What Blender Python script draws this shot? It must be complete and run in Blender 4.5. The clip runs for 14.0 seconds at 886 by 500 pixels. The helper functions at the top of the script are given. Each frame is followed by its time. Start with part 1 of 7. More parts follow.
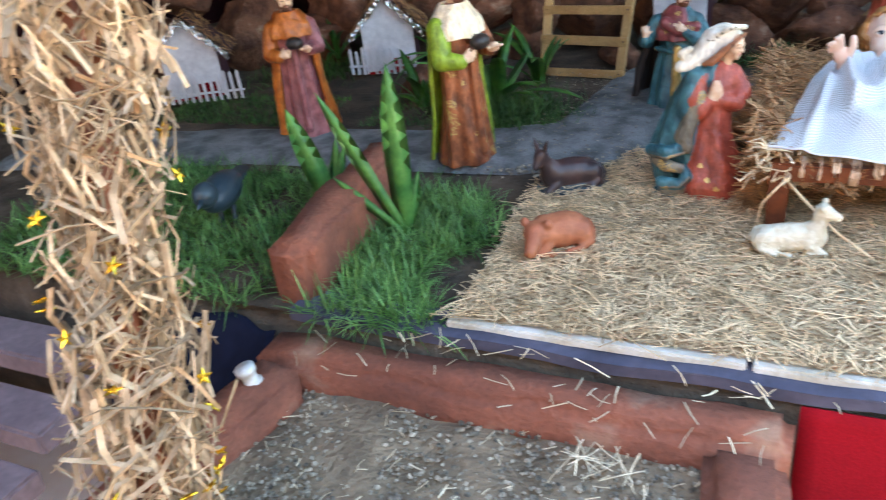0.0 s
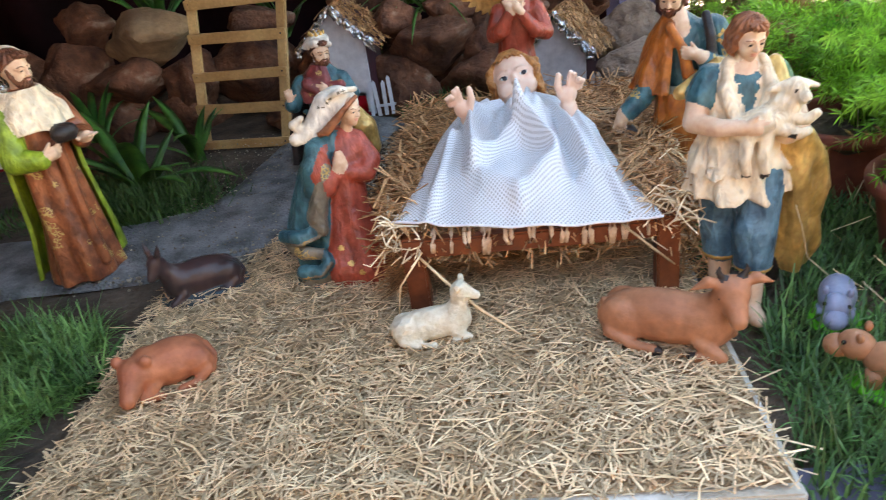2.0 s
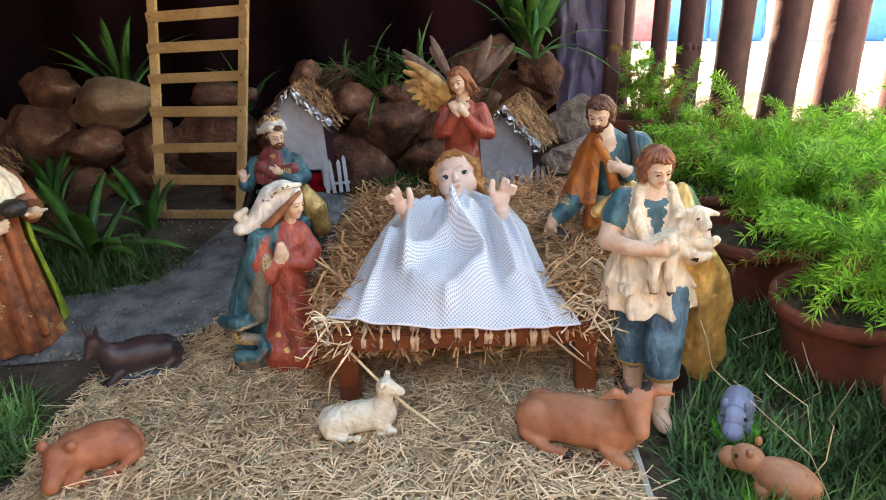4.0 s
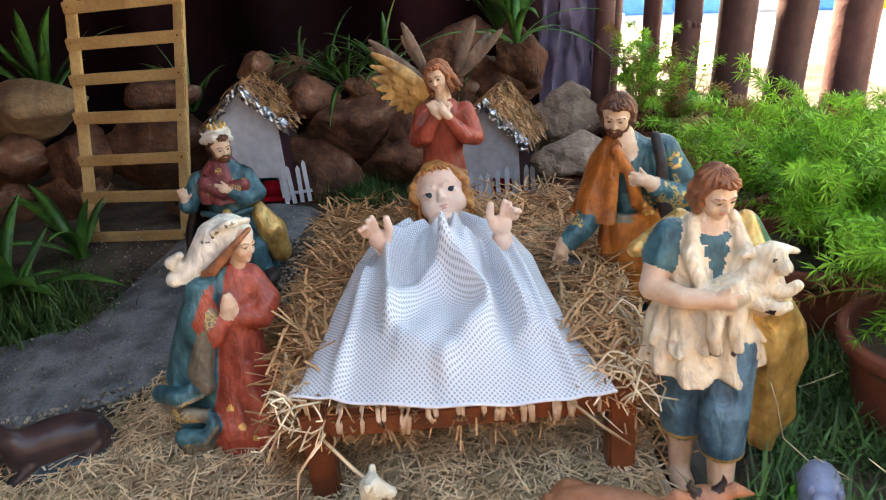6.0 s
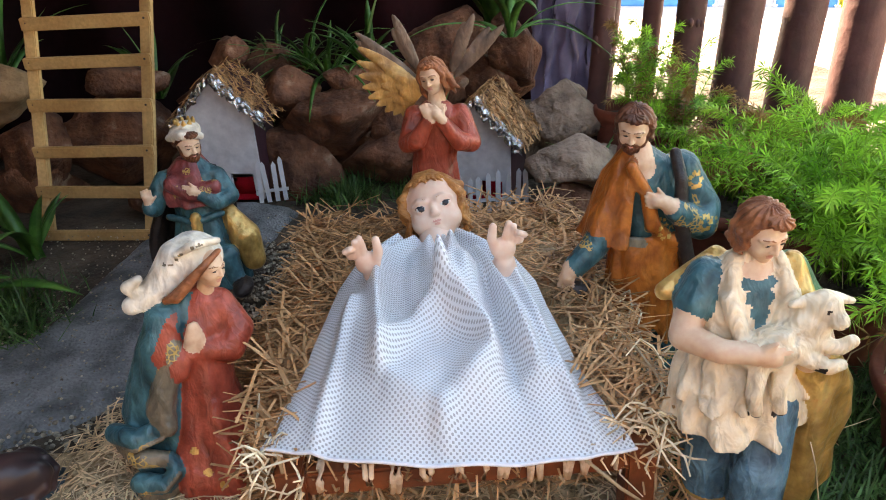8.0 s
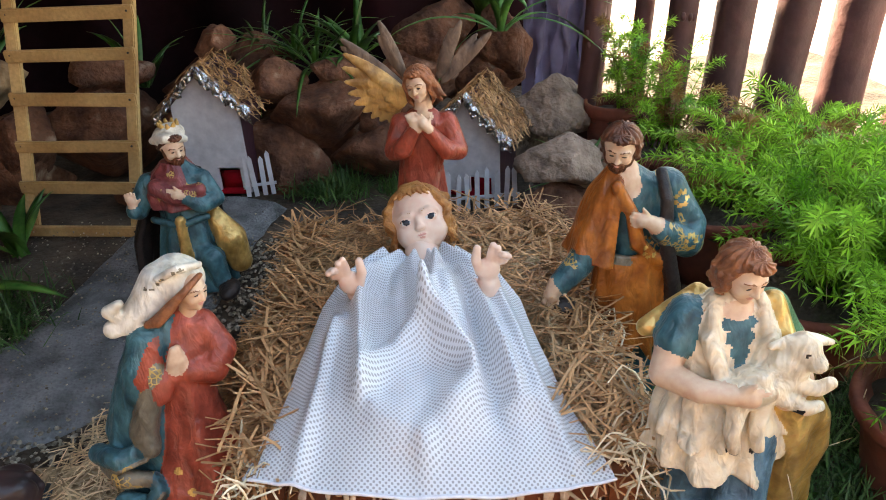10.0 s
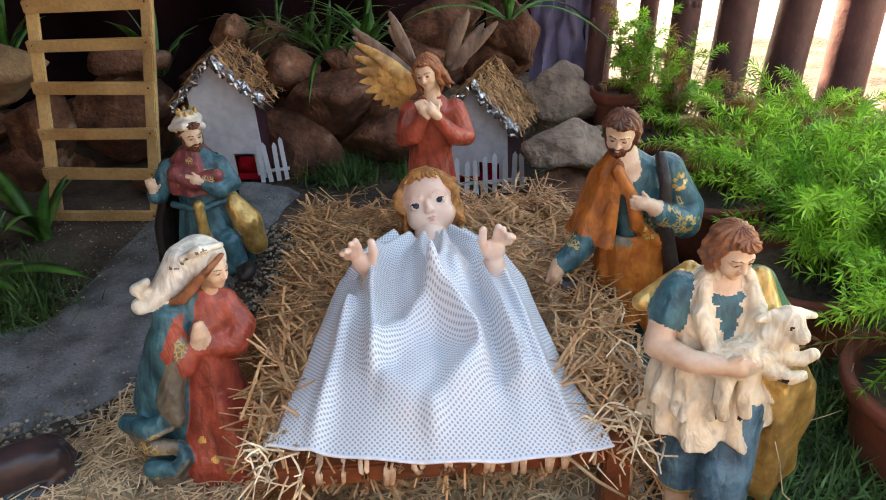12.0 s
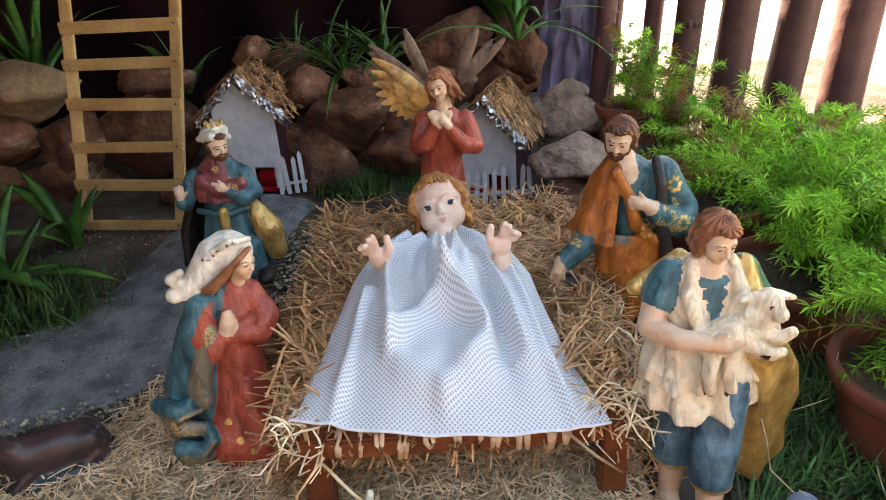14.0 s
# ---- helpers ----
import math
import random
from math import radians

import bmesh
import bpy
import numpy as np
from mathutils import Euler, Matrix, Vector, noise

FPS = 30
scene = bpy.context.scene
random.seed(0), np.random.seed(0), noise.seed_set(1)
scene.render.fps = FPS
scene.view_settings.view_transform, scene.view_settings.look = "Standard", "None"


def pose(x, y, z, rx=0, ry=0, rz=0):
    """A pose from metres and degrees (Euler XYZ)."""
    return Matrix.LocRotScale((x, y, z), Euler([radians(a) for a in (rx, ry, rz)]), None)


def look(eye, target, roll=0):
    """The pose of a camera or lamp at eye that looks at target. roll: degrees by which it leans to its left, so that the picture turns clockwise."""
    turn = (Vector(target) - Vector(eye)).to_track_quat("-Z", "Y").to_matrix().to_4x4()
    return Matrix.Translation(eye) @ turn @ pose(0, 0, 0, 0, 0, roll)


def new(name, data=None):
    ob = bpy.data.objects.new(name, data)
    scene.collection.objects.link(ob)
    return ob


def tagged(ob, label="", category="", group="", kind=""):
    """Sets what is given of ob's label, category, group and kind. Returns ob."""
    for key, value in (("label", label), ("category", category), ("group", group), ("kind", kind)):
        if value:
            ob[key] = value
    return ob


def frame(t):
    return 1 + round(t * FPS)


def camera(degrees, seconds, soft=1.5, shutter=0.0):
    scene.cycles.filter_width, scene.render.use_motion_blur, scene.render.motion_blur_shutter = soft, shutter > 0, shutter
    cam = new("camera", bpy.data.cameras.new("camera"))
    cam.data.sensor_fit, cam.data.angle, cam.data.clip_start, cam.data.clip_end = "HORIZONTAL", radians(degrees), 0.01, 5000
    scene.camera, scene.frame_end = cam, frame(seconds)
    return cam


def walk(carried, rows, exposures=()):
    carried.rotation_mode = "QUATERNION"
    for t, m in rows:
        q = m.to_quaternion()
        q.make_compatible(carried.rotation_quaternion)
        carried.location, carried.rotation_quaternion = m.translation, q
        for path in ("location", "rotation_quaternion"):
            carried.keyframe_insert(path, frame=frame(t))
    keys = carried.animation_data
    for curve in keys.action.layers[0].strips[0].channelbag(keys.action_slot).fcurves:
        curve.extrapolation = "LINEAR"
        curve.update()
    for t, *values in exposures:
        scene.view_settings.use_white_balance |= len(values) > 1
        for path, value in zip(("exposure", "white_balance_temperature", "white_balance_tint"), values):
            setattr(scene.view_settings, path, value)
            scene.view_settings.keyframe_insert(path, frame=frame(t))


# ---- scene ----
cam = camera(62.8, 14.0, soft=1.0, shutter=0.4)
PATH = [
    (0, (0.461, -0.8786, 0.687), (-0.3313, 0.6918, -0.265), -7.5),
    (0.5, (0.5194, -0.8382, 0.676), (-0.1064, 0.7941, -0.294), -7.1),
    (1, (0.6104, -0.7232, 0.651), (0.0253, 0.9402, -0.295), -8.2),
    (1.5, (0.6389, -0.6184, 0.638), (0.1699, 1.0966, -0.278), -6.0),
    (2, (0.6514, -0.5597, 0.632), (0.4352, 1.2066, -0.28), -8.4),
    (2.5, (0.6801, -0.6191, 0.648), (0.5686, 1.209, -0.156), -3.9),
    (2.7, (0.6963, -0.6447, 0.671), (0.5828, 1.2189, -0.047), -4.0),
    (4.8, (0.7134, -0.4868, 0.712), (0.6228, 1.3202, -0.141), -4.7),
    (5, (0.7103, -0.4563, 0.706), (0.632, 1.3432, -0.163), -4.8),
    (5.5, (0.6962, -0.3691, 0.697), (0.659, 1.4274, -0.181), -5.1),
    (6, (0.6729, -0.3093, 0.693), (0.6551, 1.5072, -0.142), -5.6),
    (6.5, (0.6552, -0.2735, 0.695), (0.6259, 1.551, -0.125), -5.6),
    (7, (0.6548, -0.2395, 0.693), (0.7116, 1.5731, -0.148), -4.2),
    (7.5, (0.6504, -0.2062, 0.687), (0.7077, 1.5956, -0.181), -3.9),
    (8, (0.6475, -0.1811, 0.695), (0.6994, 1.616, -0.183), -3.5),
    (8.5, (0.6444, -0.1649, 0.703), (0.6865, 1.6034, -0.229), -3.3),
    (9, (0.648, -0.1489, 0.729), (0.7084, 1.6036, -0.234), -3.2),
    (9.2, (0.6521, -0.1459, 0.735), (0.7163, 1.615, -0.211), -3.0),
    (11.5, (0.6701, -0.1728, 0.768), (0.7231, 1.5696, -0.213), -3.6),
    (12, (0.6655, -0.1937, 0.769), (0.6992, 1.5475, -0.216), -3.6),
    (12.5, (0.6691, -0.2251, 0.764), (0.7078, 1.5195, -0.212), -3.4),
    (13, (0.6659, -0.2563, 0.759), (0.6875, 1.4991, -0.2), -3.3),
    (13.5, (0.6717, -0.2735, 0.767), (0.7016, 1.4924, -0.17), -3.7),
    (14, (0.6635, -0.2795, 0.768), (0.6695, 1.4951, -0.154), -3.9),
]
walk(cam, [(t, look(eye, target, roll)) for t, eye, target, roll in PATH], exposures=[(0, 3.95, 7400, 2), (0.5, 3.75, 7600, 4), (1.5, 3.6, 8300, 6), (2.5, 3.5, 8800, 8), (5, 3.45, 9100, 8), (7.5, 3.35, 9300, 8), (14, 3.35, 9300, 8)])

# ---- world, sun, exposure ----
world = bpy.data.worlds.new("world")
scene.world = world
world.use_nodes = True
wn = world.node_tree
sky = wn.nodes.new("ShaderNodeTexSky")
sky.sky_type = "NISHITA"
sky.sun_disc = False
SUN_EL, SUN_AZ = radians(40), radians(-30)
sky.sun_elevation, sky.sun_rotation = SUN_EL, SUN_AZ
wn.links.new(sky.outputs[0], wn.nodes["Background"].inputs[0])
wn.nodes["Background"].inputs[1].default_value = 0.12
sun = new("sun", bpy.data.lights.new("sun", "SUN"))
sun.data.energy, sun.data.angle, sun.data.color = 5.0, radians(0.6), (1.0, 0.95, 0.87)
sdir = Vector((math.sin(SUN_AZ) * math.cos(SUN_EL), math.cos(SUN_AZ) * math.cos(SUN_EL), math.sin(SUN_EL)))
sun.matrix_world = look(sdir * 10, (0, 0, 0))
tagged(sun, kind="structure")


# ---- materials ----
def mat(name, c1, c2=None, scale=20.0, rough=0.7, bump=0.3, bscale=None, metal=0.0, dist=0.004, spec=0.4, rnd=0.0, c3=None, island=False):
    """Two-colour noise at two scales with a fine relief."""
    m = bpy.data.materials.new(name)
    m.use_nodes = True
    nt = m.node_tree
    b = nt.nodes["Principled BSDF"]
    co = nt.nodes.new("ShaderNodeTexCoord")
    n1 = nt.nodes.new("ShaderNodeTexNoise")
    n1.inputs["Scale"].default_value, n1.inputs["Detail"].default_value = scale, 6
    n2 = nt.nodes.new("ShaderNodeTexNoise")
    n2.inputs["Scale"].default_value, n2.inputs["Detail"].default_value = bscale or scale * 6, 4
    ramp = nt.nodes.new("ShaderNodeValToRGB")
    c2 = c2 or tuple(v * 0.7 for v in c1)
    ramp.color_ramp.elements[0].position, ramp.color_ramp.elements[0].color = 0.36, (*c2, 1)
    ramp.color_ramp.elements[1].position, ramp.color_ramp.elements[1].color = 0.62, (*c1, 1)
    if c3:
        e = ramp.color_ramp.elements.new(0.74)
        e.color = (*c3, 1)
    mix = nt.nodes.new("ShaderNodeMix")
    mix.data_type, mix.blend_type = "RGBA", "OVERLAY"
    mix.inputs[0].default_value = 0.35
    nt.links.new(co.outputs["Object"], n1.inputs["Vector"])
    nt.links.new(co.outputs["Object"], n2.inputs["Vector"])
    nt.links.new(n1.outputs["Fac"], ramp.inputs[0])
    nt.links.new(ramp.outputs[0], mix.inputs[6])
    nt.links.new(n2.outputs["Fac"], mix.inputs[7])
    out = mix.outputs[2]
    if rnd:
        src = nt.nodes.new("ShaderNodeNewGeometry").outputs["Random Per Island"] if island else nt.nodes.new("ShaderNodeObjectInfo").outputs["Random"]
        mr = nt.nodes.new("ShaderNodeMapRange")
        mr.inputs["To Min"].default_value, mr.inputs["To Max"].default_value = 1 - rnd, 1 + rnd
        hsv = nt.nodes.new("ShaderNodeHueSaturation")
        nt.links.new(src, mr.inputs["Value"])
        nt.links.new(mr.outputs[0], hsv.inputs["Value"])
        nt.links.new(out, hsv.inputs["Color"])
        out = hsv.outputs[0]
    nt.links.new(out, b.inputs["Base Color"])
    b.inputs["Roughness"].default_value, b.inputs["Metallic"].default_value = rough, metal
    b.inputs["Specular IOR Level"].default_value = spec
    bp = nt.nodes.new("ShaderNodeBump")
    bp.inputs["Strength"].default_value, bp.inputs["Distance"].default_value = bump, dist
    nt.links.new(n2.outputs["Fac"], bp.inputs["Height"])
    nt.links.new(bp.outputs[0], b.inputs["Normal"])
    return m


def leafy(name, c1, c2, rnd=0.35, thru=0.35, rough=0.45):
    """Leaf colour that varies from blade to blade and lets light through."""
    m = mat(name, c1, c2, 14, rough, 0.1, 90, rnd=rnd, island=True)
    nt = m.node_tree
    b = nt.nodes["Principled BSDF"]
    tr = nt.nodes.new("ShaderNodeBsdfTranslucent")
    mx = nt.nodes.new("ShaderNodeMixShader")
    mx.inputs[0].default_value = thru
    src = b.inputs["Base Color"].links[0].from_socket
    nt.links.new(src, tr.inputs[0])
    nt.links.new(b.outputs[0], mx.inputs[1])
    nt.links.new(tr.outputs[0], mx.inputs[2])
    nt.links.new(mx.outputs[0], nt.nodes["Material Output"].inputs[0])
    return m


SOIL = mat("soil", (0.12, 0.085, 0.06), (0.05, 0.036, 0.027), 9, 0.95, 0.9, 70, dist=0.012, c3=(0.17, 0.13, 0.1))
PLAZA = mat("plaza", (0.80, 0.66, 0.60), (0.70, 0.56, 0.50), 0.7, 0.9, 0.3, 12)
PATH_M = mat("cement_path", (0.26, 0.265, 0.27), (0.11, 0.112, 0.115), 16, 0.9, 1.0, 170, dist=0.012)
GRAVEL = mat("gravel", (0.44, 0.37, 0.28), (0.15, 0.125, 0.10), 60, 0.95, 1.0, 140, dist=0.01, rnd=0.5, island=True)
TERRA = mat("terracotta_paint", (0.29, 0.095, 0.056), (0.17, 0.058, 0.037), 8, 0.85, 0.9, 90, dist=0.006, c3=(0.34, 0.19, 0.13))
POT = mat("clay_pot", (0.23, 0.06, 0.035), (0.14, 0.04, 0.026), 10, 0.8, 0.5, 60)
NAVY = mat("navy_sheet", (0.010, 0.012, 0.028), (0.006, 0.007, 0.016), 6, 0.9, 0.4, 30, spec=0.1)
MATEDGE = mat("blue_grey_mat", (0.085, 0.085, 0.13), (0.045, 0.045, 0.075), 9, 0.8, 0.4, 60)
REDCLOTH = mat("red_cloth", (0.32, 0.004, 0.012), (0.22, 0.003, 0.008), 5, 0.85, 0.4, 300, dist=0.001, spec=0.15)
FOAM = mat("foam_board", (0.72, 0.70, 0.66), (0.5, 0.46, 0.38), 12, 0.8, 0.5, 120)
STRAWBED = mat("chaff", (0.56, 0.40, 0.24), (0.26, 0.17, 0.095), 60, 0.95, 1.0, 200, dist=0.008)
STRAW = mat("straw", (0.83, 0.62, 0.39), (0.58, 0.39, 0.215), 25, 0.5, 0.2, 120, rnd=0.5, island=True)
HAY = mat("hay", (0.60, 0.33, 0.155), (0.36, 0.18, 0.078), 25, 0.6, 0.2, 120, rnd=0.5, island=True)
POLESTRAW = mat("pole_raffia", (0.60, 0.44, 0.29), (0.34, 0.22, 0.125), 25, 0.6, 0.2, 120, rnd=0.5, island=True)
PALEHAY = mat("pale_hay", (0.83, 0.70, 0.50), (0.58, 0.43, 0.27), 25, 0.6, 0.2, 120, rnd=0.4, island=True)
RAFFIA = mat("raffia", (0.78, 0.58, 0.42), (0.58, 0.39, 0.26), 60, 0.7, 0.6, 200)
WOOD = mat("stained_wood", (0.23, 0.062, 0.022), (0.12, 0.032, 0.014), 14, 0.4, 0.25, 120)
PINE = mat("pine", (0.50, 0.32, 0.14), (0.35, 0.2, 0.08), 9, 0.65, 0.3, 130, rnd=0.14)
NAIL = mat("nail", (0.08, 0.06, 0.05), None, 30, 0.5, 0.1, metal=0.6)
ROCK = mat("rock", (0.21, 0.092, 0.054), (0.075, 0.032, 0.021), 15, 0.8, 1.0, 70, dist=0.012, rnd=0.3, c3=(0.38, 0.26, 0.19), spec=0.25)
PALEROCK = mat("pale_rock", (0.38, 0.265, 0.195), (0.18, 0.12, 0.09), 14, 0.85, 1.0, 60, dist=0.015, rnd=0.15)
BARK = mat("painted_post", (0.115, 0.045, 0.042), (0.07, 0.028, 0.028), 7, 0.6, 0.5, 35, dist=0.006, rnd=0.2, c3=(0.16, 0.075, 0.07))
MAROON = mat("maroon_drape", (0.018, 0.005, 0.007), (0.007, 0.003, 0.004), 3, 0.95, 0.4, 25, spec=0.08)
LILAC = mat("lilac_plastic", (0.20, 0.17, 0.27), (0.09, 0.07, 0.12), 6, 0.35, 0.3, 30)
WHITEP = mat("white_card", (0.62, 0.62, 0.66), (0.5, 0.5, 0.54), 10, 0.7, 0.2, 60)
MAROONP = mat("maroon_card", (0.06, 0.016, 0.025), None, 10, 0.7, 0.2, 60)
FOIL = mat("foil", (0.75, 0.77, 0.8), (0.6, 0.6, 0.63), 40, 0.18, 1.0, 60, metal=1.0, dist=0.012)
GOLD = mat("gold_tinsel", (0.85, 0.55, 0.06), (0.7, 0.4, 0.03), 40, 0.25, 0.6, 90, metal=0.9)
STEP = mat("step_paint", (0.25, 0.185, 0.20), (0.18, 0.13, 0.145), 6, 0.75, 0.3, 60)
FERN = leafy("fern_green", (0.36, 0.66, 0.09), (0.13, 0.36, 0.035), 0.5, 0.45, 0.35)
FERNTIP = leafy("fern_brown", (0.34, 0.21, 0.08), (0.25, 0.13, 0.04), 0.3, 0.3)
GRASS = leafy("grass_green", (0.10, 0.20, 0.055), (0.04, 0.10, 0.03), 0.5, 0.3)
LAWN = leafy("lawn_green", (0.20, 0.38, 0.12), (0.07, 0.18, 0.05), 0.55, 0.3)
SNAKE = leafy("snake_leaf", (0.15, 0.36, 0.085), (0.04, 0.16, 0.04), 0.2, 0.25, 0.35)
STRAP = leafy("strap_leaf", (0.10, 0.27, 0.05), (0.035, 0.12, 0.025), 0.4, 0.3, 0.35)
TROUGH = mat("trough_earth", (0.31, 0.225, 0.15), (0.17, 0.12, 0.08), 14, 0.95, 1.0, 80, dist=0.012)


# painted resin: streaked folds, dark wash in the hollows, gilt flecks
def resin(name, c1, c2, gilt=0.0, rough=0.32, fold=0.5, gs=150, metal=0.0):
    m = mat(name, c1, c2, 30, rough, 0.25, 140, metal=metal)
    nt = m.node_tree
    b = nt.nodes["Principled BSDF"]
    col = b.inputs["Base Color"].links[0].from_socket
    old = b.inputs["Normal"].links[0].from_socket
    co = nt.nodes.new("ShaderNodeTexCoord")
    mp = nt.nodes.new("ShaderNodeMapping")
    mp.inputs["Scale"].default_value = (58, 58, 27)
    nz = nt.nodes.new("ShaderNodeTexNoise")
    nz.inputs["Scale"].default_value, nz.inputs["Detail"].default_value, nz.inputs["Distortion"].default_value = 1.0, 3, 0.6
    nt.links.new(co.outputs["Object"], mp.inputs[0])
    nt.links.new(mp.outputs[0], nz.inputs["Vector"])
    bp = nt.nodes.new("ShaderNodeBump")
    bp.inputs["Strength"].default_value, bp.inputs["Distance"].default_value = fold, 0.012
    nt.links.new(nz.outputs["Fac"], bp.inputs["Height"])
    nt.links.new(old, bp.inputs["Normal"])
    nt.links.new(bp.outputs[0], b.inputs["Normal"])
    rp = nt.nodes.new("ShaderNodeValToRGB")
    rp.color_ramp.elements[0].position, rp.color_ramp.elements[0].color = 0.36, (0.3, 0.26, 0.24, 1)
    rp.color_ramp.elements[1].position, rp.color_ramp.elements[1].color = 0.56, (1.08, 1.06, 1.02, 1)
    nt.links.new(nz.outputs["Fac"], rp.inputs[0])
    mu = nt.nodes.new("ShaderNodeMix")
    mu.data_type, mu.blend_type = "RGBA", "MULTIPLY"
    mu.inputs[0].default_value = 0.42
    nt.links.new(col, mu.inputs[6])
    nt.links.new(rp.outputs[0], mu.inputs[7])
    out = mu.outputs[2]
    if gilt:
        vo = nt.nodes.new("ShaderNodeTexVoronoi")
        vo.feature = "DISTANCE_TO_EDGE"
        vo.inputs["Scale"].default_value = gs
        nt.links.new(co.outputs["Object"], vo.inputs["Vector"])
        n2 = nt.nodes.new("ShaderNodeTexNoise")
        n2.inputs["Scale"].default_value = 26
        nt.links.new(co.outputs["Object"], n2.inputs["Vector"])
        lt = nt.nodes.new("ShaderNodeMath")
        lt.operation = "LESS_THAN"
        lt.inputs[1].default_value = 0.11
        gt = nt.nodes.new("ShaderNodeMath")
        gt.operation = "GREATER_THAN"
        gt.inputs[1].default_value = 0.64 - 0.16 * gilt
        an = nt.nodes.new("ShaderNodeMath")
        an.operation = "MULTIPLY"
        nt.links.new(vo.outputs["Distance"], lt.inputs[0])
        nt.links.new(n2.outputs["Fac"], gt.inputs[0])
        nt.links.new(lt.outputs[0], an.inputs[0])
        nt.links.new(gt.outputs[0], an.inputs[1])
        gm = nt.nodes.new("ShaderNodeMix")
        gm.data_type = "RGBA"
        gm.inputs[7].default_value = (0.50, 0.33, 0.11, 1)
        nt.links.new(an.outputs[0], gm.inputs[0])
        nt.links.new(out, gm.inputs[6])
        out = gm.outputs[2]
    nt.links.new(out, b.inputs["Base Color"])
    return m


SKIN = mat("skin_paint", (0.76, 0.53, 0.38), (0.64, 0.40, 0.26), 18, 0.42, 0.1)
DOLLSKIN = mat("doll_skin", (0.84, 0.60, 0.48), (0.79, 0.53, 0.41), 12, 0.36, 0.05)
HAIR = mat("brown_hair_paint", (0.17, 0.06, 0.03), (0.07, 0.025, 0.014), 70, 0.45, 0.8, 160)
DOLLHAIR = mat("ginger_hair", (0.52, 0.23, 0.07), (0.32, 0.12, 0.035), 60, 0.5, 0.9, 130, dist=0.006)
P_RED = resin("red_robe", (0.46, 0.09, 0.055), (0.28, 0.05, 0.032), 0.0)
P_TEAL = resin("teal_robe", (0.065, 0.19, 0.225), (0.025, 0.085, 0.11), 0.0)
P_BLUE = resin("denim_blue", (0.12, 0.25, 0.34), (0.035, 0.085, 0.13), 0.0, 0.4, 0.9)
P_ORANGE = resin("orange_cloak", (0.52, 0.155, 0.03), (0.30, 0.075, 0.016), 0.0)
P_RUST = resin("rust_robe", (0.38, 0.12, 0.05), (0.17, 0.055, 0.03), 0.1)
P_CREAM = resin("cream_fleece", (0.90, 0.77, 0.58), (0.76, 0.60, 0.42), 0.0, 0.55, 0.8)
P_WHITE = resin("white_veil", (0.84, 0.80, 0.72), (0.74, 0.66, 0.54), 0.0, 0.5, 0.5)
P_GOLD = resin("gold_paint", (0.78, 0.50, 0.18), (0.48, 0.28, 0.08), 0.0, 0.28, 0.4, metal=0.4)
P_WING = resin("brown_gold_feather", (0.70, 0.42, 0.15), (0.38, 0.20, 0.07), 0.0, 0.35, 0.4)
P_WINGD = resin("grey_brown_feather", (0.20, 0.135, 0.10), (0.11, 0.075, 0.06), 0.0, 0.45, 0.4)
P_TEALG = resin("teal_brocade", (0.06, 0.17, 0.19), (0.025, 0.08, 0.10), 0.25)
P_LINING = resin("olive_lining", (0.26, 0.22, 0.16), (0.13, 0.11, 0.08), 0.3)
HAIR2 = mat("auburn_hair_paint", (0.36, 0.13, 0.055), (0.18, 0.06, 0.028), 70, 0.45, 0.8, 160)
P_DARK = mat("dark_paint", (0.035, 0.024, 0.022), (0.014, 0.011, 0.011), 30, 0.45, 0.4)
P_LIME = resin("lime_cloak", (0.30, 0.42, 0.04), (0.15, 0.23, 0.02), 0.0, 0.45)
P_MAUVE = resin("mauve_robe", (0.38, 0.14, 0.15), (0.22, 0.07, 0.08), 0.0)
P_PLUM = resin("plum_shawl", (0.30, 0.075, 0.075), (0.15, 0.035, 0.04), 0.2)
BROWNCLAY = mat("brown_clay", (0.46, 0.20, 0.105), (0.36, 0.145, 0.075), 16, 0.5, 0.4, 80)
REDCLAY = mat("red_clay", (0.42, 0.145, 0.07), (0.30, 0.095, 0.05), 16, 0.55, 0.5, 80)
LAMBW = mat("cream_ceramic", (0.76, 0.70, 0.56), (0.64, 0.56, 0.42), 60, 0.5, 0.8, 110, dist=0.006)
DONKEYM = mat("donkey_paint", (0.075, 0.04, 0.038), (0.03, 0.022, 0.025), 12, 0.28, 0.3, 60, c3=(0.13, 0.11, 0.115))
DONKEYB = mat("donkey_base", (0.04, 0.065, 0.085), (0.02, 0.035, 0.045), 14, 0.35, 0.3)
HIPPO = mat("grey_plastic", (0.26, 0.30, 0.44), (0.2, 0.23, 0.34), 20, 0.35, 0.1)
TAN = mat("tan_plastic", (0.46, 0.22, 0.12), (0.38, 0.17, 0.09), 20, 0.4, 0.1)
GREENP = mat("green_plastic", (0.10, 0.55, 0.03), (0.08, 0.42, 0.02), 20, 0.35, 0.1)
EYE_M = mat("eye_paint", (0.012, 0.01, 0.012), None, 30, 0.15, 0.0)
PLUMB = mat("white_pipe", (0.7, 0.68, 0.66), (0.55, 0.52, 0.5), 30, 0.4, 0.2)
BLUEW = mat("blue_wall", (0.08, 0.35, 0.72), (0.06, 0.28, 0.62), 3, 0.6, 0.1)
YELLOWW = mat("yellow_wall", (0.8, 0.62, 0.05), None, 3, 0.6, 0.1)
PINKW = mat("pink_wall", (0.75, 0.25, 0.25), None, 3, 0.6, 0.1)
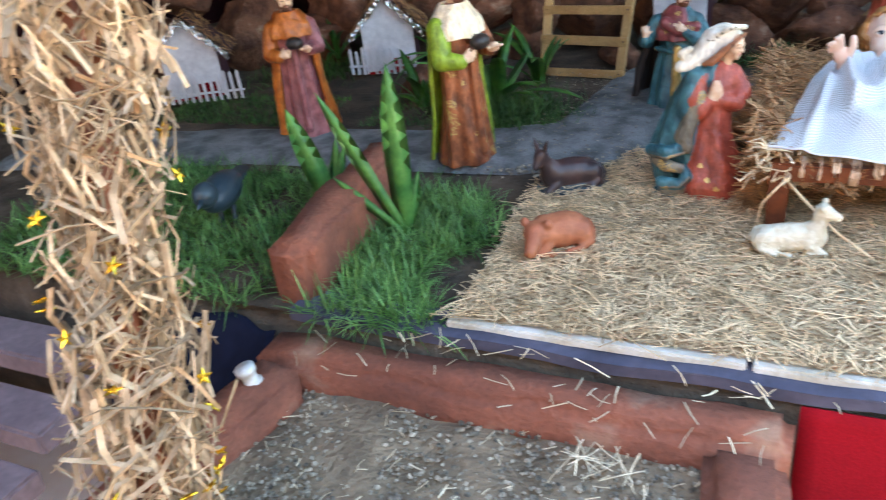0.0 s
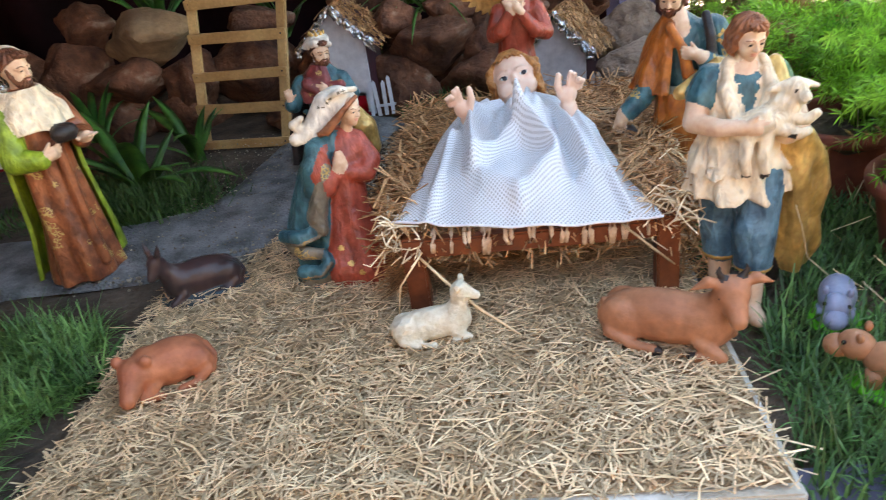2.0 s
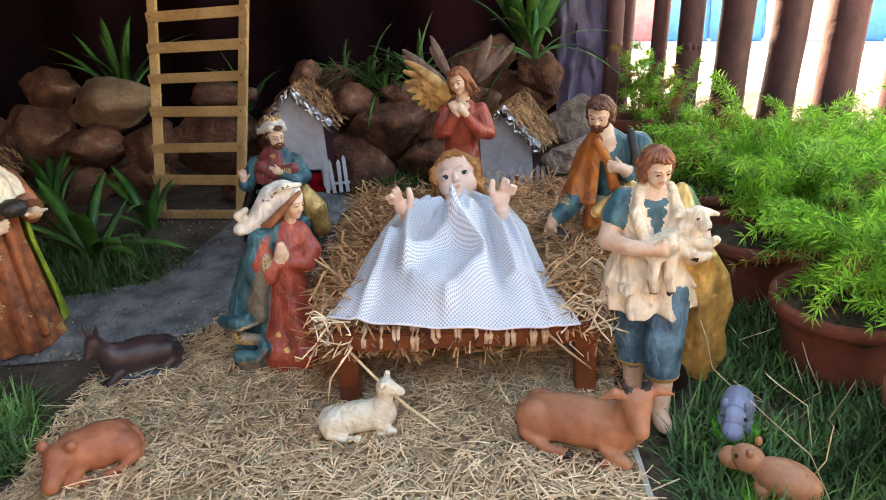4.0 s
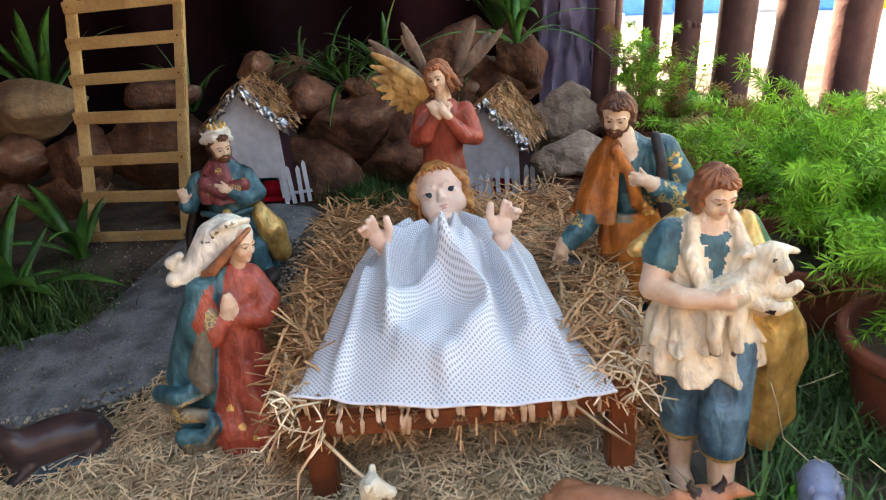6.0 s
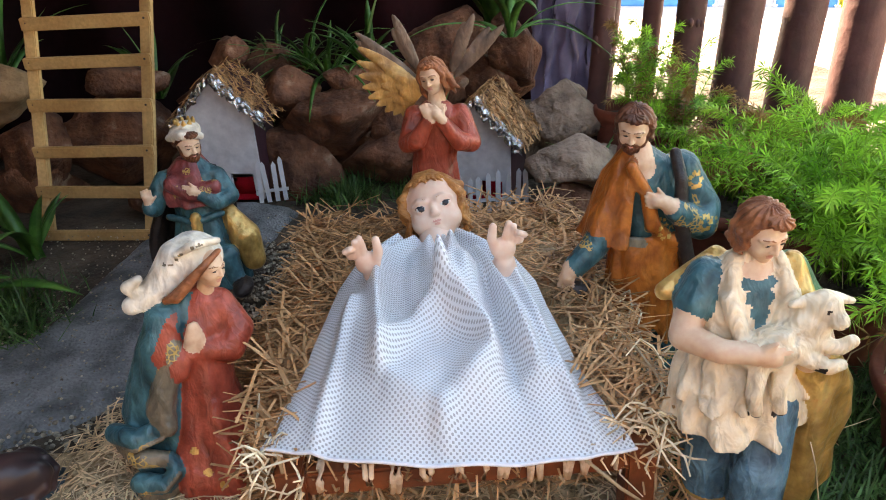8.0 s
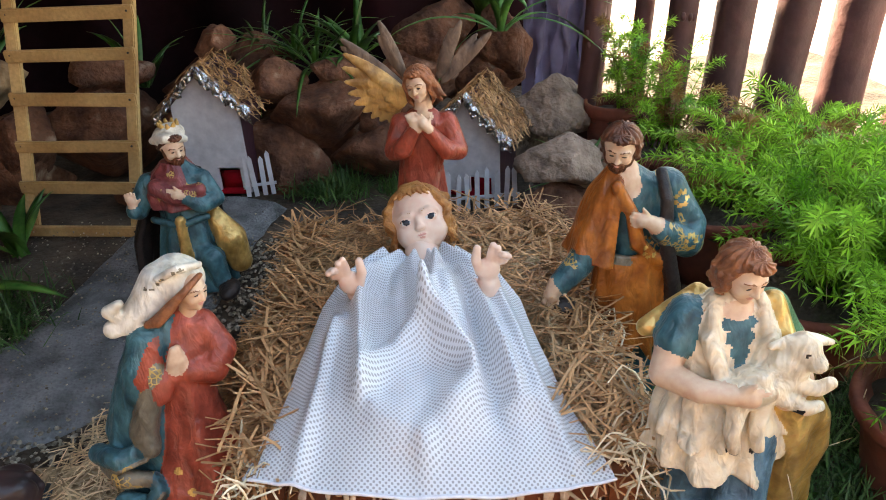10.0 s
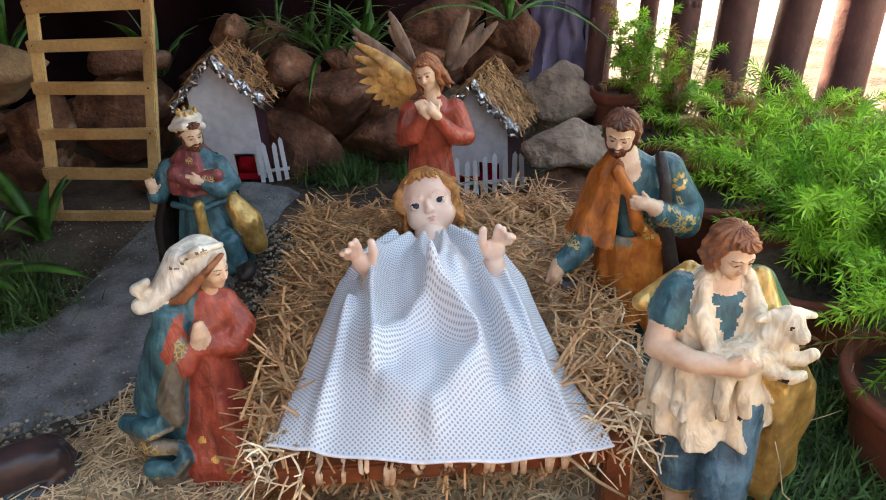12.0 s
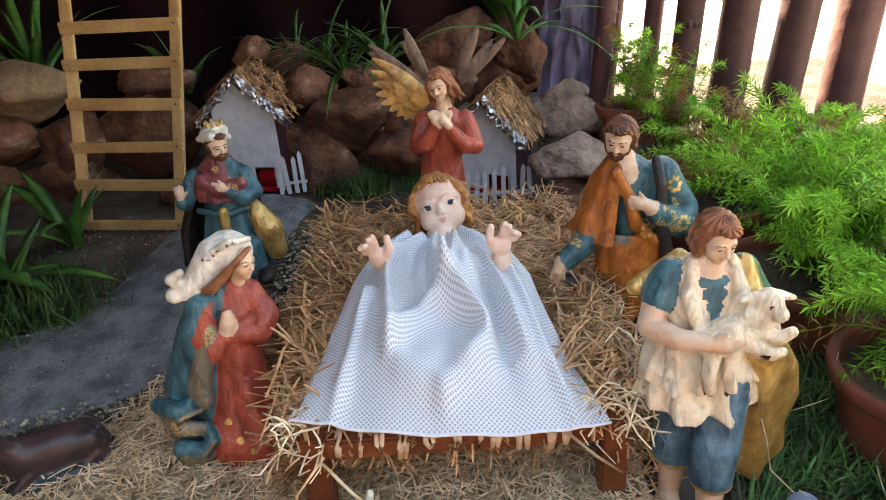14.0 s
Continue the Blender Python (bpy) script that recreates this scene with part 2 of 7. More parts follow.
# dark boards of the unseen roof and walls added to block light
BLOCKER = mat("blocker_boards", (0.10, 0.065, 0.045), (0.05, 0.03, 0.022), 5, 0.9, 0.6, 40)


def net_cloth():
    """White sports mesh: rows of small real holes that light passes."""
    m = bpy.data.materials.new("white_net_cloth")
    m.use_nodes = True
    nt = m.node_tree
    b = nt.nodes["Principled BSDF"]
    b.inputs["Base Color"].default_value = (0.73, 0.79, 0.85, 1)
    b.inputs["Roughness"].default_value = 0.34
    b.inputs["Sheen Weight"].default_value = 0.2
    uv = nt.nodes.new("ShaderNodeUVMap")
    sep = nt.nodes.new("ShaderNodeSeparateXYZ")
    nt.links.new(uv.outputs[0], sep.inputs[0])

    def op(kind, a, v):
        n = nt.nodes.new("ShaderNodeMath")
        n.operation = kind
        nt.links.new(a, n.inputs[0])
        if isinstance(v, float):
            n.inputs[1].default_value = v
        elif v is not None:
            nt.links.new(v, n.inputs[1])
        return n.outputs[0]

    k = 2 * math.pi / 0.0064
    sx = op("SINE", op("MULTIPLY", sep.outputs[0], k), None)
    sy = op("SINE", op("MULTIPLY", sep.outputs[1], k), None)
    hole = op("GREATER_THAN", op("MULTIPLY", sx, sy), 0.25)
    part_hole = op("MULTIPLY", hole, 0.5)
    tr = nt.nodes.new("ShaderNodeBsdfTransparent")
    tl = nt.nodes.new("ShaderNodeBsdfTranslucent")
    tl.inputs[0].default_value = (0.75, 0.78, 0.85, 1)
    m1, m2 = nt.nodes.new("ShaderNodeMixShader"), nt.nodes.new("ShaderNodeMixShader")
    m1.inputs[0].default_value = 0.15
    nt.links.new(b.outputs[0], m1.inputs[1])
    nt.links.new(tl.outputs[0], m1.inputs[2])
    nt.links.new(part_hole, m2.inputs[0])
    nt.links.new(m1.outputs[0], m2.inputs[1])
    nt.links.new(tr.outputs[0], m2.inputs[2])
    nt.links.new(m2.outputs[0], nt.nodes["Material Output"].inputs[0])
    return m


NET = net_cloth()


# ---- geometry tools ----
class Geo:
    """Gathers points and faces of one mesh, each face with its material slot."""

    def __init__(self):
        self.v, self.f, self.m = [], [], []

    def add(self, vs, fs, mi=0):
        o = len(self.v)
        self.v.extend(tuple(p) for p in vs)
        self.f.extend(tuple(i + o for i in q) for q in fs)
        self.m.extend([mi] * len(fs))

    def rings(self, rows, mi=0, caps=True):
        n = len(rows[0])
        fs = [(r * n + i, r * n + (i + 1) % n, (r + 1) * n + (i + 1) % n, (r + 1) * n + i) for r in range(len(rows) - 1) for i in range(n)]
        if caps:
            fs += [tuple(reversed(range(n))), tuple(range((len(rows) - 1) * n, len(rows) * n))]
        self.add([p for r in rows for p in r], fs, mi)

    def loft(self, keys, mi=0, n=48, fold=0.0, k=7, ph=0.0, sub=4, twist=0.0):
        """Ellipses (x, y, z, rx, ry) smoothly joined from below; fold: depth of the drapery."""
        ks = [np.array(q, float) for q in keys]
        out = []
        for i in range(len(ks) - 1):
            p0, p1, p2, p3 = ks[max(i - 1, 0)], ks[i], ks[i + 1], ks[min(i + 2, len(ks) - 1)]
            for j in range(sub + (i == len(ks) - 2)):
                t = j / sub
                out.append(0.5 * (2 * p1 + (p2 - p0) * t + (2 * p0 - 5 * p1 + 4 * p2 - p3) * t * t + (3 * p1 - p0 - 3 * p2 + p3) * t ** 3))
        rows = []
        for r, q in enumerate(out):
            u = r / (len(out) - 1)
            row = []
            for i in range(n):
                a = 2 * math.pi * i / n
                w = 1 + fold * (1 - 0.75 * u) * (math.sin(k * a + ph + twist * u) + 0.5 * math.sin((2 * k - 3) * a + 2 * ph + 1.3 + 2 * u))
                w += fold * (1 - 0.6 * u) * 1.6 * noise.noise((2.6 * math.cos(a) + ph * 5, 2.6 * math.sin(a), q[2] * 9))
                row.append((q[0] + max(q[3], 1e-3) * w * math.cos(a), q[1] + max(q[4], 1e-3) * w * math.sin(a), q[2]))
            rows.append(row)
        self.rings(rows, mi)

    def ball(self, c, r, mi=0, rot=(0, 0, 0), n=16, rough=0.0, seed=0):
        e = Euler([radians(a) for a in rot]).to_matrix()
        r = r if isinstance(r, tuple) else (r, r, r)
        rows = []
        for j in range(1, n // 2 + 2):
            th = math.pi * (j - 0.5) / (n // 2 + 1)
            row = []
            for i in range(n):
                a = 2 * math.pi * i / n
                d = Vector((math.sin(th) * math.cos(a), math.sin(th) * math.sin(a), -math.cos(th)))
                w = 1 + rough * noise.noise(d * 2.2 + Vector((seed * 3.1, seed, 0)))
                row.append(Vector(c) + e @ Vector((d.x * r[0] * w, d.y * r[1] * w, d.z * r[2] * w)))
            rows.append(row)
        self.rings(rows, mi)

    def tube(self, pts, rad, mi=0, n=10, flat=1.0):
        pts = [Vector(p) for p in pts]
        rad = rad if isinstance(rad, (list, tuple)) else [rad] * len(pts)
        rows = []
        for i, p in enumerate(pts):
            d = (pts[min(i + 1, len(pts) - 1)] - pts[max(i - 1, 0)]).normalized()
            s = d.cross(Vector((0.13, 0.21, 1)) if abs(d.z) < 0.95 else Vector((0, 1, 0.1))).normalized()
            t = d.cross(s)
            rows.append([p + (s * math.cos(2 * math.pi * a / n) + t * flat * math.sin(2 * math.pi * a / n)) * rad[i] for a in range(n)])
        self.rings(rows, mi)

    def box(self, c, s, mi=0, rot=(0, 0, 0), bev=0.0):
        bm = bmesh.new()
        bmesh.ops.create_cube(bm, size=1, matrix=Matrix.Diagonal((*s, 1)))
        if bev:
            bmesh.ops.bevel(bm, geom=bm.edges[:], offset=bev, segments=2, affect="EDGES")
        m = Matrix.Translation(c) @ Euler([radians(a) for a in rot]).to_matrix().to_4x4()
        bm.verts.index_update()
        self.add([m @ v.co for v in bm.verts], [tuple(v.index for v in f.verts) for f in bm.faces], mi)
        bm.free()

    def blade(self, p, d, length, width, droop, mi=0, seg=3, up=None):
        """A grass blade, folded along its middle, tapering to a tip."""
        p, d = Vector(p), Vector(d).normalized()
        s = d.cross(Vector((0, 0, 1)))
        s = s.normalized() if s.length > 1e-3 else Vector((1, 0, 0))
        vs = []
        for i in range(seg + 1):
            t = i / seg
            c = p + d * length * t + Vector((0, 0, -droop * length * t * t))
            w = width * (1 - t ** 1.5) * 0.5 + 0.0003
            vs += [c - s * w, c + s * w]
        self.add(vs, [(2 * i, 2 * i + 1, 2 * i + 3, 2 * i + 2) for i in range(seg)], mi)

    def strand(self, p, d, length, width, bend=0.15, mi=0):
        """A stalk: a bent three-sided rod."""
        d = Vector(d).normalized()
        s = d.cross(Vector((0, 0, 1)))
        s = s.normalized() if s.length > 1e-3 else Vector((1, 0, 0))
        t = d.cross(s)
        off = (s * random.uniform(-1, 1) + t * random.uniform(-1, 1)) * bend * length
        rows = []
        for q in (-0.5, 0.0, 0.5):
            c = Vector(p) + d * length * q + off * (0.25 - q * q)
            rows.append([c + s * width * 0.5, c - s * width * 0.5, c + t * width * 0.45])
        self.rings(rows, mi, caps=False)

    def mesh(self, name, mats, smooth=True):
        me = bpy.data.meshes.new(name)
        me.from_pydata(self.v, [], self.f)
        for m in mats if isinstance(mats, (list, tuple)) else [mats]:
            me.materials.append(m)
        me.polygons.foreach_set("material_index", self.m)
        me.polygons.foreach_set("use_smooth", [smooth] * len(self.f))
        me.update()
        return me


# ---- moulded forms: blobs, rods and folded skirts melted into one skin ----
def ripple(p, f, s):
    x, y, z = p
    return np.sin(f * x + 2.1 * np.sin(f * 0.6 * z + s)) * np.sin(f * 0.8 * y + 1.7 * np.sin(f * 0.5 * x + 2 * s)) + 0.5 * np.sin(f * 1.9 * z + 2 * np.sin(f * 1.3 * y + s))


class Sculpt:
    """Forms given one by one; mesh() melts them together on a fine grid. Each form carries its paint slot."""

    def __init__(self, voxel=0.002, melt=0.006):
        self.h, self.k, self.prims, self.at = voxel, melt, [], Matrix.Identity(4)

    def put(self, lo, hi, fn, mi, mode="add", k=None, m=None):
        m = self.at @ m if m is not None else self.at.copy()
        box = [m @ Vector((a, b, c)) for a in (lo[0], hi[0]) for b in (lo[1], hi[1]) for c in (lo[2], hi[2])]
        self.prims.append((np.min(box, 0), np.max(box, 0), fn, mi, mode, self.k if k is None else k, np.array(m.inverted())))

    def ball(self, c, r, mi=0, rot=(0, 0, 0), n=16, rough=0.0, seed=0, mode="add", k=None, groove=0.0, gf=0.0, cut=None):
        r = np.array(r if isinstance(r, (tuple, list)) else (r, r, r), float)

        def fn(p):
            q = [p[i] / r[i] for i in range(3)]
            k0 = np.sqrt(q[0] ** 2 + q[1] ** 2 + q[2] ** 2) + 1e-9
            k1 = np.sqrt((q[0] / r[0]) ** 2 + (q[1] / r[1]) ** 2 + (q[2] / r[2]) ** 2) + 1e-9
            d = k0 * (k0 - 1) / k1
            if rough:
                d = d + rough * 0.25 * r.min() * ripple(q, 3.0, seed)
            if groove:
                a = np.arctan2(q[0], q[1])
                d = d + groove * np.sin(gf * a + 2.2 * np.sin(3.0 * q[2] + seed))
            if cut:
                d = np.maximum(d, cut(*q) * r.min())
            return d

        e = (r * 1.15 + 0.004).tolist()
        m = Matrix.Translation(Vector(c)) @ Euler([radians(a) for a in rot]).to_matrix().to_4x4()
        self.put([-v for v in e], e, fn, mi, mode, k, m)

    def tube(self, pts, rad, mi=0, n=10, flat=1.0, mode="add", k=None):
        pts = np.array([tuple(p) for p in pts], float)
        rad = list(rad) if isinstance(rad, (list, tuple)) else [rad] * len(pts)

        def fn(p):
            best = None
            for i in range(len(pts) - 1):
                a, b = pts[i], pts[i + 1]
                ab = b - a
                t = np.clip(((p[0] - a[0]) * ab[0] + (p[1] - a[1]) * ab[1] + (p[2] - a[2]) * ab[2]) / (ab @ ab + 1e-12), 0, 1)
                d = np.sqrt((p[0] - a[0] - t * ab[0]) ** 2 + (p[1] - a[1] - t * ab[1]) ** 2 + (p[2] - a[2] - t * ab[2]) ** 2) - (rad[i] + (rad[i + 1] - rad[i]) * t)
                best = d if best is None else np.minimum(best, d)
            return best

        e = max(rad) + 0.004
        self.put((pts.min(0) - e).tolist(), (pts.max(0) + e).tolist(), fn, mi, mode, k)

    def _loft(self, keys, fold, k, ph, twist, top=0.7):
        ks = np.array(keys, float)
        z0, z1 = ks[0, 2], ks[-1, 2]

        def fn(p):
            z = np.clip(p[2], z0, z1)
            cx, cy, rx, ry = (np.interp(z, ks[:, 2], ks[:, i]) for i in (0, 1, 3, 4))
            u = (z - z0) / (z1 - z0)
            X, Y = (p[0] - cx) / rx, (p[1] - cy) / ry
            a = np.arctan2(Y, X)
            w = fold * (1 - top * u) * (np.sin(k * a + ph + twist * u) + 0.6 * np.sin((2 * k - 3) * a + 2 * ph + 1.3 + 3 * u) + 0.7 * np.sin(3 * a + 9 * u + ph))
            return (np.sqrt(X * X + Y * Y) - 1 - w) * np.minimum(rx, ry), a

        e = [ks[:, 0].min() - ks[:, 3].max() * 1.35, ks[:, 1].min() - ks[:, 4].max() * 1.35, z0 - 0.004], [ks[:, 0].max() + ks[:, 3].max() * 1.35, ks[:, 1].max() + ks[:, 4].max() * 1.35, z1 + 0.004]
        return fn, e, z0, z1

    def loft(self, keys, mi=0, n=48, fold=0.0, k=7, ph=0.0, sub=4, twist=0.0, melt=None):
        fn, e, z0, z1 = self._loft(keys, fold, k, ph, twist)
        self.put(e[0], e[1], lambda p: np.maximum(fn(p)[0], np.maximum(z0 - p[2], p[2] - z1)), mi, k=melt)

    def drape(self, keys, a0, a1, mi=0, lining=0, n=40, fold=0.08, k=9, ph=0.0, sub=4, th=0.0028, twist=0.0, rag=0.0):
        """A cloak: part of a folded ring of cloth, open between a1 and a0 degrees."""
        fn, e, z0, z1 = self._loft(keys, fold, k, ph, twist)
        mid, half = radians((a0 + a1) / 2), radians((a1 - a0) / 2)

        def shell(p):
            d, a = fn(p)
            b = np.abs((a - mid + math.pi) % (2 * math.pi) - math.pi) - half
            low = z0 + rag * (1 + np.sin(7 * a + ph) * 0.6 + np.sin(12 * a + 1) * 0.4)
            d = np.maximum(np.abs(d) - th, np.maximum(low - p[2], p[2] - z1))
            return d if half > 3.13 else np.maximum(d, b * 0.03)

        self.put(e[0], e[1], shell, mi, k=0.003)
        if lining != mi:
            self.put(e[0], e[1], lambda p: np.maximum(fn(p)[0] + 0.0004, np.maximum(z0 - p[2] - 0.004, p[2] - z1)), lining, "line" + str(mi))

    def mesh(self, name, mats, smooth=True):
        h = self.h
        lo = np.min([p[0] for p in self.prims], 0) - 3 * h
        hi = np.max([p[1] for p in self.prims], 0) + 3 * h
        n = np.ceil((hi - lo) / h).astype(int) + 1
        ax = [lo[i] + h * np.arange(n[i]) for i in range(3)]
        F, D, M = np.full(n, 1.0, np.float32), np.full(n, 1.0, np.float32), np.zeros(n, np.int16)
        for a, b, fn, mi, mode, k, inv in self.prims:
            s = [slice(max(0, int((a[i] - lo[i]) / h) - 1), min(n[i], int((b[i] - lo[i]) / h) + 2)) for i in range(3)]
            x, y, z = ax[0][s[0]][:, None, None], ax[1][s[1]][None, :, None], ax[2][s[2]][None, None, :]
            p = [inv[i, 0] * x + inv[i, 1] * y + inv[i, 2] * z + inv[i, 3] for i in range(3)]
            d = fn(p).astype(np.float32)
            s = tuple(s)
            if mode == "paint":
                M[s] = np.where(d < 0, mi, M[s])
            elif mode.startswith("line"):
                M[s] = np.where((d < 0) & (M[s] == int(mode[4:])), mi, M[s])
            elif mode == "cut":
                F[s] = np.maximum(F[s], -d)
            else:
                f = F[s]
                t = np.clip(0.5 + 0.5 * (f - d) / max(k, 1e-5), 0, 1)
                F[s] = f * (1 - t) + d * t - k * t * (1 - t)
                near = d < D[s]
                M[s] = np.where(near, mi, M[s])
                D[s] = np.where(near, d, D[s])
        inside = F < 0
        corner = sum(inside[i:n[0] - 1 + i, j:n[1] - 1 + j, k:n[2] - 1 + k].astype(np.int8) for i in (0, 1) for j in (0, 1) for k in (0, 1))
        act = np.argwhere((corner > 0) & (corner < 8))
        idx = np.full(n - 1, -1, np.int64)
        idx[tuple(act.T)] = np.arange(len(act))
        acc, cnt = np.zeros((len(act), 3)), np.zeros(len(act))
        for axis in range(3):
            o1, o2 = [q for q in range(3) if q != axis]
            for u in (0, 1):
                for v in (0, 1):
                    c0 = act.copy()
                    c0[:, o1] += u
                    c0[:, o2] += v
                    c1 = c0.copy()
                    c1[:, axis] += 1
                    f0, f1 = F[tuple(c0.T)], F[tuple(c1.T)]
                    x = (f0 < 0) != (f1 < 0)
                    t = np.where(x, f0 / np.where(x, f0 - f1, 1), 0)
                    q = c0.astype(float)
                    q[:, axis] += t
                    acc += np.where(x[:, None], q, 0)
                    cnt += x
        vs = lo + h * acc / cnt[:, None]
        faces, slots = [], []
        for axis in range(3):
            o1, o2 = (axis + 1) % 3, (axis + 2) % 3
            sl0, sl1 = [slice(None)] * 3, [slice(None)] * 3
            sl0[axis], sl1[axis] = slice(0, -1), slice(1, None)
            a, b = inside[tuple(sl0)], inside[tuple(sl1)]
            e = np.argwhere(a != b)
            e = e[(e[:, o1] > 0) & (e[:, o2] > 0)]
            q = []
            for u, v in ((1, 1), (0, 1), (0, 0), (1, 0)):
                c = e.copy()
                c[:, o1] -= u
                c[:, o2] -= v
                q.append(idx[tuple(c.T)])
            q = np.array(q).T
            up = a[tuple(e.T)]
            q[~up] = q[~up][:, ::-1]
            e1 = e.copy()
            e1[:, axis] += 1
            faces.append(q)
            slots.append(np.where(up, M[tuple(e.T)], M[tuple(e1.T)]))
        faces, slots = np.concatenate(faces), np.concatenate(slots)
        for _ in range(2):
            # ease the grid's steps
            src, dst = faces.ravel(), np.roll(faces, -1, 1).ravel()
            c = np.bincount(src, minlength=len(vs))
            s = np.stack([np.bincount(src, vs[dst, i], len(vs)) for i in range(3)], 1)
            vs = 0.55 * vs + 0.45 * s / np.maximum(c, 1)[:, None]
        me = bpy.data.meshes.new(name)
        me.from_pydata(vs.tolist(), [], faces.tolist())
        for m in mats if isinstance(mats, (list, tuple)) else [mats]:
            me.materials.append(m)
        me.polygons.foreach_set("material_index", slots.astype(np.int32))
        me.polygons.foreach_set("use_smooth", [smooth] * len(faces))
        me.update()
        return me


def melted(*sculpts):
    """Several sculpts, fine heads and coarser bodies, joined into one mesh."""
    bm = bmesh.new()
    mats = sculpts[0][1]
    for s, _ in sculpts:
        me = s.mesh("tmp", mats)
        bm.from_mesh(me)
        bpy.data.meshes.remove(me)
    out = bpy.data.meshes.new("figure")
    bm.to_mesh(out)
    bm.free()
    for m in mats:
        out.materials.append(m)
    return out


def thing(name, g, mats, m=None, label="", category="", group="", kind="", smooth=True):
    ob = new(name, (g if isinstance(g, bpy.types.Mesh) else g.mesh(name, mats, smooth)) if g else None)
    if m is not None:
        ob.matrix_world = m
    return tagged(ob, label, category, group, kind)


def part(name, g, mats, parent, label="", smooth=True, m=None):
    ob = new(name, g if isinstance(g, bpy.types.Mesh) else g.mesh(name, mats, smooth))
    ob.parent = parent
    if m is not None:
        ob.matrix_basis = m
    if label:
        ob["label"] = label
    return ob


def R(a, b):
    return random.uniform(a, b)

# ---- large structure ----
def slab(name, c, s, m, label="", bev=0.0, kind="structure", rot=(0, 0, 0), category=""):
    g = Geo()
    g.box((0, 0, 0), s, 0, bev=bev)
    return thing(name, g, m, pose(*c, *rot), label, category, kind=kind, smooth=False)


def sheet(nx, ny, x0, x1, y0, y1, fz):
    g = Geo()
    vs = [(x0 + (x1 - x0) * i / nx, y0 + (y1 - y0) * j / ny, 0) for j in range(ny + 1) for i in range(nx + 1)]
    vs = [(x, y, fz(x, y)) for x, y, _ in vs]
    g.add(vs, [(j * (nx + 1) + i, j * (nx + 1) + i + 1, (j + 1) * (nx + 1) + i + 1, (j + 1) * (nx + 1) + i) for j in range(ny) for i in range(nx)])
    return g


def bumps(x, y, a=0.006, s=6.0):
    return a * noise.noise((x * s, y * s, 0.3)) + 0.4 * a * noise.noise((x * s * 3.1, y * s * 3.1, 7.3))


g = sheet(60, 60, -90, 90, -90, 90, lambda x, y: -0.46)
thing("ground", g, PLAZA, None, "pinkish sunlit concrete ground around the raised bed", kind="structure")
g = sheet(120, 90, -2.6, 2.3, -0.003, 2.75, lambda x, y: -0.012 + bumps(x, y, 0.012, 4))
g.box((-0.15, 1.377, -0.25), (4.86, 2.75, 0.42))
thing("bed_floor", g, SOIL, None, "dark bare soil of the raised display bed", kind="structure")

# back drape with folds, closing the stable behind the rocks
g = Geo()
rows = []
for j in range(15):
    z = -0.02 + j * 0.103
    rows.append([(-2.6 + i * 0.025, 2.55 + 0.05 * math.sin(i * 0.33 + 0.8 * math.sin(j * 0.35)) + 0.035 * noise.noise((i * 0.09, j * 0.4, 1)) , z) for i in range(150)])
g.add([p for r in rows for p in r], [(j * 150 + i, j * 150 + i + 1, (j + 1) * 150 + i + 1, (j + 1) * 150 + i) for j in range(14) for i in range(149)])
ob = thing("wall_back", g, MAROON, None, "dark maroon cloth hung in folds behind the rocks", kind="structure")
sol = ob.modifiers.new("thick", "SOLIDIFY")
sol.thickness = 0.006
# side wall added to shut out sun and sky from the left
slab("added_wall_left", (-2.55, 1.2, 0.46), (0.08, 2.9, 1.92), MAROON, "dark side wall added to keep light out on the left")
# unseen roof, added and outlined to keep sun and sky off the bed
g = Geo()
shade_outline = [(-2.75, -1.6), (-0.85, -0.75), (0.95, 0.62), (0.95, 3.15), (-2.75, 3.15)]
g.add([(x, y, 1.43) for x, y in shade_outline] + [(x, y, 1.49) for x, y in shade_outline], [(0, 1, 2, 3, 4), (9, 8, 7, 6, 5)] + [(i, i + 5, (i + 1) % 5 + 5, (i + 1) % 5) for i in range(5)])
thing("added_shade_roof", g, BLOCKER, None, "unseen dark brown board roof added to shade the display", kind="structure", smooth=False)

# unseen dark sheet over the front ground, added to lessen bounce light
g = sheet(40, 20, -3.5, 2.6, -3.3, -0.5, lambda x, y: -0.452)
thing("added_dark_yard", g, mat("bounce_cut_paving", (0.10, 0.095, 0.09), (0.06, 0.058, 0.055), 3, 0.9, 0.5, 40), None, "unseen dark grey ground sheet added to cut bounced light", kind="structure")
# two unseen walls behind the camera, added to cut low sky light
slab("added_wall_front", (0.0, -3.4, 0.9), (14, 0.2, 2.8), BLOCKER, "unseen dark brown board wall added to block low light")
slab("added_wall_side", (-3.6, -1.6, 0.9), (0.2, 3.6, 2.8), BLOCKER, "unseen dark brown board wall added to block low light")

# cement path winding through the bed: from the left side past the crib to the small house
PATHLINE = [(-1.75, 0.62, 0.16), (-1.2, 0.71, 0.14), (-0.75, 0.76, 0.14), (-0.4, 0.78, 0.15), (-0.1, 0.83, 0.17), (0.06, 0.95, 0.17), (0.1, 1.15, 0.16), (0.13, 1.38, 0.16), (0.2, 1.6, 0.15)]
g = Geo()
rows = []
pl = [Vector((x, y)) for x, y, w in PATHLINE]
fine = []
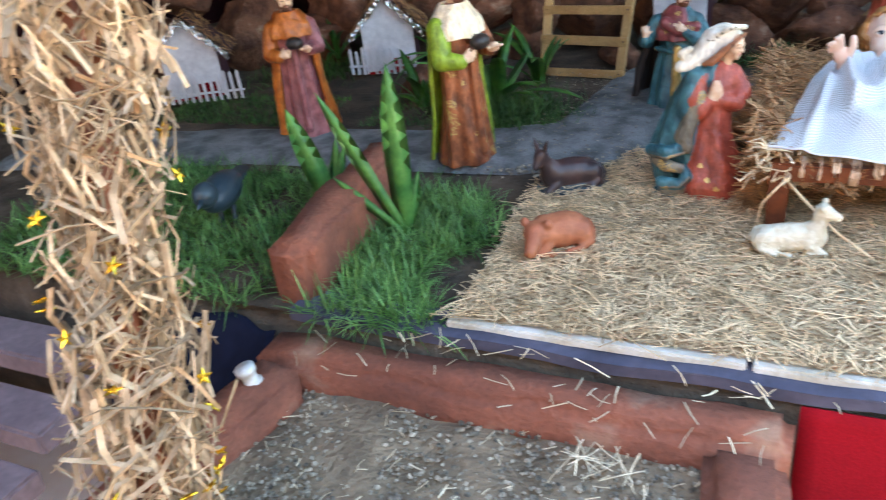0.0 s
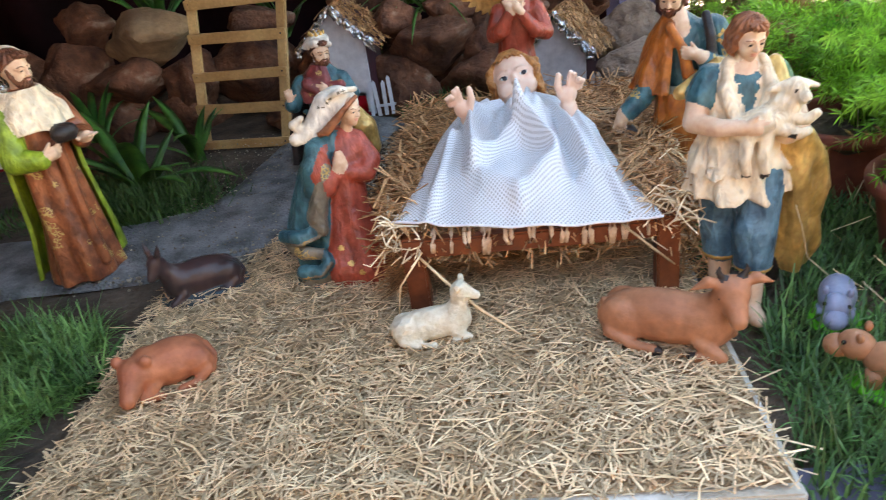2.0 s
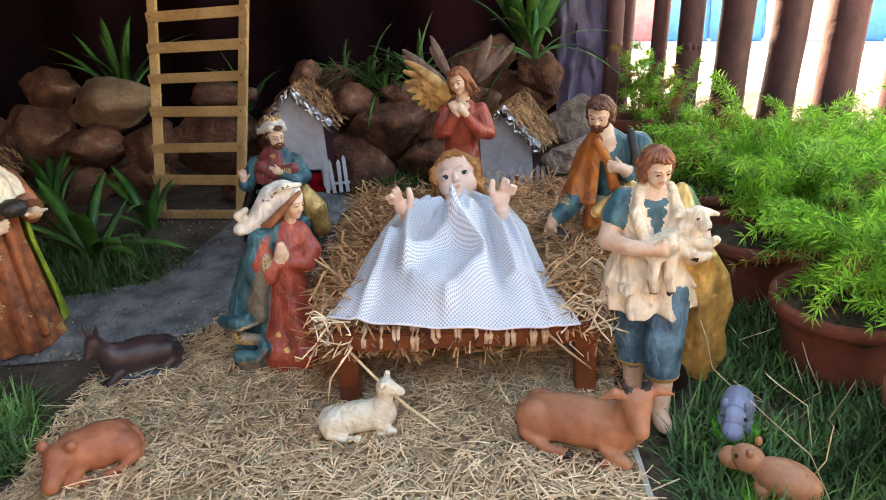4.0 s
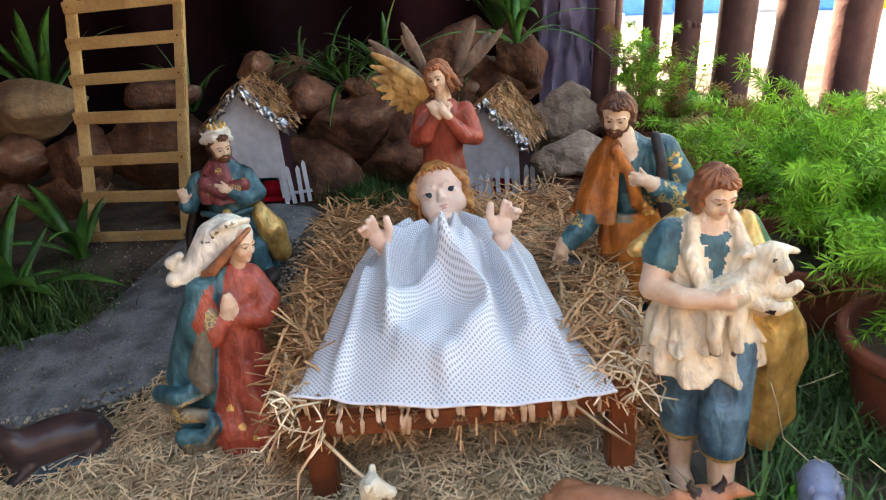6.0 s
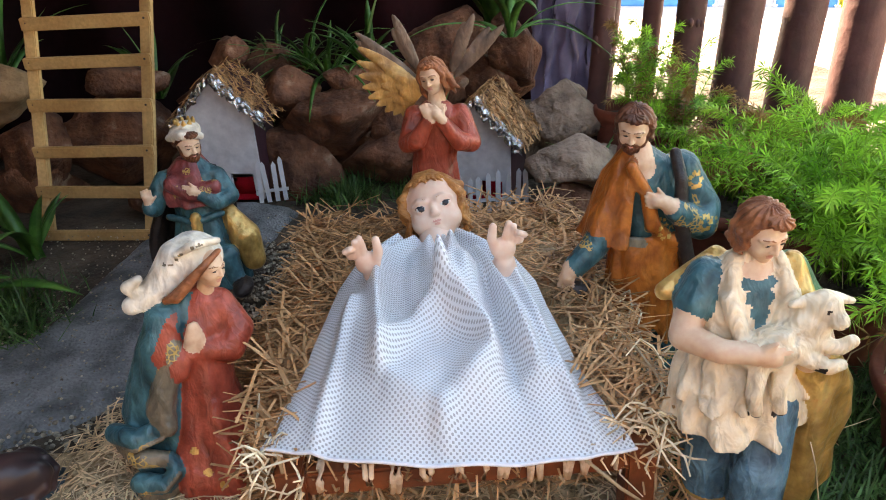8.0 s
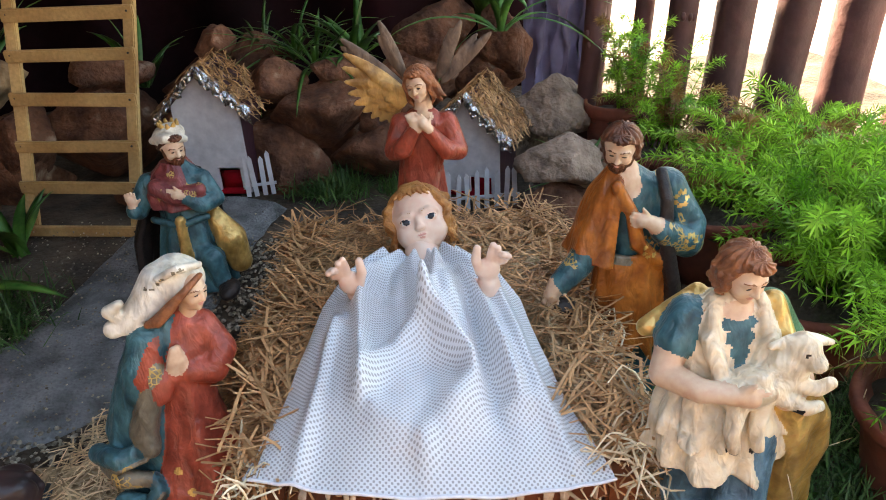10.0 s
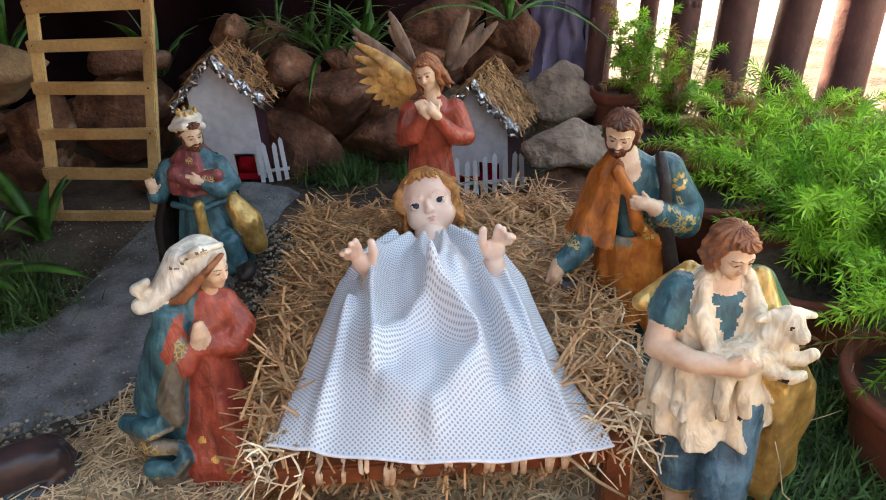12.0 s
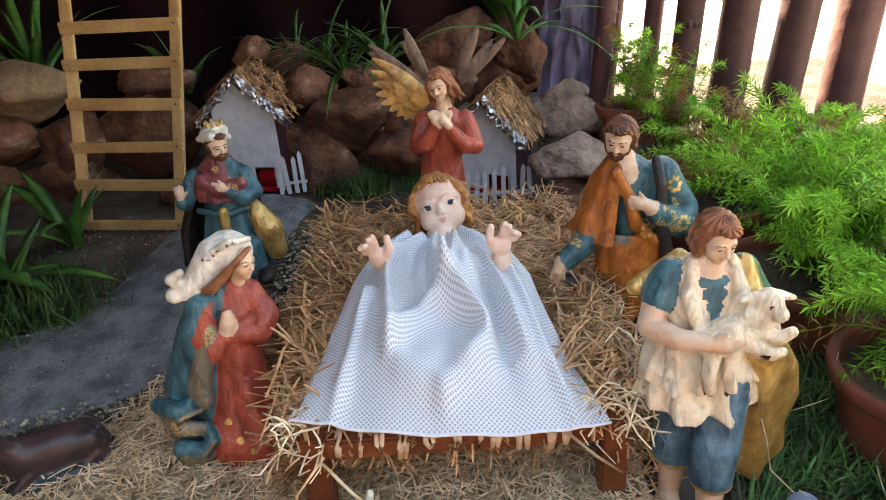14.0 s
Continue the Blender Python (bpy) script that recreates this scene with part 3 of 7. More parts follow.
for i in range(len(pl) - 1):
    for j in range(8):
        t = j / 8
        p0, p1, p2, p3 = pl[max(i - 1, 0)], pl[i], pl[i + 1], pl[min(i + 2, len(pl) - 1)]
        fine.append((0.5 * (2 * p1 + (p2 - p0) * t + (2 * p0 - 5 * p1 + 4 * p2 - p3) * t * t + (3 * p1 - p0 - 3 * p2 + p3) * t ** 3), PATHLINE[i][2] * (1 - t) + PATHLINE[i + 1][2] * t))
for i, (p, w) in enumerate(fine):
    d = (fine[min(i + 1, len(fine) - 1)][0] - fine[max(i - 1, 0)][0]).normalized()
    s = Vector((-d.y, d.x))
    row = []
    for k in range(13):
        q = -1 + k / 6
        ww = w * (1 + 0.14 * noise.noise((i * 0.3, q * 3, 2)))
        c = p + s * q * ww
        row.append((c.x, c.y, 0.012 - 0.022 * abs(q) ** 6 + bumps(c.x, c.y, 0.004, 14)))
    rows.append(row)
g.add([p for r in rows for p in r], [(j * 13 + i, (j + 1) * 13 + i, (j + 1) * 13 + i + 1, j * 13 + i + 1) for j in range(len(rows) - 1) for i in range(12)])
thing("path", g, PATH_M, None, "rough grey cement path winding over the soil", kind="structure")

# gravel grit on the soil by the path and in the front trough
def pebbles(g, n, fx, fy, z, r0, r1):
    for _ in range(n):
        r = R(r0, r1)
        g.ball((fx(), fy(), z + r * 0.3), (r, r * R(0.6, 1), r * 0.6), 0, (0, 0, R(0, 180)), 5)


g = Geo()
pebbles(g, 700, lambda: random.gauss(0.33, 0.05), lambda: R(0.98, 1.35), 0.0, 0.002, 0.006)
pebbles(g, 600, lambda: R(-0.25, 0.3), lambda: random.gauss(0.7, 0.035), 0.0, 0.002, 0.006)
pebbles(g, 900, lambda: random.gauss(0.0, 0.16), lambda: R(0.75, 1.5), 0.012, 0.0012, 0.0032)
thing("grit", g, GRAVEL, None, "small grey-brown gravel grit beside the path", "gravel", kind="stuff", smooth=False)

# front: blue-grey mat edge, trough of terracotta kerbs, red cloth, steps
g = sheet(90, 8, -0.30, 2.2, -0.012, 0.06, lambda x, y: 0.001 + bumps(x, 0, 0.006, 5) + (0.0 if y > -0.006 else -0.003))
n = 91
rows = [[(-0.30 + 2.5 * i / 90, -0.013 - 0.002 * math.sin(i * 0.7), 0.0 + bumps(-0.30 + 2.5 * i / 90, 0, 0.006, 5) - 0.010 * k) for i in range(n)] for k in range(3)]
g.add([p for r in rows for p in r], [(j * n + i, (j + 1) * n + i, (j + 1) * n + i + 1, j * n + i + 1) for j in range(2) for i in range(n - 1)])
thing("trim_mat", g, MATEDGE, None, "blue-grey plastic mat lapping over the front edge", kind="structure")


def kerb(a, b, w, h, z, name="kerb"):
    a, b = Vector((*a, 0)), Vector((*b, 0))
    d = b - a
    L = d.length
    bm = bmesh.new()
    bmesh.ops.create_cube(bm, size=1, matrix=Matrix.Diagonal((L, w, h, 1)))
    bmesh.ops.bevel(bm, geom=bm.edges[:], offset=0.017, segments=3, affect="EDGES")
    bmesh.ops.subdivide_edges(bm, edges=[e for e in bm.edges if e.calc_length() > 0.12], cuts=9, use_grid_fill=True)
    for v in bm.verts:
        v.co += Vector((1, 1, 1)) * 0.009 * noise.noise(v.co * 13 + Vector((a.x * 7, a.y * 5, z)))
    me = bpy.data.meshes.new(name)
    bm.to_mesh(me)
    bm.free()
    me.materials.append(TERRA)
    me.polygons.foreach_set("use_smooth", [True] * len(me.polygons))
    c = (a + b) / 2
    ob = new(name, me)
    ob.matrix_world = pose(c.x, c.y, z - h / 2, 0, 0, math.degrees(math.atan2(d.y, d.x)))
    return ob


for a, b, w in (((-0.33, -0.055), (0.53, -0.055), 0.09), ((-0.265, -0.10), (-0.32, -0.40), 0.10), ((0.475, -0.10), (0.475, -0.42), 0.10), ((-0.37, -0.43), (0.53, -0.43), 0.09)):
    tagged(kerb(a, b, w, 0.14, -0.034), "rough cement kerb painted terracotta red", "kerb", "kerbs of the trough", "structure")
tagged(kerb((-0.305, 0.02), (-0.365, 0.53), 0.092, 0.155, 0.118, "edging_block"), "rounded terracotta-painted cement edging block on the grass", "edging block")
g = sheet(40, 20, -0.29, 0.45, -0.42, -0.08, lambda x, y: -0.095 + bumps(x, y, 0.012, 9))
thing("trough_soil", g, TROUGH, None, "grey-brown gravelly soil in the front trough", kind="structure")
g = Geo()
pebbles(g, 2200, lambda: R(-0.26, 0.43), lambda: R(-0.41, -0.1), -0.094, 0.0018, 0.006)
thing("trough_gravel", g, GRAVEL, None, "coarse grey gravel scattered over the trough soil", "gravel", kind="stuff", smooth=False)

g = Geo()
rows = []
for k in range(20):
    t = k / 19
    rows.append([(0.535 + 1.7 * i / 60, -0.016 - 0.18 * t ** 1.3 + 0.012 * t * math.sin(i * 0.6 + 1.2 * t), -0.024 - 0.42 * t) for i in range(61)])
g.add([p for r in rows for p in r], [(j * 61 + i, (j + 1) * 61 + i, (j + 1) * 61 + i + 1, j * 61 + i + 1) for j in range(19) for i in range(60)])
ob = thing("red_cloth", g, REDCLOTH, None, "plain red cloth hanging from the bed's front edge", "cloth")
sol = ob.modifiers.new("thick", "SOLIDIFY")
sol.thickness = 0.003
g = Geo()
rows = []
for k in range(14):
    t = k / 13
    rows.append([(-0.75 + 0.42 * i / 20, -0.02 - 0.14 * t + 0.012 * math.sin(i * 0.9 + 3 * t), -0.03 - 0.16 * t + 0.01 * math.sin(i * 0.6 + t * 5)) for i in range(21)])
g.add([p for r in rows for p in r], [(j * 21 + i, (j + 1) * 21 + i, (j + 1) * 21 + i + 1, j * 21 + i + 1) for j in range(13) for i in range(20)])
ob = thing("navy_cloth", g, NAVY, None, "crumpled navy cloth tucked beside the kerb", "cloth")
sol = ob.modifiers.new("thick", "SOLIDIFY")
sol.thickness = 0.004
for k in range(4):
    slab("step", (-1.65, -0.12 - 0.125 * k, -0.115 - 0.06 * k), (1.9, 0.105, 0.05), STEP, "grey-pink painted stone step slab", 0.006)

# ---- straw board ----
board = thing("straw_board", None, None, None, "two white foam sheets covered with loose straw", "board")
for x0, x1 in ((0.0, 0.462), (0.47, 0.925)):
    g = Geo()
    g.box(((x0 + x1) / 2, 0.33, 0.004), (x1 - x0, 0.64, 0.016), 0, bev=0.003)
    part("foam_sheet", g, FOAM, board, smooth=False)
g = sheet(70, 60, 0.006, 0.915, 0.022, 0.645, lambda x, y: 0.0165 + bumps(x, y, 0.004, 14) - 0.03 * max(0, y - 0.7))
thing("chaff_layer", g, STRAWBED, None, "thin layer of fine straw chaff on the foam sheets", "chaff", kind="stuff")


def scatter(g, n, fp, lmin, lmax, wmin, wmax, tilt=0.18, mi=0, bend=0.25):
    for _ in range(n):
        p = fp()
        a = R(0, 2 * math.pi)
        g.strand(p, (math.cos(a), math.sin(a), R(-tilt, tilt)), R(lmin, lmax), R(wmin, wmax), bend, mi)


def on_board():
    while True:
        x, y = R(-0.01, 0.925), R(0.012, 0.78)
        if x < -0.012 + 0.02 * math.sin(9 * y) or (y > 0.6 and x < 0.1 + 0.4 * (y - 0.6)) or (y < 0.03 and random.random() < 0.6):
            continue
        if x > 0.9 and random.random() < 0.5:
            continue
        return (x, y, 0.018 + R(0, 0.009) + bumps(x, y, 0.004, 14))


g = Geo()
scatter(g, 11500, on_board, 0.010, 0.042, 0.0012, 0.0028)
scatter(g, 500, on_board, 0.05, 0.11, 0.0018, 0.0032, 0.05)
thing("loose_straw", g, STRAW, None, "golden dry straw strewn over the foam sheets", "straw", kind="stuff", smooth=False)
g = Geo()
scatter(g, 34, lambda: (R(-0.25, 0.52), R(-0.12, -0.03), -0.030), 0.01, 0.05, 0.0012, 0.0026, 0.05)
scatter(g, 22, lambda: (random.gauss(0.30, 0.03), random.gauss(-0.135, 0.012), -0.08), 0.03, 0.09, 0.0012, 0.0026, 0.1)
scatter(g, 120, lambda: (R(-0.26, 0.43), R(-0.4, -0.1), -0.088), 0.01, 0.03, 0.0012, 0.0024, 0.1)
scatter(g, 40, lambda: (R(-0.1, 1.3), R(-0.05, -0.02), 0.0), 0.02, 0.06, 0.0014, 0.003, 0.6)
thing("fallen_straw", g, PALEHAY, None, "stray straw bits fallen on kerb and trough", "straw", kind="stuff", smooth=False)

# ---- manger ----
manger = thing("manger", None, None, None, "dark-stained wooden manger filled with straw", "manger")
for x, y in ((0.484, 0.437), (0.869, 0.437), (0.484, 0.98), (0.869, 0.98)):
    g = Geo()
    g.box((x, y, 0.073), (0.034, 0.034, 0.148), 0, bev=0.003)
    part("leg", g, WOOD, manger, smooth=False)
for c, s in (((0.676, 0.432, 0.128), (0.35, 0.022, 0.03)), ((0.676, 0.985, 0.128), (0.35, 0.022, 0.03)), ((0.478, 0.71, 0.128), (0.022, 0.512, 0.03)), ((0.875, 0.71, 0.128), (0.022, 0.512, 0.03)), ((0.676, 0.71, 0.108), (0.37, 0.5, 0.008))):
    g = Geo()
    g.box(c, s, 0, bev=0.003)
    part("rail" if s[2] > 0.01 else "base_panel", g, WOOD, manger, smooth=False)
for i in range(12):
    x = 0.515 + 0.322 * i / 11 + R(-0.010, 0.010)
    g = Geo()
    w = R(0.003, 0.0048)
    h = R(0.010, 0.024)
    for k in range(random.choice((1, 2))):
        xx = x + k * 0.0075
        g.tube([(xx, 0.445, 0.15), (xx, 0.424, 0.149), (xx + R(-.002, .002), 0.416, 0.138), (xx + R(-0.004, 0.004), 0.4165, 0.138 - h)], [w * .8, w, w, w * 0.8], n=7)
    part("raffia_tie", g, RAFFIA, manger)
for x in (0.468, 0.885):
    for i in range(12):
        y = 0.5 + 0.42 * i / 11 + R(-0.01, 0.01)
        g = Geo()
        sx = -1 if x < 0.6 else 1
        g.tube([(x - sx * 0.03, y, 0.148), (x, y + 0.002, 0.151), (x + sx * 0.007, y, 0.135), (x + sx * 0.004, y, 0.108)], [0.007, 0.009, 0.008, 0.006], n=7)
        part("raffia_tie", g, RAFFIA, manger)

# straw heap in the manger and spilling beside it
def heap(x, y):
    u, v = (x - 0.67) / 0.225, (y - 0.75) / 0.32
    e = max(abs(u), abs(v))
    dip = 0.03 if abs(x - 0.665) < 0.16 and y < 0.74 else 0.0
    return 0.15 + 0.045 * max(0, 1 - e ** 4) - 0.05 * max(0, e - 0.96) / 0.1 - dip


g = sheet(30, 40, 0.462, 0.893, 0.44, 1.05, lambda x, y: heap(x, y) - 0.012 + bumps(x, y, 0.02, 18))
thing("manger_fill", g, STRAWBED, None, "packed straw filling the manger", "straw", kind="stuff")
g = Geo()


def on_heap():
    x, y = R(0.435, 0.915), R(0.425, 1.07)
    return (x, y, heap(x, y) + R(-0.012, 0.012))


def rim():
    s = random.random()
    if s < 0.36:
        x, y = R(0.43, 0.49), R(0.44, 1.06)
    elif s < 0.72:
        x, y = R(0.86, 0.925), R(0.44, 1.06)
    else:
        x, y = R(0.44, 0.91), R(0.9, 1.09)
    return (x, y, 0.15 + R(-0.03, 0.045))


scatter(g, 2600, on_heap, 0.03, 0.09, 0.0016, 0.0036, 0.35)
scatter(g, 2200, rim, 0.03, 0.1, 0.0016, 0.0038, 0.6)
scatter(g, 260, lambda: (R(0.46, 0.9), R(0.425, 0.445), R(0.1, 0.15)), 0.02, 0.07, 0.0015, 0.003, 1.2)
thing("manger_straw", g, HAY, None, "reddish-gold straw heaped in the manger", "straw", kind="stuff", smooth=False)
g = Geo()
for _ in range(170):
    x, y = random.choice(((R(0.895, 0.925), R(0.45, 0.85)), (R(0.44, 0.5), R(0.42, 0.46)), (R(0.85, 0.9), R(0.42, 0.46))))
    a, L = R(0, 6.28), R(0.02, 0.05)
    p0 = Vector((x, y, 0.15 + R(-0.03, 0.03)))
    d = Vector((math.cos(a), math.sin(a), R(-0.6, 0.5))) * L
    b = Vector((R(-1, 1), R(-1, 1), R(-1, 1))) * L * 0.7
    g.tube([p0, p0 + d * 0.5 + b * 0.7, p0 + d + b, p0 + d * 1.4 + b * 0.3], [0.0013, 0.0015, 0.0013, 0.0008], n=4)
thing("curled_hay", g, PALEHAY, None, "pale curled raffia wisps on the manger's side", "straw", kind="stuff", smooth=False)
g = Geo()


def spill():
    t = random.random()
    y = R(0.48, 1.0 - 0.25 * t)
    reach = 0.02 if y < 0.70 else 0.17
    x = 0.46 - reach * t
    return (x + R(-0.015, 0.015), y, 0.012 + (1 - t) ** 1.5 * 0.12 + R(0, 0.02))


scatter(g, 1500, spill, 0.03, 0.09, 0.0016, 0.0036, 0.5)
scatter(g, 300, lambda: (R(0.9, 0.97), R(0.42, 0.9), R(0.01, 0.1)), 0.03, 0.09, 0.0016, 0.0036, 0.7)
thing("spilled_straw", g, HAY, None, "straw spilling down beside the manger", "straw", kind="stuff", smooth=False)
g = Geo()
g.tube([(0.49, 0.415, 0.125), (0.53, 0.39, 0.09), (0.58, 0.365, 0.05), (0.64, 0.33, 0.02)], [0.0022, 0.0025, 0.0024, 0.0015], n=6)
g.tube([(0.5, 0.41, 0.13), (0.46, 0.40, 0.08), (0.45, 0.39, 0.022)], [0.0018, 0.002, 0.0014], n=6)
g.tube([(0.80, 0.415, 0.145), (0.84, 0.40, 0.11), (0.875, 0.405, 0.075)], [0.002, 0.0022, 0.0014], n=6)
thing("long_stalk", g, STRAW, None, "long straw stalks drooping from the manger rail", "straw", kind="stuff")
# ---- doll and cloth ----
LIP_M = mat("lip_paint", (0.70, 0.33, 0.27), (0.62, 0.28, 0.22), 20, 0.4, 0.0)
GREEN_S = mat("green_sleeve", (0.06, 0.19, 0.085), (0.03, 0.10, 0.04), 40, 0.45, 0.5)
EYE_W = mat("eye_white", (0.75, 0.74, 0.72), None, 20, 0.3, 0.0)
IRIS = mat("iris_paint", (0.02, 0.022, 0.032), None, 20, 0.2, 0.0)
S = Sculpt(0.0012, 0.16)
S.at = Matrix.Translation((0.668, 0.872, 0.252)) @ Euler((radians(-30), radians(-12), radians(3))).to_matrix().to_4x4() @ Matrix.Scale(0.0485, 4)
S.ball((0, 0.10, 0.16), (0.93, 0.96, 1.02), 0)
S.ball((0, -0.18, -0.22), (0.84, 0.76, 0.80), 0)
S.ball((0, -0.36, -0.66), (0.50, 0.44, 0.36), 0)
S.ball((0, -0.70, -0.82), (0.17, 0.14, 0.13), 0)
for s in (-1, 1):
    S.ball((s * 0.44, -0.52, -0.42), (0.34, 0.32, 0.34), 0)
    S.ball((s * 0.39, -0.98, 0.02), (0.21, 0.15, 0.11), 0, mode="cut")
    S.ball((s * 0.39, -0.78, 0.01), (0.20, 0.13, 0.14), 0, k=0.05)
    S.tube([(s * 0.20, -0.86, 0.22), (s * 0.42, -0.80, 0.26), (s * 0.62, -0.66, 0.18)], [0.06, 0.07, 0.05], 0, k=0.14)
    S.ball((s * 0.08, -0.97, -0.24), (0.075, 0.08, 0.06), 0, k=0.06)
S.tube([(0, -0.88, 0.06), (0, -1.0, -0.20)], [0.06, 0.095], 0, k=0.12)
S.ball((0, -0.855, -0.46), (0.17, 0.075, 0.042), 3, k=0.04)
S.ball((0, -0.81, -0.54), (0.12, 0.085, 0.048), 3, k=0.04)
for s in (-1, 1):
    S.ball((s * 0.39, -0.88, 0.01), (0.150, 0.2, 0.072), 4, mode="paint")
    S.ball((s * 0.39 + 0.02, -0.90, 0.018), (0.105, 0.2, 0.09), 2, mode="paint")
    S.tube([(s * 0.23, -0.95, 0.045), (s * 0.38, -0.92, 0.105), (s * 0.55, -0.8, 0.05)], [0.02, 0.034, 0.03], 2, mode="paint")
    S.tube([(s * 0.20, -0.92, 0.27), (s * 0.42, -0.86, 0.37), (s * 0.64, -0.70, 0.29)], [0.016, 0.026, 0.014], 1, mode="paint")
S.ball((0, 0.24, 0.22), (1.02, 1.00, 1.04), 1, k=0.03, groove=0.05, gf=13, cut=lambda x, y, z: -y - 0.46 - 1.0 * (z - 0.22))
random.seed(5)
for i in range(30):
    s = -1 if i % 2 else 1
    y, ln = -0.42 + 0.05 * i, R(0.5, 0.95)
    w = R(0, 6.28)
    pts = [(s * 0.60, y * 0.6, 0.80)] + [(s * (0.90 + 0.13 * math.sin(w + 2.4 * q)), y + 0.10 * math.cos(w + 2.4 * q), 0.55 - (0.55 + ln) * q / 4) for q in range(5)]
    S.tube(pts, [0.11, 0.13, 0.125, 0.115, 0.10, 0.04], 1, k=0.03)
for i in range(11):
    x = -0.50 + 0.10 * i
    S.tube([(x * 0.5, -0.2, 1.16), (x * 0.85, -0.52, 1.00 - 0.25 * x * x), (x * 1.12 + 0.03 * math.sin(i * 2.1), -0.72 + 0.1 * abs(x), 0.86 - 0.3 * x * x + 0.05 * math.cos(i * 1.9))], [0.12, 0.095, 0.03], 1, k=0.03)
# body, legs and arms below
BD = Sculpt(0.0016, 0.006)
BD.tube([(0.668, 0.84, 0.225), (0.668, 0.80, 0.205)], [0.026, 0.028], 0)
BD.ball((0.668, 0.715, 0.178), (0.070, 0.10, 0.040), 0)
BD.tube([(0.640, 0.66, 0.165), (0.630, 0.50, 0.155)], [0.034, 0.026], 0)
BD.tube([(0.700, 0.66, 0.165), (0.708, 0.50, 0.155)], [0.034, 0.026], 0)
BD.tube([(0.62, 0.75, 0.195), (0.590, 0.71, 0.212), (0.577, 0.684, 0.246)], [0.016, 0.018, 0.0135], 0)
BD.tube([(0.725, 0.75, 0.205), (0.754, 0.69, 0.212), (0.753, 0.680, 0.250)], [0.028, 0.025, 0.015], 0)


def hand(c, s):
    """A chubby hand held up in blessing: thumb and first fingers raised, the rest curled. s: the thumb's side."""
    c = Vector(c)
    BD.ball(c, (0.0165, 0.0115, 0.0165), 0, k=0.004)
    BD.tube([c + Vector((s * 0.010, -0.003, 0.0)), c + Vector((s * 0.016, -0.006, 0.018)), c + Vector((s * 0.014, -0.008, 0.036))], [0.0075, 0.0066, 0.0052], 0, k=0.003)
    for q, (ln, cu) in enumerate(((0.034, 0.004), (0.030, 0.008), (0.022, 0.016), (0.018, 0.016))):
        x = -s * (0.003 + 0.0062 * q)
        b = c + Vector((x, 0.001 * q, 0.010))
        BD.tube([b, b + Vector((-s * 0.002, -0.003, ln * 0.5)), b + Vector((-s * 0.004, -0.003 - cu, ln * 0.85))], [0.0058, 0.0054, 0.0044], 0, k=0.0012)


hand((0.572, 0.676, 0.266), 1)
hand((0.752, 0.676, 0.272), -1)
DOLL = [DOLLSKIN, DOLLHAIR, IRIS, LIP_M, EYE_W]
thing("baby_doll", melted((S, DOLL), (BD, DOLL)), DOLL, None, "ginger-haired vinyl baby doll lying in the straw", "doll")

NX, NY = 90, 80


def crease(s, t, a, b, wd):
    # how near (s, t) lies to the line from a to b, as a soft ridge
    dx, dy = b[0] - a[0], b[1] - a[1]
    q = max(0, min(1, ((s - a[0]) * dx + (t - a[1]) * dy) / (dx * dx + dy * dy)))
    d = math.hypot(s - a[0] - q * dx, t - a[1] - q * dy)
    return math.exp(-(d / wd) ** 2)


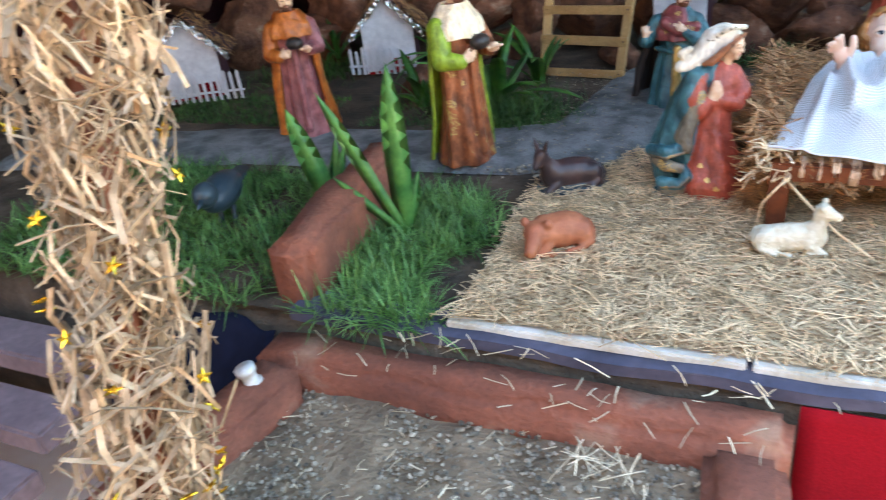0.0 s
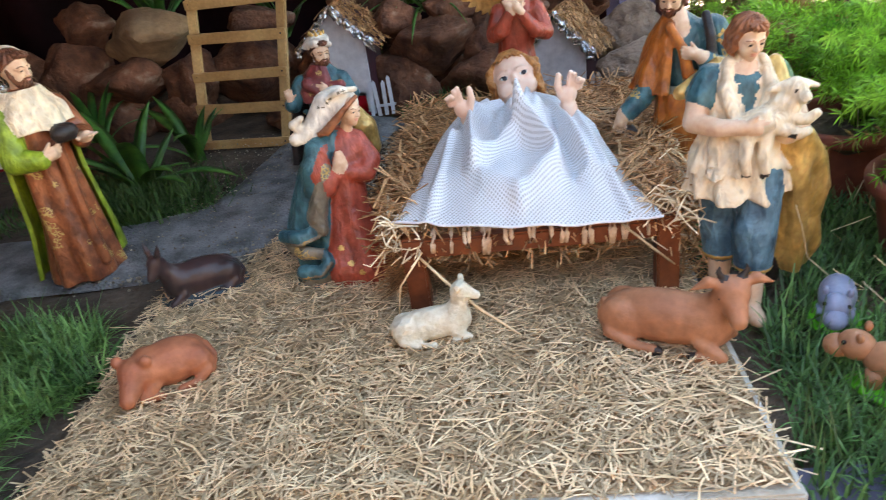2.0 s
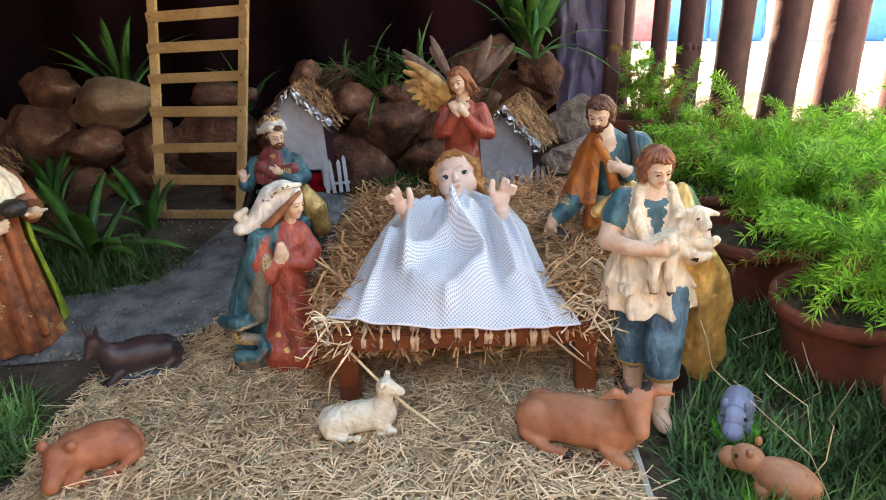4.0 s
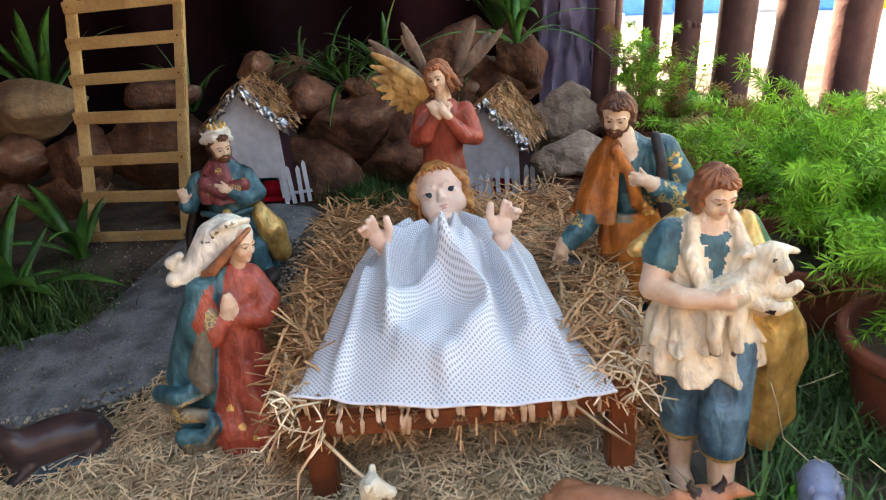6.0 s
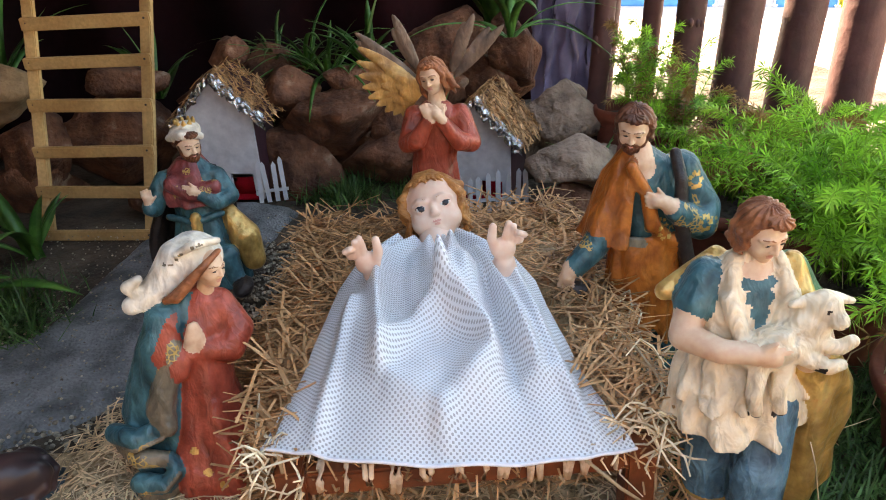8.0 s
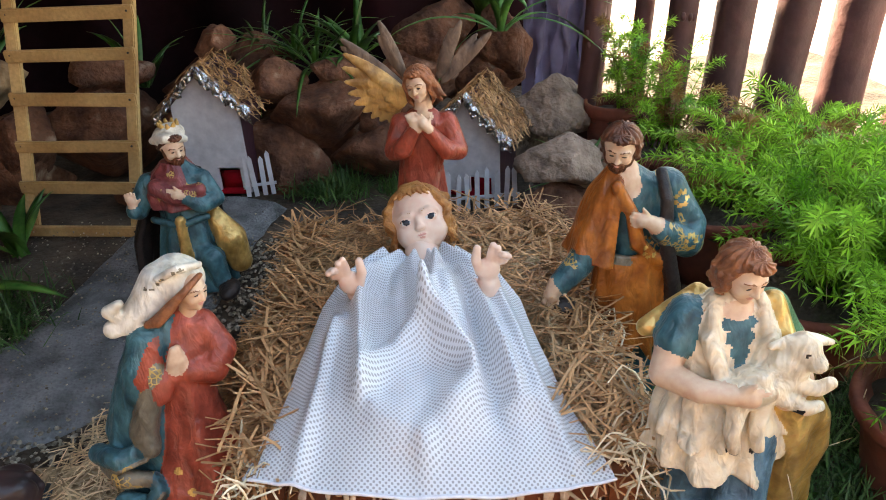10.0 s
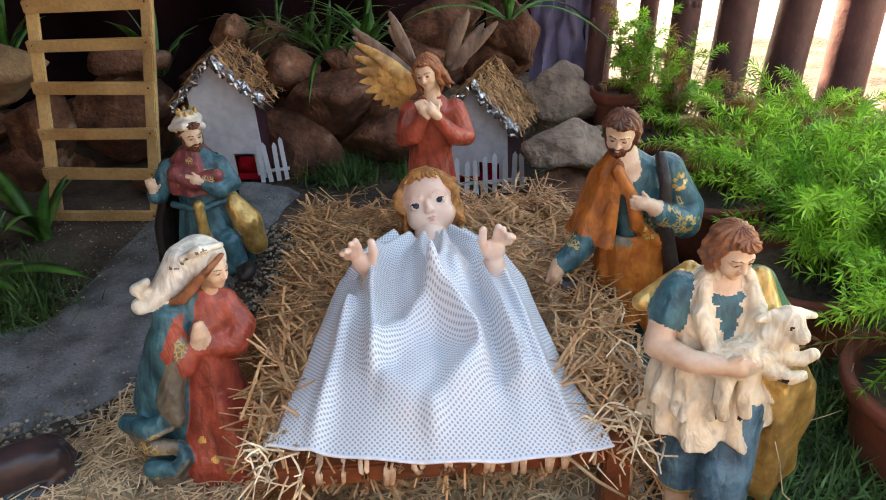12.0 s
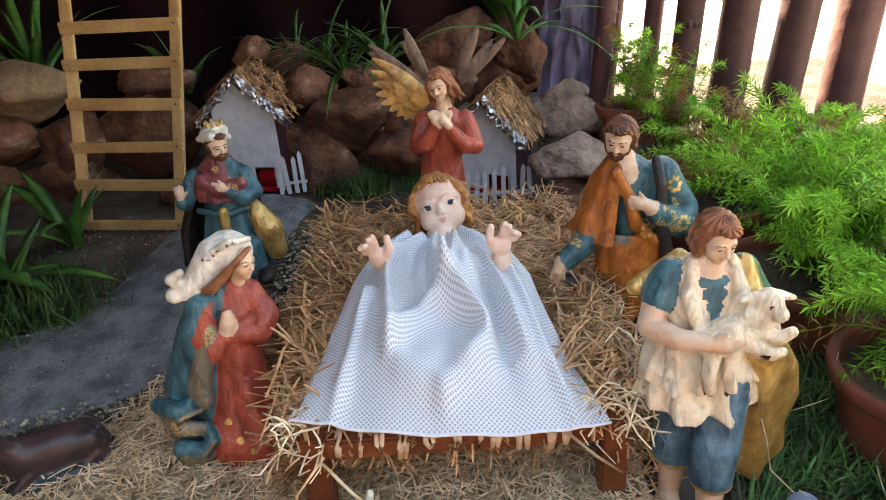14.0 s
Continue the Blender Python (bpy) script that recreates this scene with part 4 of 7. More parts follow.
vs, uvs = [], []
for j in range(NY + 1):
    t = j / NY
    for i in range(NX + 1):
        s = -1 + 2 * i / NX
        w = np.interp(t, [0, 0.12, 0.3, 0.55, 0.8, 1.0], [0.056, 0.108, 0.137, 0.153, 0.176, 0.201])
        zc = np.interp(t, [0, 0.1, 0.3, 0.55, 0.8, 0.93, 1.0], [0.234, 0.240, 0.250, 0.252, 0.217, 0.184, 0.166])
        ze = np.interp(t, [0, 0.1, 0.3, 0.6, 1.0], [0.234, 0.222, 0.208, 0.188, 0.163])
        y = np.interp(t, [0, 1], [0.806, 0.394]) + 0.030 * s * s * t - 0.012 * s * t + 0.018 * (1 - t) * abs(s) ** 2
        x = 0.664 - 0.006 * t + s * w
        hump = (1 - abs(s) ** 2.8)
        z = ze + (zc - ze) * hump - 0.011 * s * t
        # gathers at the neck, then broad lifted panels with sharp folds between them
        q = s + 0.10 * noise.noise((t * 2.5, s, 3))
        rid = 0.5 + 0.5 * math.cos(q * 15.0 + 2.4 + 0.8 * t)
        d = 0.016 * math.exp(-t * 2.6) * (rid - 0.5) * max(0.0, hump) ** 0.3
        d += 0.008 * crease(s, t, (-0.04, 0.30), (0.02, 0.44), 0.08) - 0.014 * crease(s, t, (-0.20, 0.2), (-0.14, 0.42), 0.09)
        d += 0.018 * crease(s, t, (0.20, 0.16), (0.05, 0.44), 0.07)
        d += 0.024 * crease(s, t, (0.02, 0.44), (0.36, 0.66), 0.055) + 0.018 * crease(s, t, (0.0, 0.46), (-0.42, 0.72), 0.06)
        d += 0.018 * crease(s, t, (-0.62, 0.2), (-0.42, 0.74), 0.06) + 0.020 * crease(s, t, (0.48, 0.22), (0.62, 0.72), 0.06)
        d -= 0.016 * crease(s, t, (-0.36, 0.25), (-0.24, 0.56), 0.11) + 0.018 * crease(s, t, (0.44, 0.42), (0.46, 0.75), 0.09)
        d += 0.020 * math.exp(-((s - 0.28) / 0.16) ** 2 - ((t - 0.40) / 0.13) ** 2)
        d -= 0.014 * math.exp(-((s - 0.02) / 0.22) ** 2 - ((t - 0.64) / 0.10) ** 2)
        d += 0.014 * crease(s, t, (-0.32, 0.82), (-0.02, 0.90), 0.06) + 0.015 * crease(s, t, (-0.02, 0.90), (0.34, 0.72), 0.06)
        d += 0.016 * crease(s, t, (0.76, 0.34), (0.80, 0.95), 0.06) + 0.013 * crease(s, t, (-0.74, 0.5), (-0.72, 0.98), 0.05) + 0.008 * crease(s, t, (0.5, 0.8), (0.72, 0.78), 0.03)
        d += 0.010 * noise.noise((s * 2.3, t * 3.1, 4.0)) + 0.005 * noise.noise((s * 5, t * 6, 9.0))
        d += 0.004 * t ** 4 * math.sin(s * 13)
        z += 1.25 * d * (1 - 0.7 * t ** 6) * min(1, 0.6 + 3 * t)
        vs.append((float(x), float(y), float(z)))
        uvs.append((float(s * (0.13 + 0.07 * t)), float(t * 0.46)))
g = Geo()
g.add(vs, [(j * (NX + 1) + i, (j + 1) * (NX + 1) + i, (j + 1) * (NX + 1) + i + 1, j * (NX + 1) + i + 1) for j in range(NY) for i in range(NX)])
cloth = thing("white_cloth", g, NET, None, "white perforated sports-net cloth draped over the doll", "cloth")
uvl = cloth.data.uv_layers.new(name="UVMap")
for lp in cloth.data.loops:
    uvl.data[lp.index].uv = uvs[lp.vertex_index]
g = Geo()
hem = [Vector(vs[NY * (NX + 1) + i]) for i in range(NX + 1)]
g.tube(hem, 0.0022, 0, 6)
part("hem", g, mat("white_hem", (0.8, 0.82, 0.88), (0.7, 0.72, 0.8), 90, 0.7, 0.3), cloth)


# ---- statuettes: each one mesh with painted areas ----
def statue(name, g, mats, m, label):
    return thing(name, g, mats, m, label, "statuette", "figures of the crib scene")


# slots shared by all figures
PAINTS = [P_RED, P_TEAL, SKIN, HAIR2, P_WHITE, P_DARK, P_LINING, P_ORANGE, P_TEALG, P_GOLD, P_CREAM, P_BLUE, HAIR, P_PLUM, P_RUST, P_LIME, P_MAUVE, P_WING, P_WINGD, LIP_M, GREEN_S]
RED, TEAL, SKN, AUB, WHT, DRK, LIN, ORA, BRO, GLD, CRM, BLU, BRN, PLM, RST, LIM, MAU, WNG, WGD, LPS, GRN = range(21)


def visage(c, r, face, roll=0.0, hair=AUB, beard=None, locks=(), hairy=True, voxel=0.0009, neck=True):
    """A finely modelled head: brow, nose, lips, painted eyes, combed hair. face: where it looks."""
    S = Sculpt(voxel, 0.16 * r)
    f = Vector(face).normalized()
    yaw, tilt = math.degrees(math.atan2(f.y, f.x)) + 90, math.degrees(math.asin(f.z))
    S.at = Matrix.Translation(Vector(c)) @ pose(0, 0, 0, 0, 0, yaw) @ pose(0, 0, 0, -tilt, 0, 0) @ pose(0, 0, 0, 0, roll, 0) @ Matrix.Scale(r, 4)

    def B(c, q, mi, mode="add", k=None, **kw):
        S.ball(c, q, mi, mode=mode, k=k, **kw)

    S.k = 0.16
    B((0, 0.12, 0.15), (0.80, 0.94, 0.94), SKN)
    B((0, -0.16, -0.18), (0.64, 0.74, 0.86), SKN)
    B((0, -0.40, -0.66), (0.40, 0.42, 0.36), SKN)
    B((0, -0.66, -0.86), (0.17, 0.16, 0.14), SKN)
    for s in (-1, 1):
        B((s * 0.36, -0.52, -0.30), (0.26, 0.26, 0.28), SKN)
        B((s * 0.31, -0.90, 0.10), (0.20, 0.17, 0.12), SKN, "cut")
        B((s * 0.31, -0.70, 0.09), (0.18, 0.14, 0.13), SKN, k=0.04)
        S.tube([(s * 0.10, -0.80, 0.27), (s * 0.34, -0.78, 0.31), (s * 0.55, -0.62, 0.22)], [0.07, 0.08, 0.05], SKN, k=0.12)
        B((s * 0.11, -0.92, -0.20), (0.09, 0.10, 0.08), SKN, k=0.06)
    S.tube([(0, -0.78, 0.24), (0, -0.94, -0.02), (0, -1.02, -0.18)], [0.07, 0.09, 0.115], SKN, k=0.08)
    B((0, -0.82, -0.44), (0.20, 0.10, 0.055), LPS, k=0.04)
    B((0, -0.79, -0.545), (0.15, 0.10, 0.06), LPS, k=0.04)
    if neck:
        S.tube([(0, 0.05, -0.6), (0, 0.12, -1.65)], [0.42, 0.47], SKN)
    for s in (-1, 1):
        B((s * 0.31, -0.82, 0.075), (0.115, 0.2, 0.055), DRK, "paint")
        S.tube([(s * 0.12, -0.86, 0.30), (s * 0.32, -0.85, 0.37), (s * 0.54, -0.66, 0.28)], [0.025, 0.032, 0.02], hair, mode="paint")
    if hairy:
        B((0, 0.20, 0.24), (0.98, 1.04, 1.02), hair, k=0.02, groove=0.045, gf=15, cut=lambda x, y, z: -y - 0.30 - 1.0 * (z - 0.10))
        B((0.05, -0.52, 0.98), (0.50, 0.42, 0.22), hair, k=0.05, groove=0.05, gf=9, seed=1)
    for pts, rad in locks:
        S.tube(pts, rad, hair, k=0.05)
    if beard is not None:
        B((0, -0.52, -0.74), (0.50, 0.42, 0.44), beard, k=0.03, groove=0.04, gf=14, cut=lambda x, y, z: z - 0.75 - 0.4 * np.abs(x))
        for s in (-1, 1):
            S.tube([(s * 0.03, -0.92, -0.36), (s * 0.22, -0.84, -0.42), (s * 0.36, -0.66, -0.60)], [0.07, 0.075, 0.05], beard, k=0.03)
            S.tube([(s * 0.66, -0.12, 0.10), (s * 0.66, -0.24, -0.25), (s * 0.50, -0.42, -0.62)], [0.15, 0.17, 0.2], beard, k=0.06)
        S.tube([(0, -0.62, -0.9), (0.03, -0.60, -1.18), (-0.02, -0.52, -1.36)], [0.26, 0.18, 0.06], beard, k=0.05)
        B((0, -0.90, -0.50), (0.13, 0.12, 0.05), LPS, k=0.02)
    return S


def wavy(side, n=4, y0=-0.35, drop=1.2, out=0.86):
    """Locks falling beside the face, in head units."""
    res = []
    for i in range(n):
        y = y0 + 0.26 * i
        res.append(([(side * 0.62, y, 0.62), (side * (out + 0.06 * math.sin(i * 2)), y + 0.06, 0.12), (side * (out - 0.10 + 0.10 * math.sin(i * 3)), y, -0.35), (side * (out + 0.05 * math.cos(i)), y + 0.12, -0.35 - 0.5 * (drop - 0.3)), (side * (out - 0.25), y + 0.05, -0.2 - drop * 0.9)], [0.16, 0.19, 0.18, 0.16, 0.05]))
    return res


def figure(name, body, head_s, pos, label):
    return statue(name, melted((body, PAINTS), (head_s, PAINTS)), PAINTS, pose(*pos), label)


def fingers(S, c, d, up, r, mi=SKN, n=4):
    """A flat palm with four fingers laid side by side and a thumb."""
    c, d, up = Vector(c), Vector(d).normalized(), Vector(up).normalized()
    S.tube([c - d * r * 1.1, c + d * r * 0.5], [r * 0.75, r * 0.95], mi, k=0.003)
    for q in range(n):
        o = up * r * (0.85 - 0.58 * q)
        S.tube([c + o * 0.8 + d * r * 0.4, c + o + d * r * (2.1 - 0.25 * abs(q - 1.2))], [r * 0.36, r * 0.26], mi, k=0.0015)
    S.tube([c + up * r * 0.8 - d * r * 0.3, c + up * r * 1.7 + d * r * 0.5], [r * 0.38, r * 0.26], mi, k=0.002)


# kneeling woman in a white veil, palms joined
S = Sculpt(0.0022)
S.loft([(0.026, -0.018, 0, 0.066, 0.056), (0.028, -0.018, 0.03, 0.064, 0.056), (0.026, -0.004, 0.075, 0.051, 0.048), (0.020, 0.012, 0.13, 0.036, 0.038), (0.020, 0.022, 0.17, 0.034, 0.034), (0.022, 0.030, 0.215, 0.036, 0.034), (0.026, 0.036, 0.245, 0.024, 0.024), (0.030, 0.038, 0.262, 0.013, 0.013)], RED, fold=0.055, k=5, ph=0.6, twist=2.0)
S.loft([(-0.042, 0.020, 0, 0.046, 0.060), (-0.046, 0.020, 0.04, 0.050, 0.060), (-0.046, 0.022, 0.09, 0.053, 0.058), (-0.036, 0.026, 0.14, 0.047, 0.052), (-0.022, 0.030, 0.19, 0.042, 0.046), (-0.006, 0.034, 0.23, 0.034, 0.040), (0.010, 0.038, 0.258, 0.018, 0.022)], TEAL, fold=0.07, k=6, ph=1.1, twist=2.5)
# the mantle's front edge rolls in and out on its way down
S.tube([(-0.004, -0.012, 0.205), (-0.016, -0.022, 0.165), (-0.030, -0.032, 0.125), (-0.022, -0.042, 0.105)], [0.010, 0.014, 0.017, 0.012], LIN)
S.tube([(-0.022, -0.040, 0.108), (-0.060, -0.050, 0.098), (-0.094, -0.030, 0.094)], [0.009, 0.013, 0.013], TEAL)
S.tube([(-0.086, -0.034, 0.076), (-0.060, -0.054, 0.070), (-0.030, -0.052, 0.064)], [0.010, 0.013, 0.010], LIN)
S.tube([(-0.024, -0.052, 0.064), (-0.018, -0.060, 0.050), (-0.032, -0.066, 0.036), (-0.066, -0.058, 0.034)], [0.008, 0.010, 0.011, 0.014], TEAL)
S.tube([(-0.030, -0.062, 0.022), (-0.060, -0.056, 0.014)], [0.010, 0.014], LIN)
S.tube([(-0.040, -0.064, 0.006), (-0.076, -0.044, 0.008)], [0.010, 0.012], TEAL)
S.tube([(-0.096, -0.040, 0.088), (-0.062, -0.062, 0.088), (-0.026, -0.054, 0.098)], 0.0030, LIN, k=0.001)
S.tube([(-0.012, -0.068, 0.052), (-0.030, -0.076, 0.034), (-0.066, -0.070, 0.028)], 0.0030, LIN, k=0.001)
# sleeves and joined palms
S.tube([(-0.010, 0.010, 0.232), (-0.018, -0.006, 0.196), (-0.004, -0.014, 0.172), (0.012, -0.006, 0.188)], [0.020, 0.021, 0.017, 0.0135], RED)
S.tube([(-0.014, 0.012, 0.236), (-0.024, -0.002, 0.200), (-0.030, -0.010, 0.172)], [0.022, 0.023, 0.018], TEAL)
S.tube([(0.048, 0.040, 0.234), (0.068, 0.030, 0.200), (0.060, 0.012, 0.182), (0.036, 0.000, 0.190)], [0.019, 0.020, 0.018, 0.0135], RED)
for sy in (0, 1):
    S.tube([(0.016 + 0.012 * sy, -0.006 + 0.004 * sy, 0.188), (0.020 + 0.006 * sy, -0.008 + 0.004 * sy, 0.212), (0.022 + 0.004 * sy, -0.007 + 0.004 * sy, 0.228)], [0.0085, 0.0085, 0.0045], SKN, k=0.002)
for x, z in ((0.022, 0.045), (0.040, 0.03), (0.006, 0.07)):
    S.ball((x, -0.070 + z * 0.25, z), (0.006, 0.02, 0.005), GLD, mode="paint")
# veil and its tail
S.ball((0.031, 0.044, 0.301), (0.034, 0.032, 0.028), WHT, (0, 22, -22), k=0.003, rough=0.04)
S.tube([(0.012, 0.036, 0.300), (-0.006, 0.026, 0.278), (-0.026, 0.014, 0.264), (-0.046, 0.006, 0.256)], [0.026, 0.022, 0.016, 0.012], WHT, k=0.004)
S.tube([(-0.030, 0.010, 0.266), (-0.044, 0.004, 0.282), (-0.030, 0.004, 0.292)], [0.009, 0.009, 0.006], WHT, k=0.003)
S.tube([(0.020, 0.012, 0.318), (0.044, 0.010, 0.330), (0.066, 0.026, 0.326)], [0.005, 0.006, 0.005], WHT, k=0.004)
S.tube([(0.066, 0.022, 0.314), (0.050, 0.006, 0.302), (0.030, 0.002, 0.284), (0.012, -0.002, 0.268), (-0.002, 0.000, 0.262)], [0.004, 0.005, 0.007, 0.008, 0.005], AUB, k=0.002)
S.tube([(0.040, 0.010, 0.290), (0.026, 0.002, 0.278), (0.012, -0.002, 0.262)], [0.004, 0.006, 0.004], AUB, k=0.001)
for q in range(7):
    S.ball((0.050 - 0.008 * q, 0.008 + 0.0015 * math.sin(q * 2), 0.329 - 0.0045 * q + 0.0035 * math.sin(q * 2.4)), (0.0032, 0.010, 0.0024), LIN, mode="paint")
figure("kneeling_statuette", S, visage((0.046, 0.032, 0.290), 0.0235, (1, -0.62, -0.22), 6, AUB, hairy=False), (0.333, 0.600, 0.010), "painted resin kneeling figure, teal cloak, white veil")

# bearded man, one arm across the chest, orange cloak slung round him
S = Sculpt(0.0022)
S.loft([(-0.008, -0.022, 0, 0.064, 0.066), (-0.008, -0.020, 0.03, 0.060, 0.062), (-0.006, -0.012, 0.10, 0.054, 0.052), (-0.008, -0.006, 0.19, 0.048, 0.043), (-0.010, -0.002, 0.26, 0.048, 0.038), (-0.016, 0.000, 0.32, 0.050, 0.034), (-0.024, 0.000, 0.352, 0.034, 0.025), (-0.032, -0.002, 0.372, 0.014, 0.014)], BRO, fold=0.06, k=6, twist=1.5)
S.tube([(-0.030, -0.012, 0.352), (-0.034, -0.008, 0.376)], [0.017, 0.015], SKN)
S.ball((-0.028, -0.030, 0.348), (0.016, 0.02, 0.020), SKN, mode="paint")
S.drape([(-0.016, -0.022, 0.090, 0.054, 0.056), (-0.016, -0.018, 0.12, 0.054, 0.055), (-0.016, -0.012, 0.18, 0.054, 0.050), (-0.014, -0.006, 0.25, 0.050, 0.044)], 178, 318, ORA, ORA, fold=0.06, k=9, ph=0.3, th=0.0036, rag=0.012, twist=1.5)
S.drape([(-0.046, -0.008, 0.240, 0.062, 0.050), (-0.042, -0.006, 0.28, 0.051, 0.044), (-0.038, -0.002, 0.33, 0.038, 0.035), (-0.032, 0, 0.366, 0.018, 0.018)], 80, 262, ORA, LIN, fold=0.06, k=7, ph=1.0, th=0.004, twist=1.0)
S.tube([(-0.050, -0.036, 0.352), (-0.030, -0.046, 0.315), (-0.020, -0.050, 0.270), (0.010, -0.048, 0.240), (0.040, -0.034, 0.214)], [0.008, 0.009, 0.011, 0.009, 0.008], ORA)
S.tube([(-0.070, -0.020, 0.262), (-0.098, -0.034, 0.232), (-0.122, -0.042, 0.212)], [0.020, 0.020, 0.017], BRO)
S.tube([(-0.120, -0.042, 0.214), (-0.132, -0.046, 0.206)], [0.012, 0.012], SKN)
fingers(S, (-0.136, -0.048, 0.202), (-0.3, -0.3, -1), (1, -0.2, 0), 0.011)
S.ball((-0.122, -0.044, 0.168), (0.024, 0.022, 0.020), DRK)
S.ball((-0.122, -0.046, 0.148), (0.032, 0.028, 0.008), DRK)
S.ball((0.030, 0.0, 0.332), (0.026, 0.027, 0.026), BRO)
S.tube([(0.034, 0.0, 0.330), (0.064, -0.014, 0.276), (0.056, -0.030, 0.258), (0.012, -0.052, 0.288)], [0.024, 0.024, 0.024, 0.017], BRO)
S.tube([(0.012, -0.053, 0.290), (-0.004, -0.056, 0.302)], [0.012, 0.011], SKN)
fingers(S, (-0.014, -0.056, 0.307), (-1, -0.05, 0.25), (0, -0.1, 1), 0.0105)
S.tube([(0.014, -0.022, 0.362), (0.018, -0.042, 0.33), (0.020, -0.052, 0.27), (0.036, -0.052, 0.20), (0.040, -0.052, 0.11)], [0.008, 0.009, 0.010, 0.011, 0.009], DRK, k=0.003)
for c in ((0.044, -0.026, 0.322), (0.052, -0.050, 0.268), (0.066, -0.030, 0.262), (-0.004, -0.050, 0.262), (-0.030, -0.09, 0.06)):
    for q in range(7):
        a = 2 * math.pi * q / 7
        S.ball((c[0] + 0.0085 * math.cos(a), c[1], c[2] + 0.010 * math.sin(a)), (0.0036, 0.02, 0.0036), GLD, mode="paint")
for q in range(14):
    a = radians(186 + 9.5 * q)
    S.ball((-0.022 + 0.062 * math.cos(a), -0.026 + 0.064 * math.sin(a), 0.094 + 0.012 * math.sin(7 * a)), (0.006, 0.006, 0.004), GLD if q % 2 else LIN, mode="paint")
figure("standing_statuette", S, visage((-0.042, -0.012, 0.398), 0.0265, (-0.45, -1, -0.42), 4, BRN, BRN, wavy(1, 4, -0.1, 0.7) + wavy(-1, 3, 0.1, 0.6)), (0.985, 0.770, 0.0), "painted resin bearded figure, orange cloak, teal robe")

# shepherd striding with a lamb on his arm
S = Sculpt(0.0022)
S.tube([(-0.028, -0.012, 0.20), (-0.032, -0.014, 0.13), (-0.030, -0.016, 0.088)], [0.033, 0.030, 0.026], BLU)
S.tube([(0.016, -0.024, 0.20), (0.006, -0.050, 0.13), (0.004, -0.058, 0.085)], [0.034, 0.031, 0.027], BLU)
for c in ((-0.030, -0.016, 0.078), (0.004, -0.059, 0.074)):
    S.ball(c, (0.027, 0.027, 0.008), GLD, k=0.002)
S.tube([(-0.030, -0.015, 0.085), (-0.030, -0.016, 0.022)], [0.019, 0.014], SKN, k=0.002)
S.ball((-0.034, -0.032, 0.012), (0.014, 0.030, 0.012), SKN)
S.tube([(0.004, -0.058, 0.08), (0.000, -0.076, 0.022)], [0.019, 0.014], SKN, k=0.002)
S.ball((-0.002, -0.096, 0.012), (0.014, 0.030, 0.012), SKN)
S.loft([(-0.008, -0.010, 0.19, 0.050, 0.040), (-0.010, -0.006, 0.24, 0.043, 0.035), (-0.011, -0.004, 0.29, 0.049, 0.034), (-0.010, 0.0, 0.33, 0.047, 0.030), (-0.009, 0.0, 0.352, 0.028, 0.021), (-0.007, -0.002, 0.37, 0.013, 0.013)], CRM, fold=0.03, k=7)
S.drape([(-0.012, -0.016, 0.170, 0.066, 0.054), (-0.012, -0.014, 0.19, 0.061, 0.050), (-0.011, -0.008, 0.24, 0.051, 0.042), (-0.010, -0.006, 0.265, 0.045, 0.037)], 0, 360, CRM, CRM, fold=0.10, k=9, ph=0.3, th=0.004, rag=0.005, twist=2)
S.drape([(-0.012, -0.014, 0.208, 0.058, 0.051), (-0.011, -0.010, 0.23, 0.052, 0.044), (-0.010, -0.006, 0.265, 0.047, 0.039)], 0, 360, CRM, CRM, fold=0.12, k=11, ph=1.7, th=0.004, rag=0.004, twist=2)
for sx in (-1, 1):
    S.tube([(-0.008 + sx * 0.022, -0.008, 0.358), (-0.008 + sx * 0.030, -0.030, 0.325), (-0.008 + sx * 0.016, -0.042, 0.285), (-0.008 + sx * 0.014, -0.044, 0.250)], [0.008, 0.009, 0.009, 0.009], CRM, k=0.003)
for z, w in ((0.340, 0.020), (0.326, 0.015), (0.312, 0.010), (0.300, 0.006)):
    S.ball((-0.008, -0.034, z), (w, 0.03, 0.009), TEAL, mode="paint")
S.ball((-0.008, -0.028, 0.352), (0.017, 0.03, 0.010), SKN, mode="paint")
# rolled blanket over the shoulder
S.tube([(-0.086, 0.014, 0.316), (-0.060, 0.018, 0.330), (-0.034, 0.020, 0.350)], [0.010, 0.012, 0.010], GLD)
S.tube([(0.032, -0.006, 0.352), (0.038, -0.022, 0.32), (0.036, -0.03, 0.285)], [0.010, 0.013, 0.011], GLD, k=0.003)
S.tube([(-0.050, 0.0, 0.338), (-0.062, -0.006, 0.314)], [0.019, 0.021], TEAL)
S.tube([(0.036, 0.006, 0.336), (0.050, 0.0, 0.306)], [0.019, 0.020], GRN)
S.tube([(-0.066, -0.008, 0.308), (-0.076, -0.022, 0.284), (-0.050, -0.050, 0.282), (-0.026, -0.062, 0.284)], [0.0155, 0.0150, 0.0125, 0.010], SKN, k=0.004)
fingers(S, (-0.012, -0.066, 0.283), (1, -0.1, -0.1), (0, -0.25, 1), 0.0105)
S.tube([(0.056, -0.002, 0.300), (0.060, -0.026, 0.266), (0.040, -0.048, 0.262)], [0.018, 0.017, 0.013], SKN)
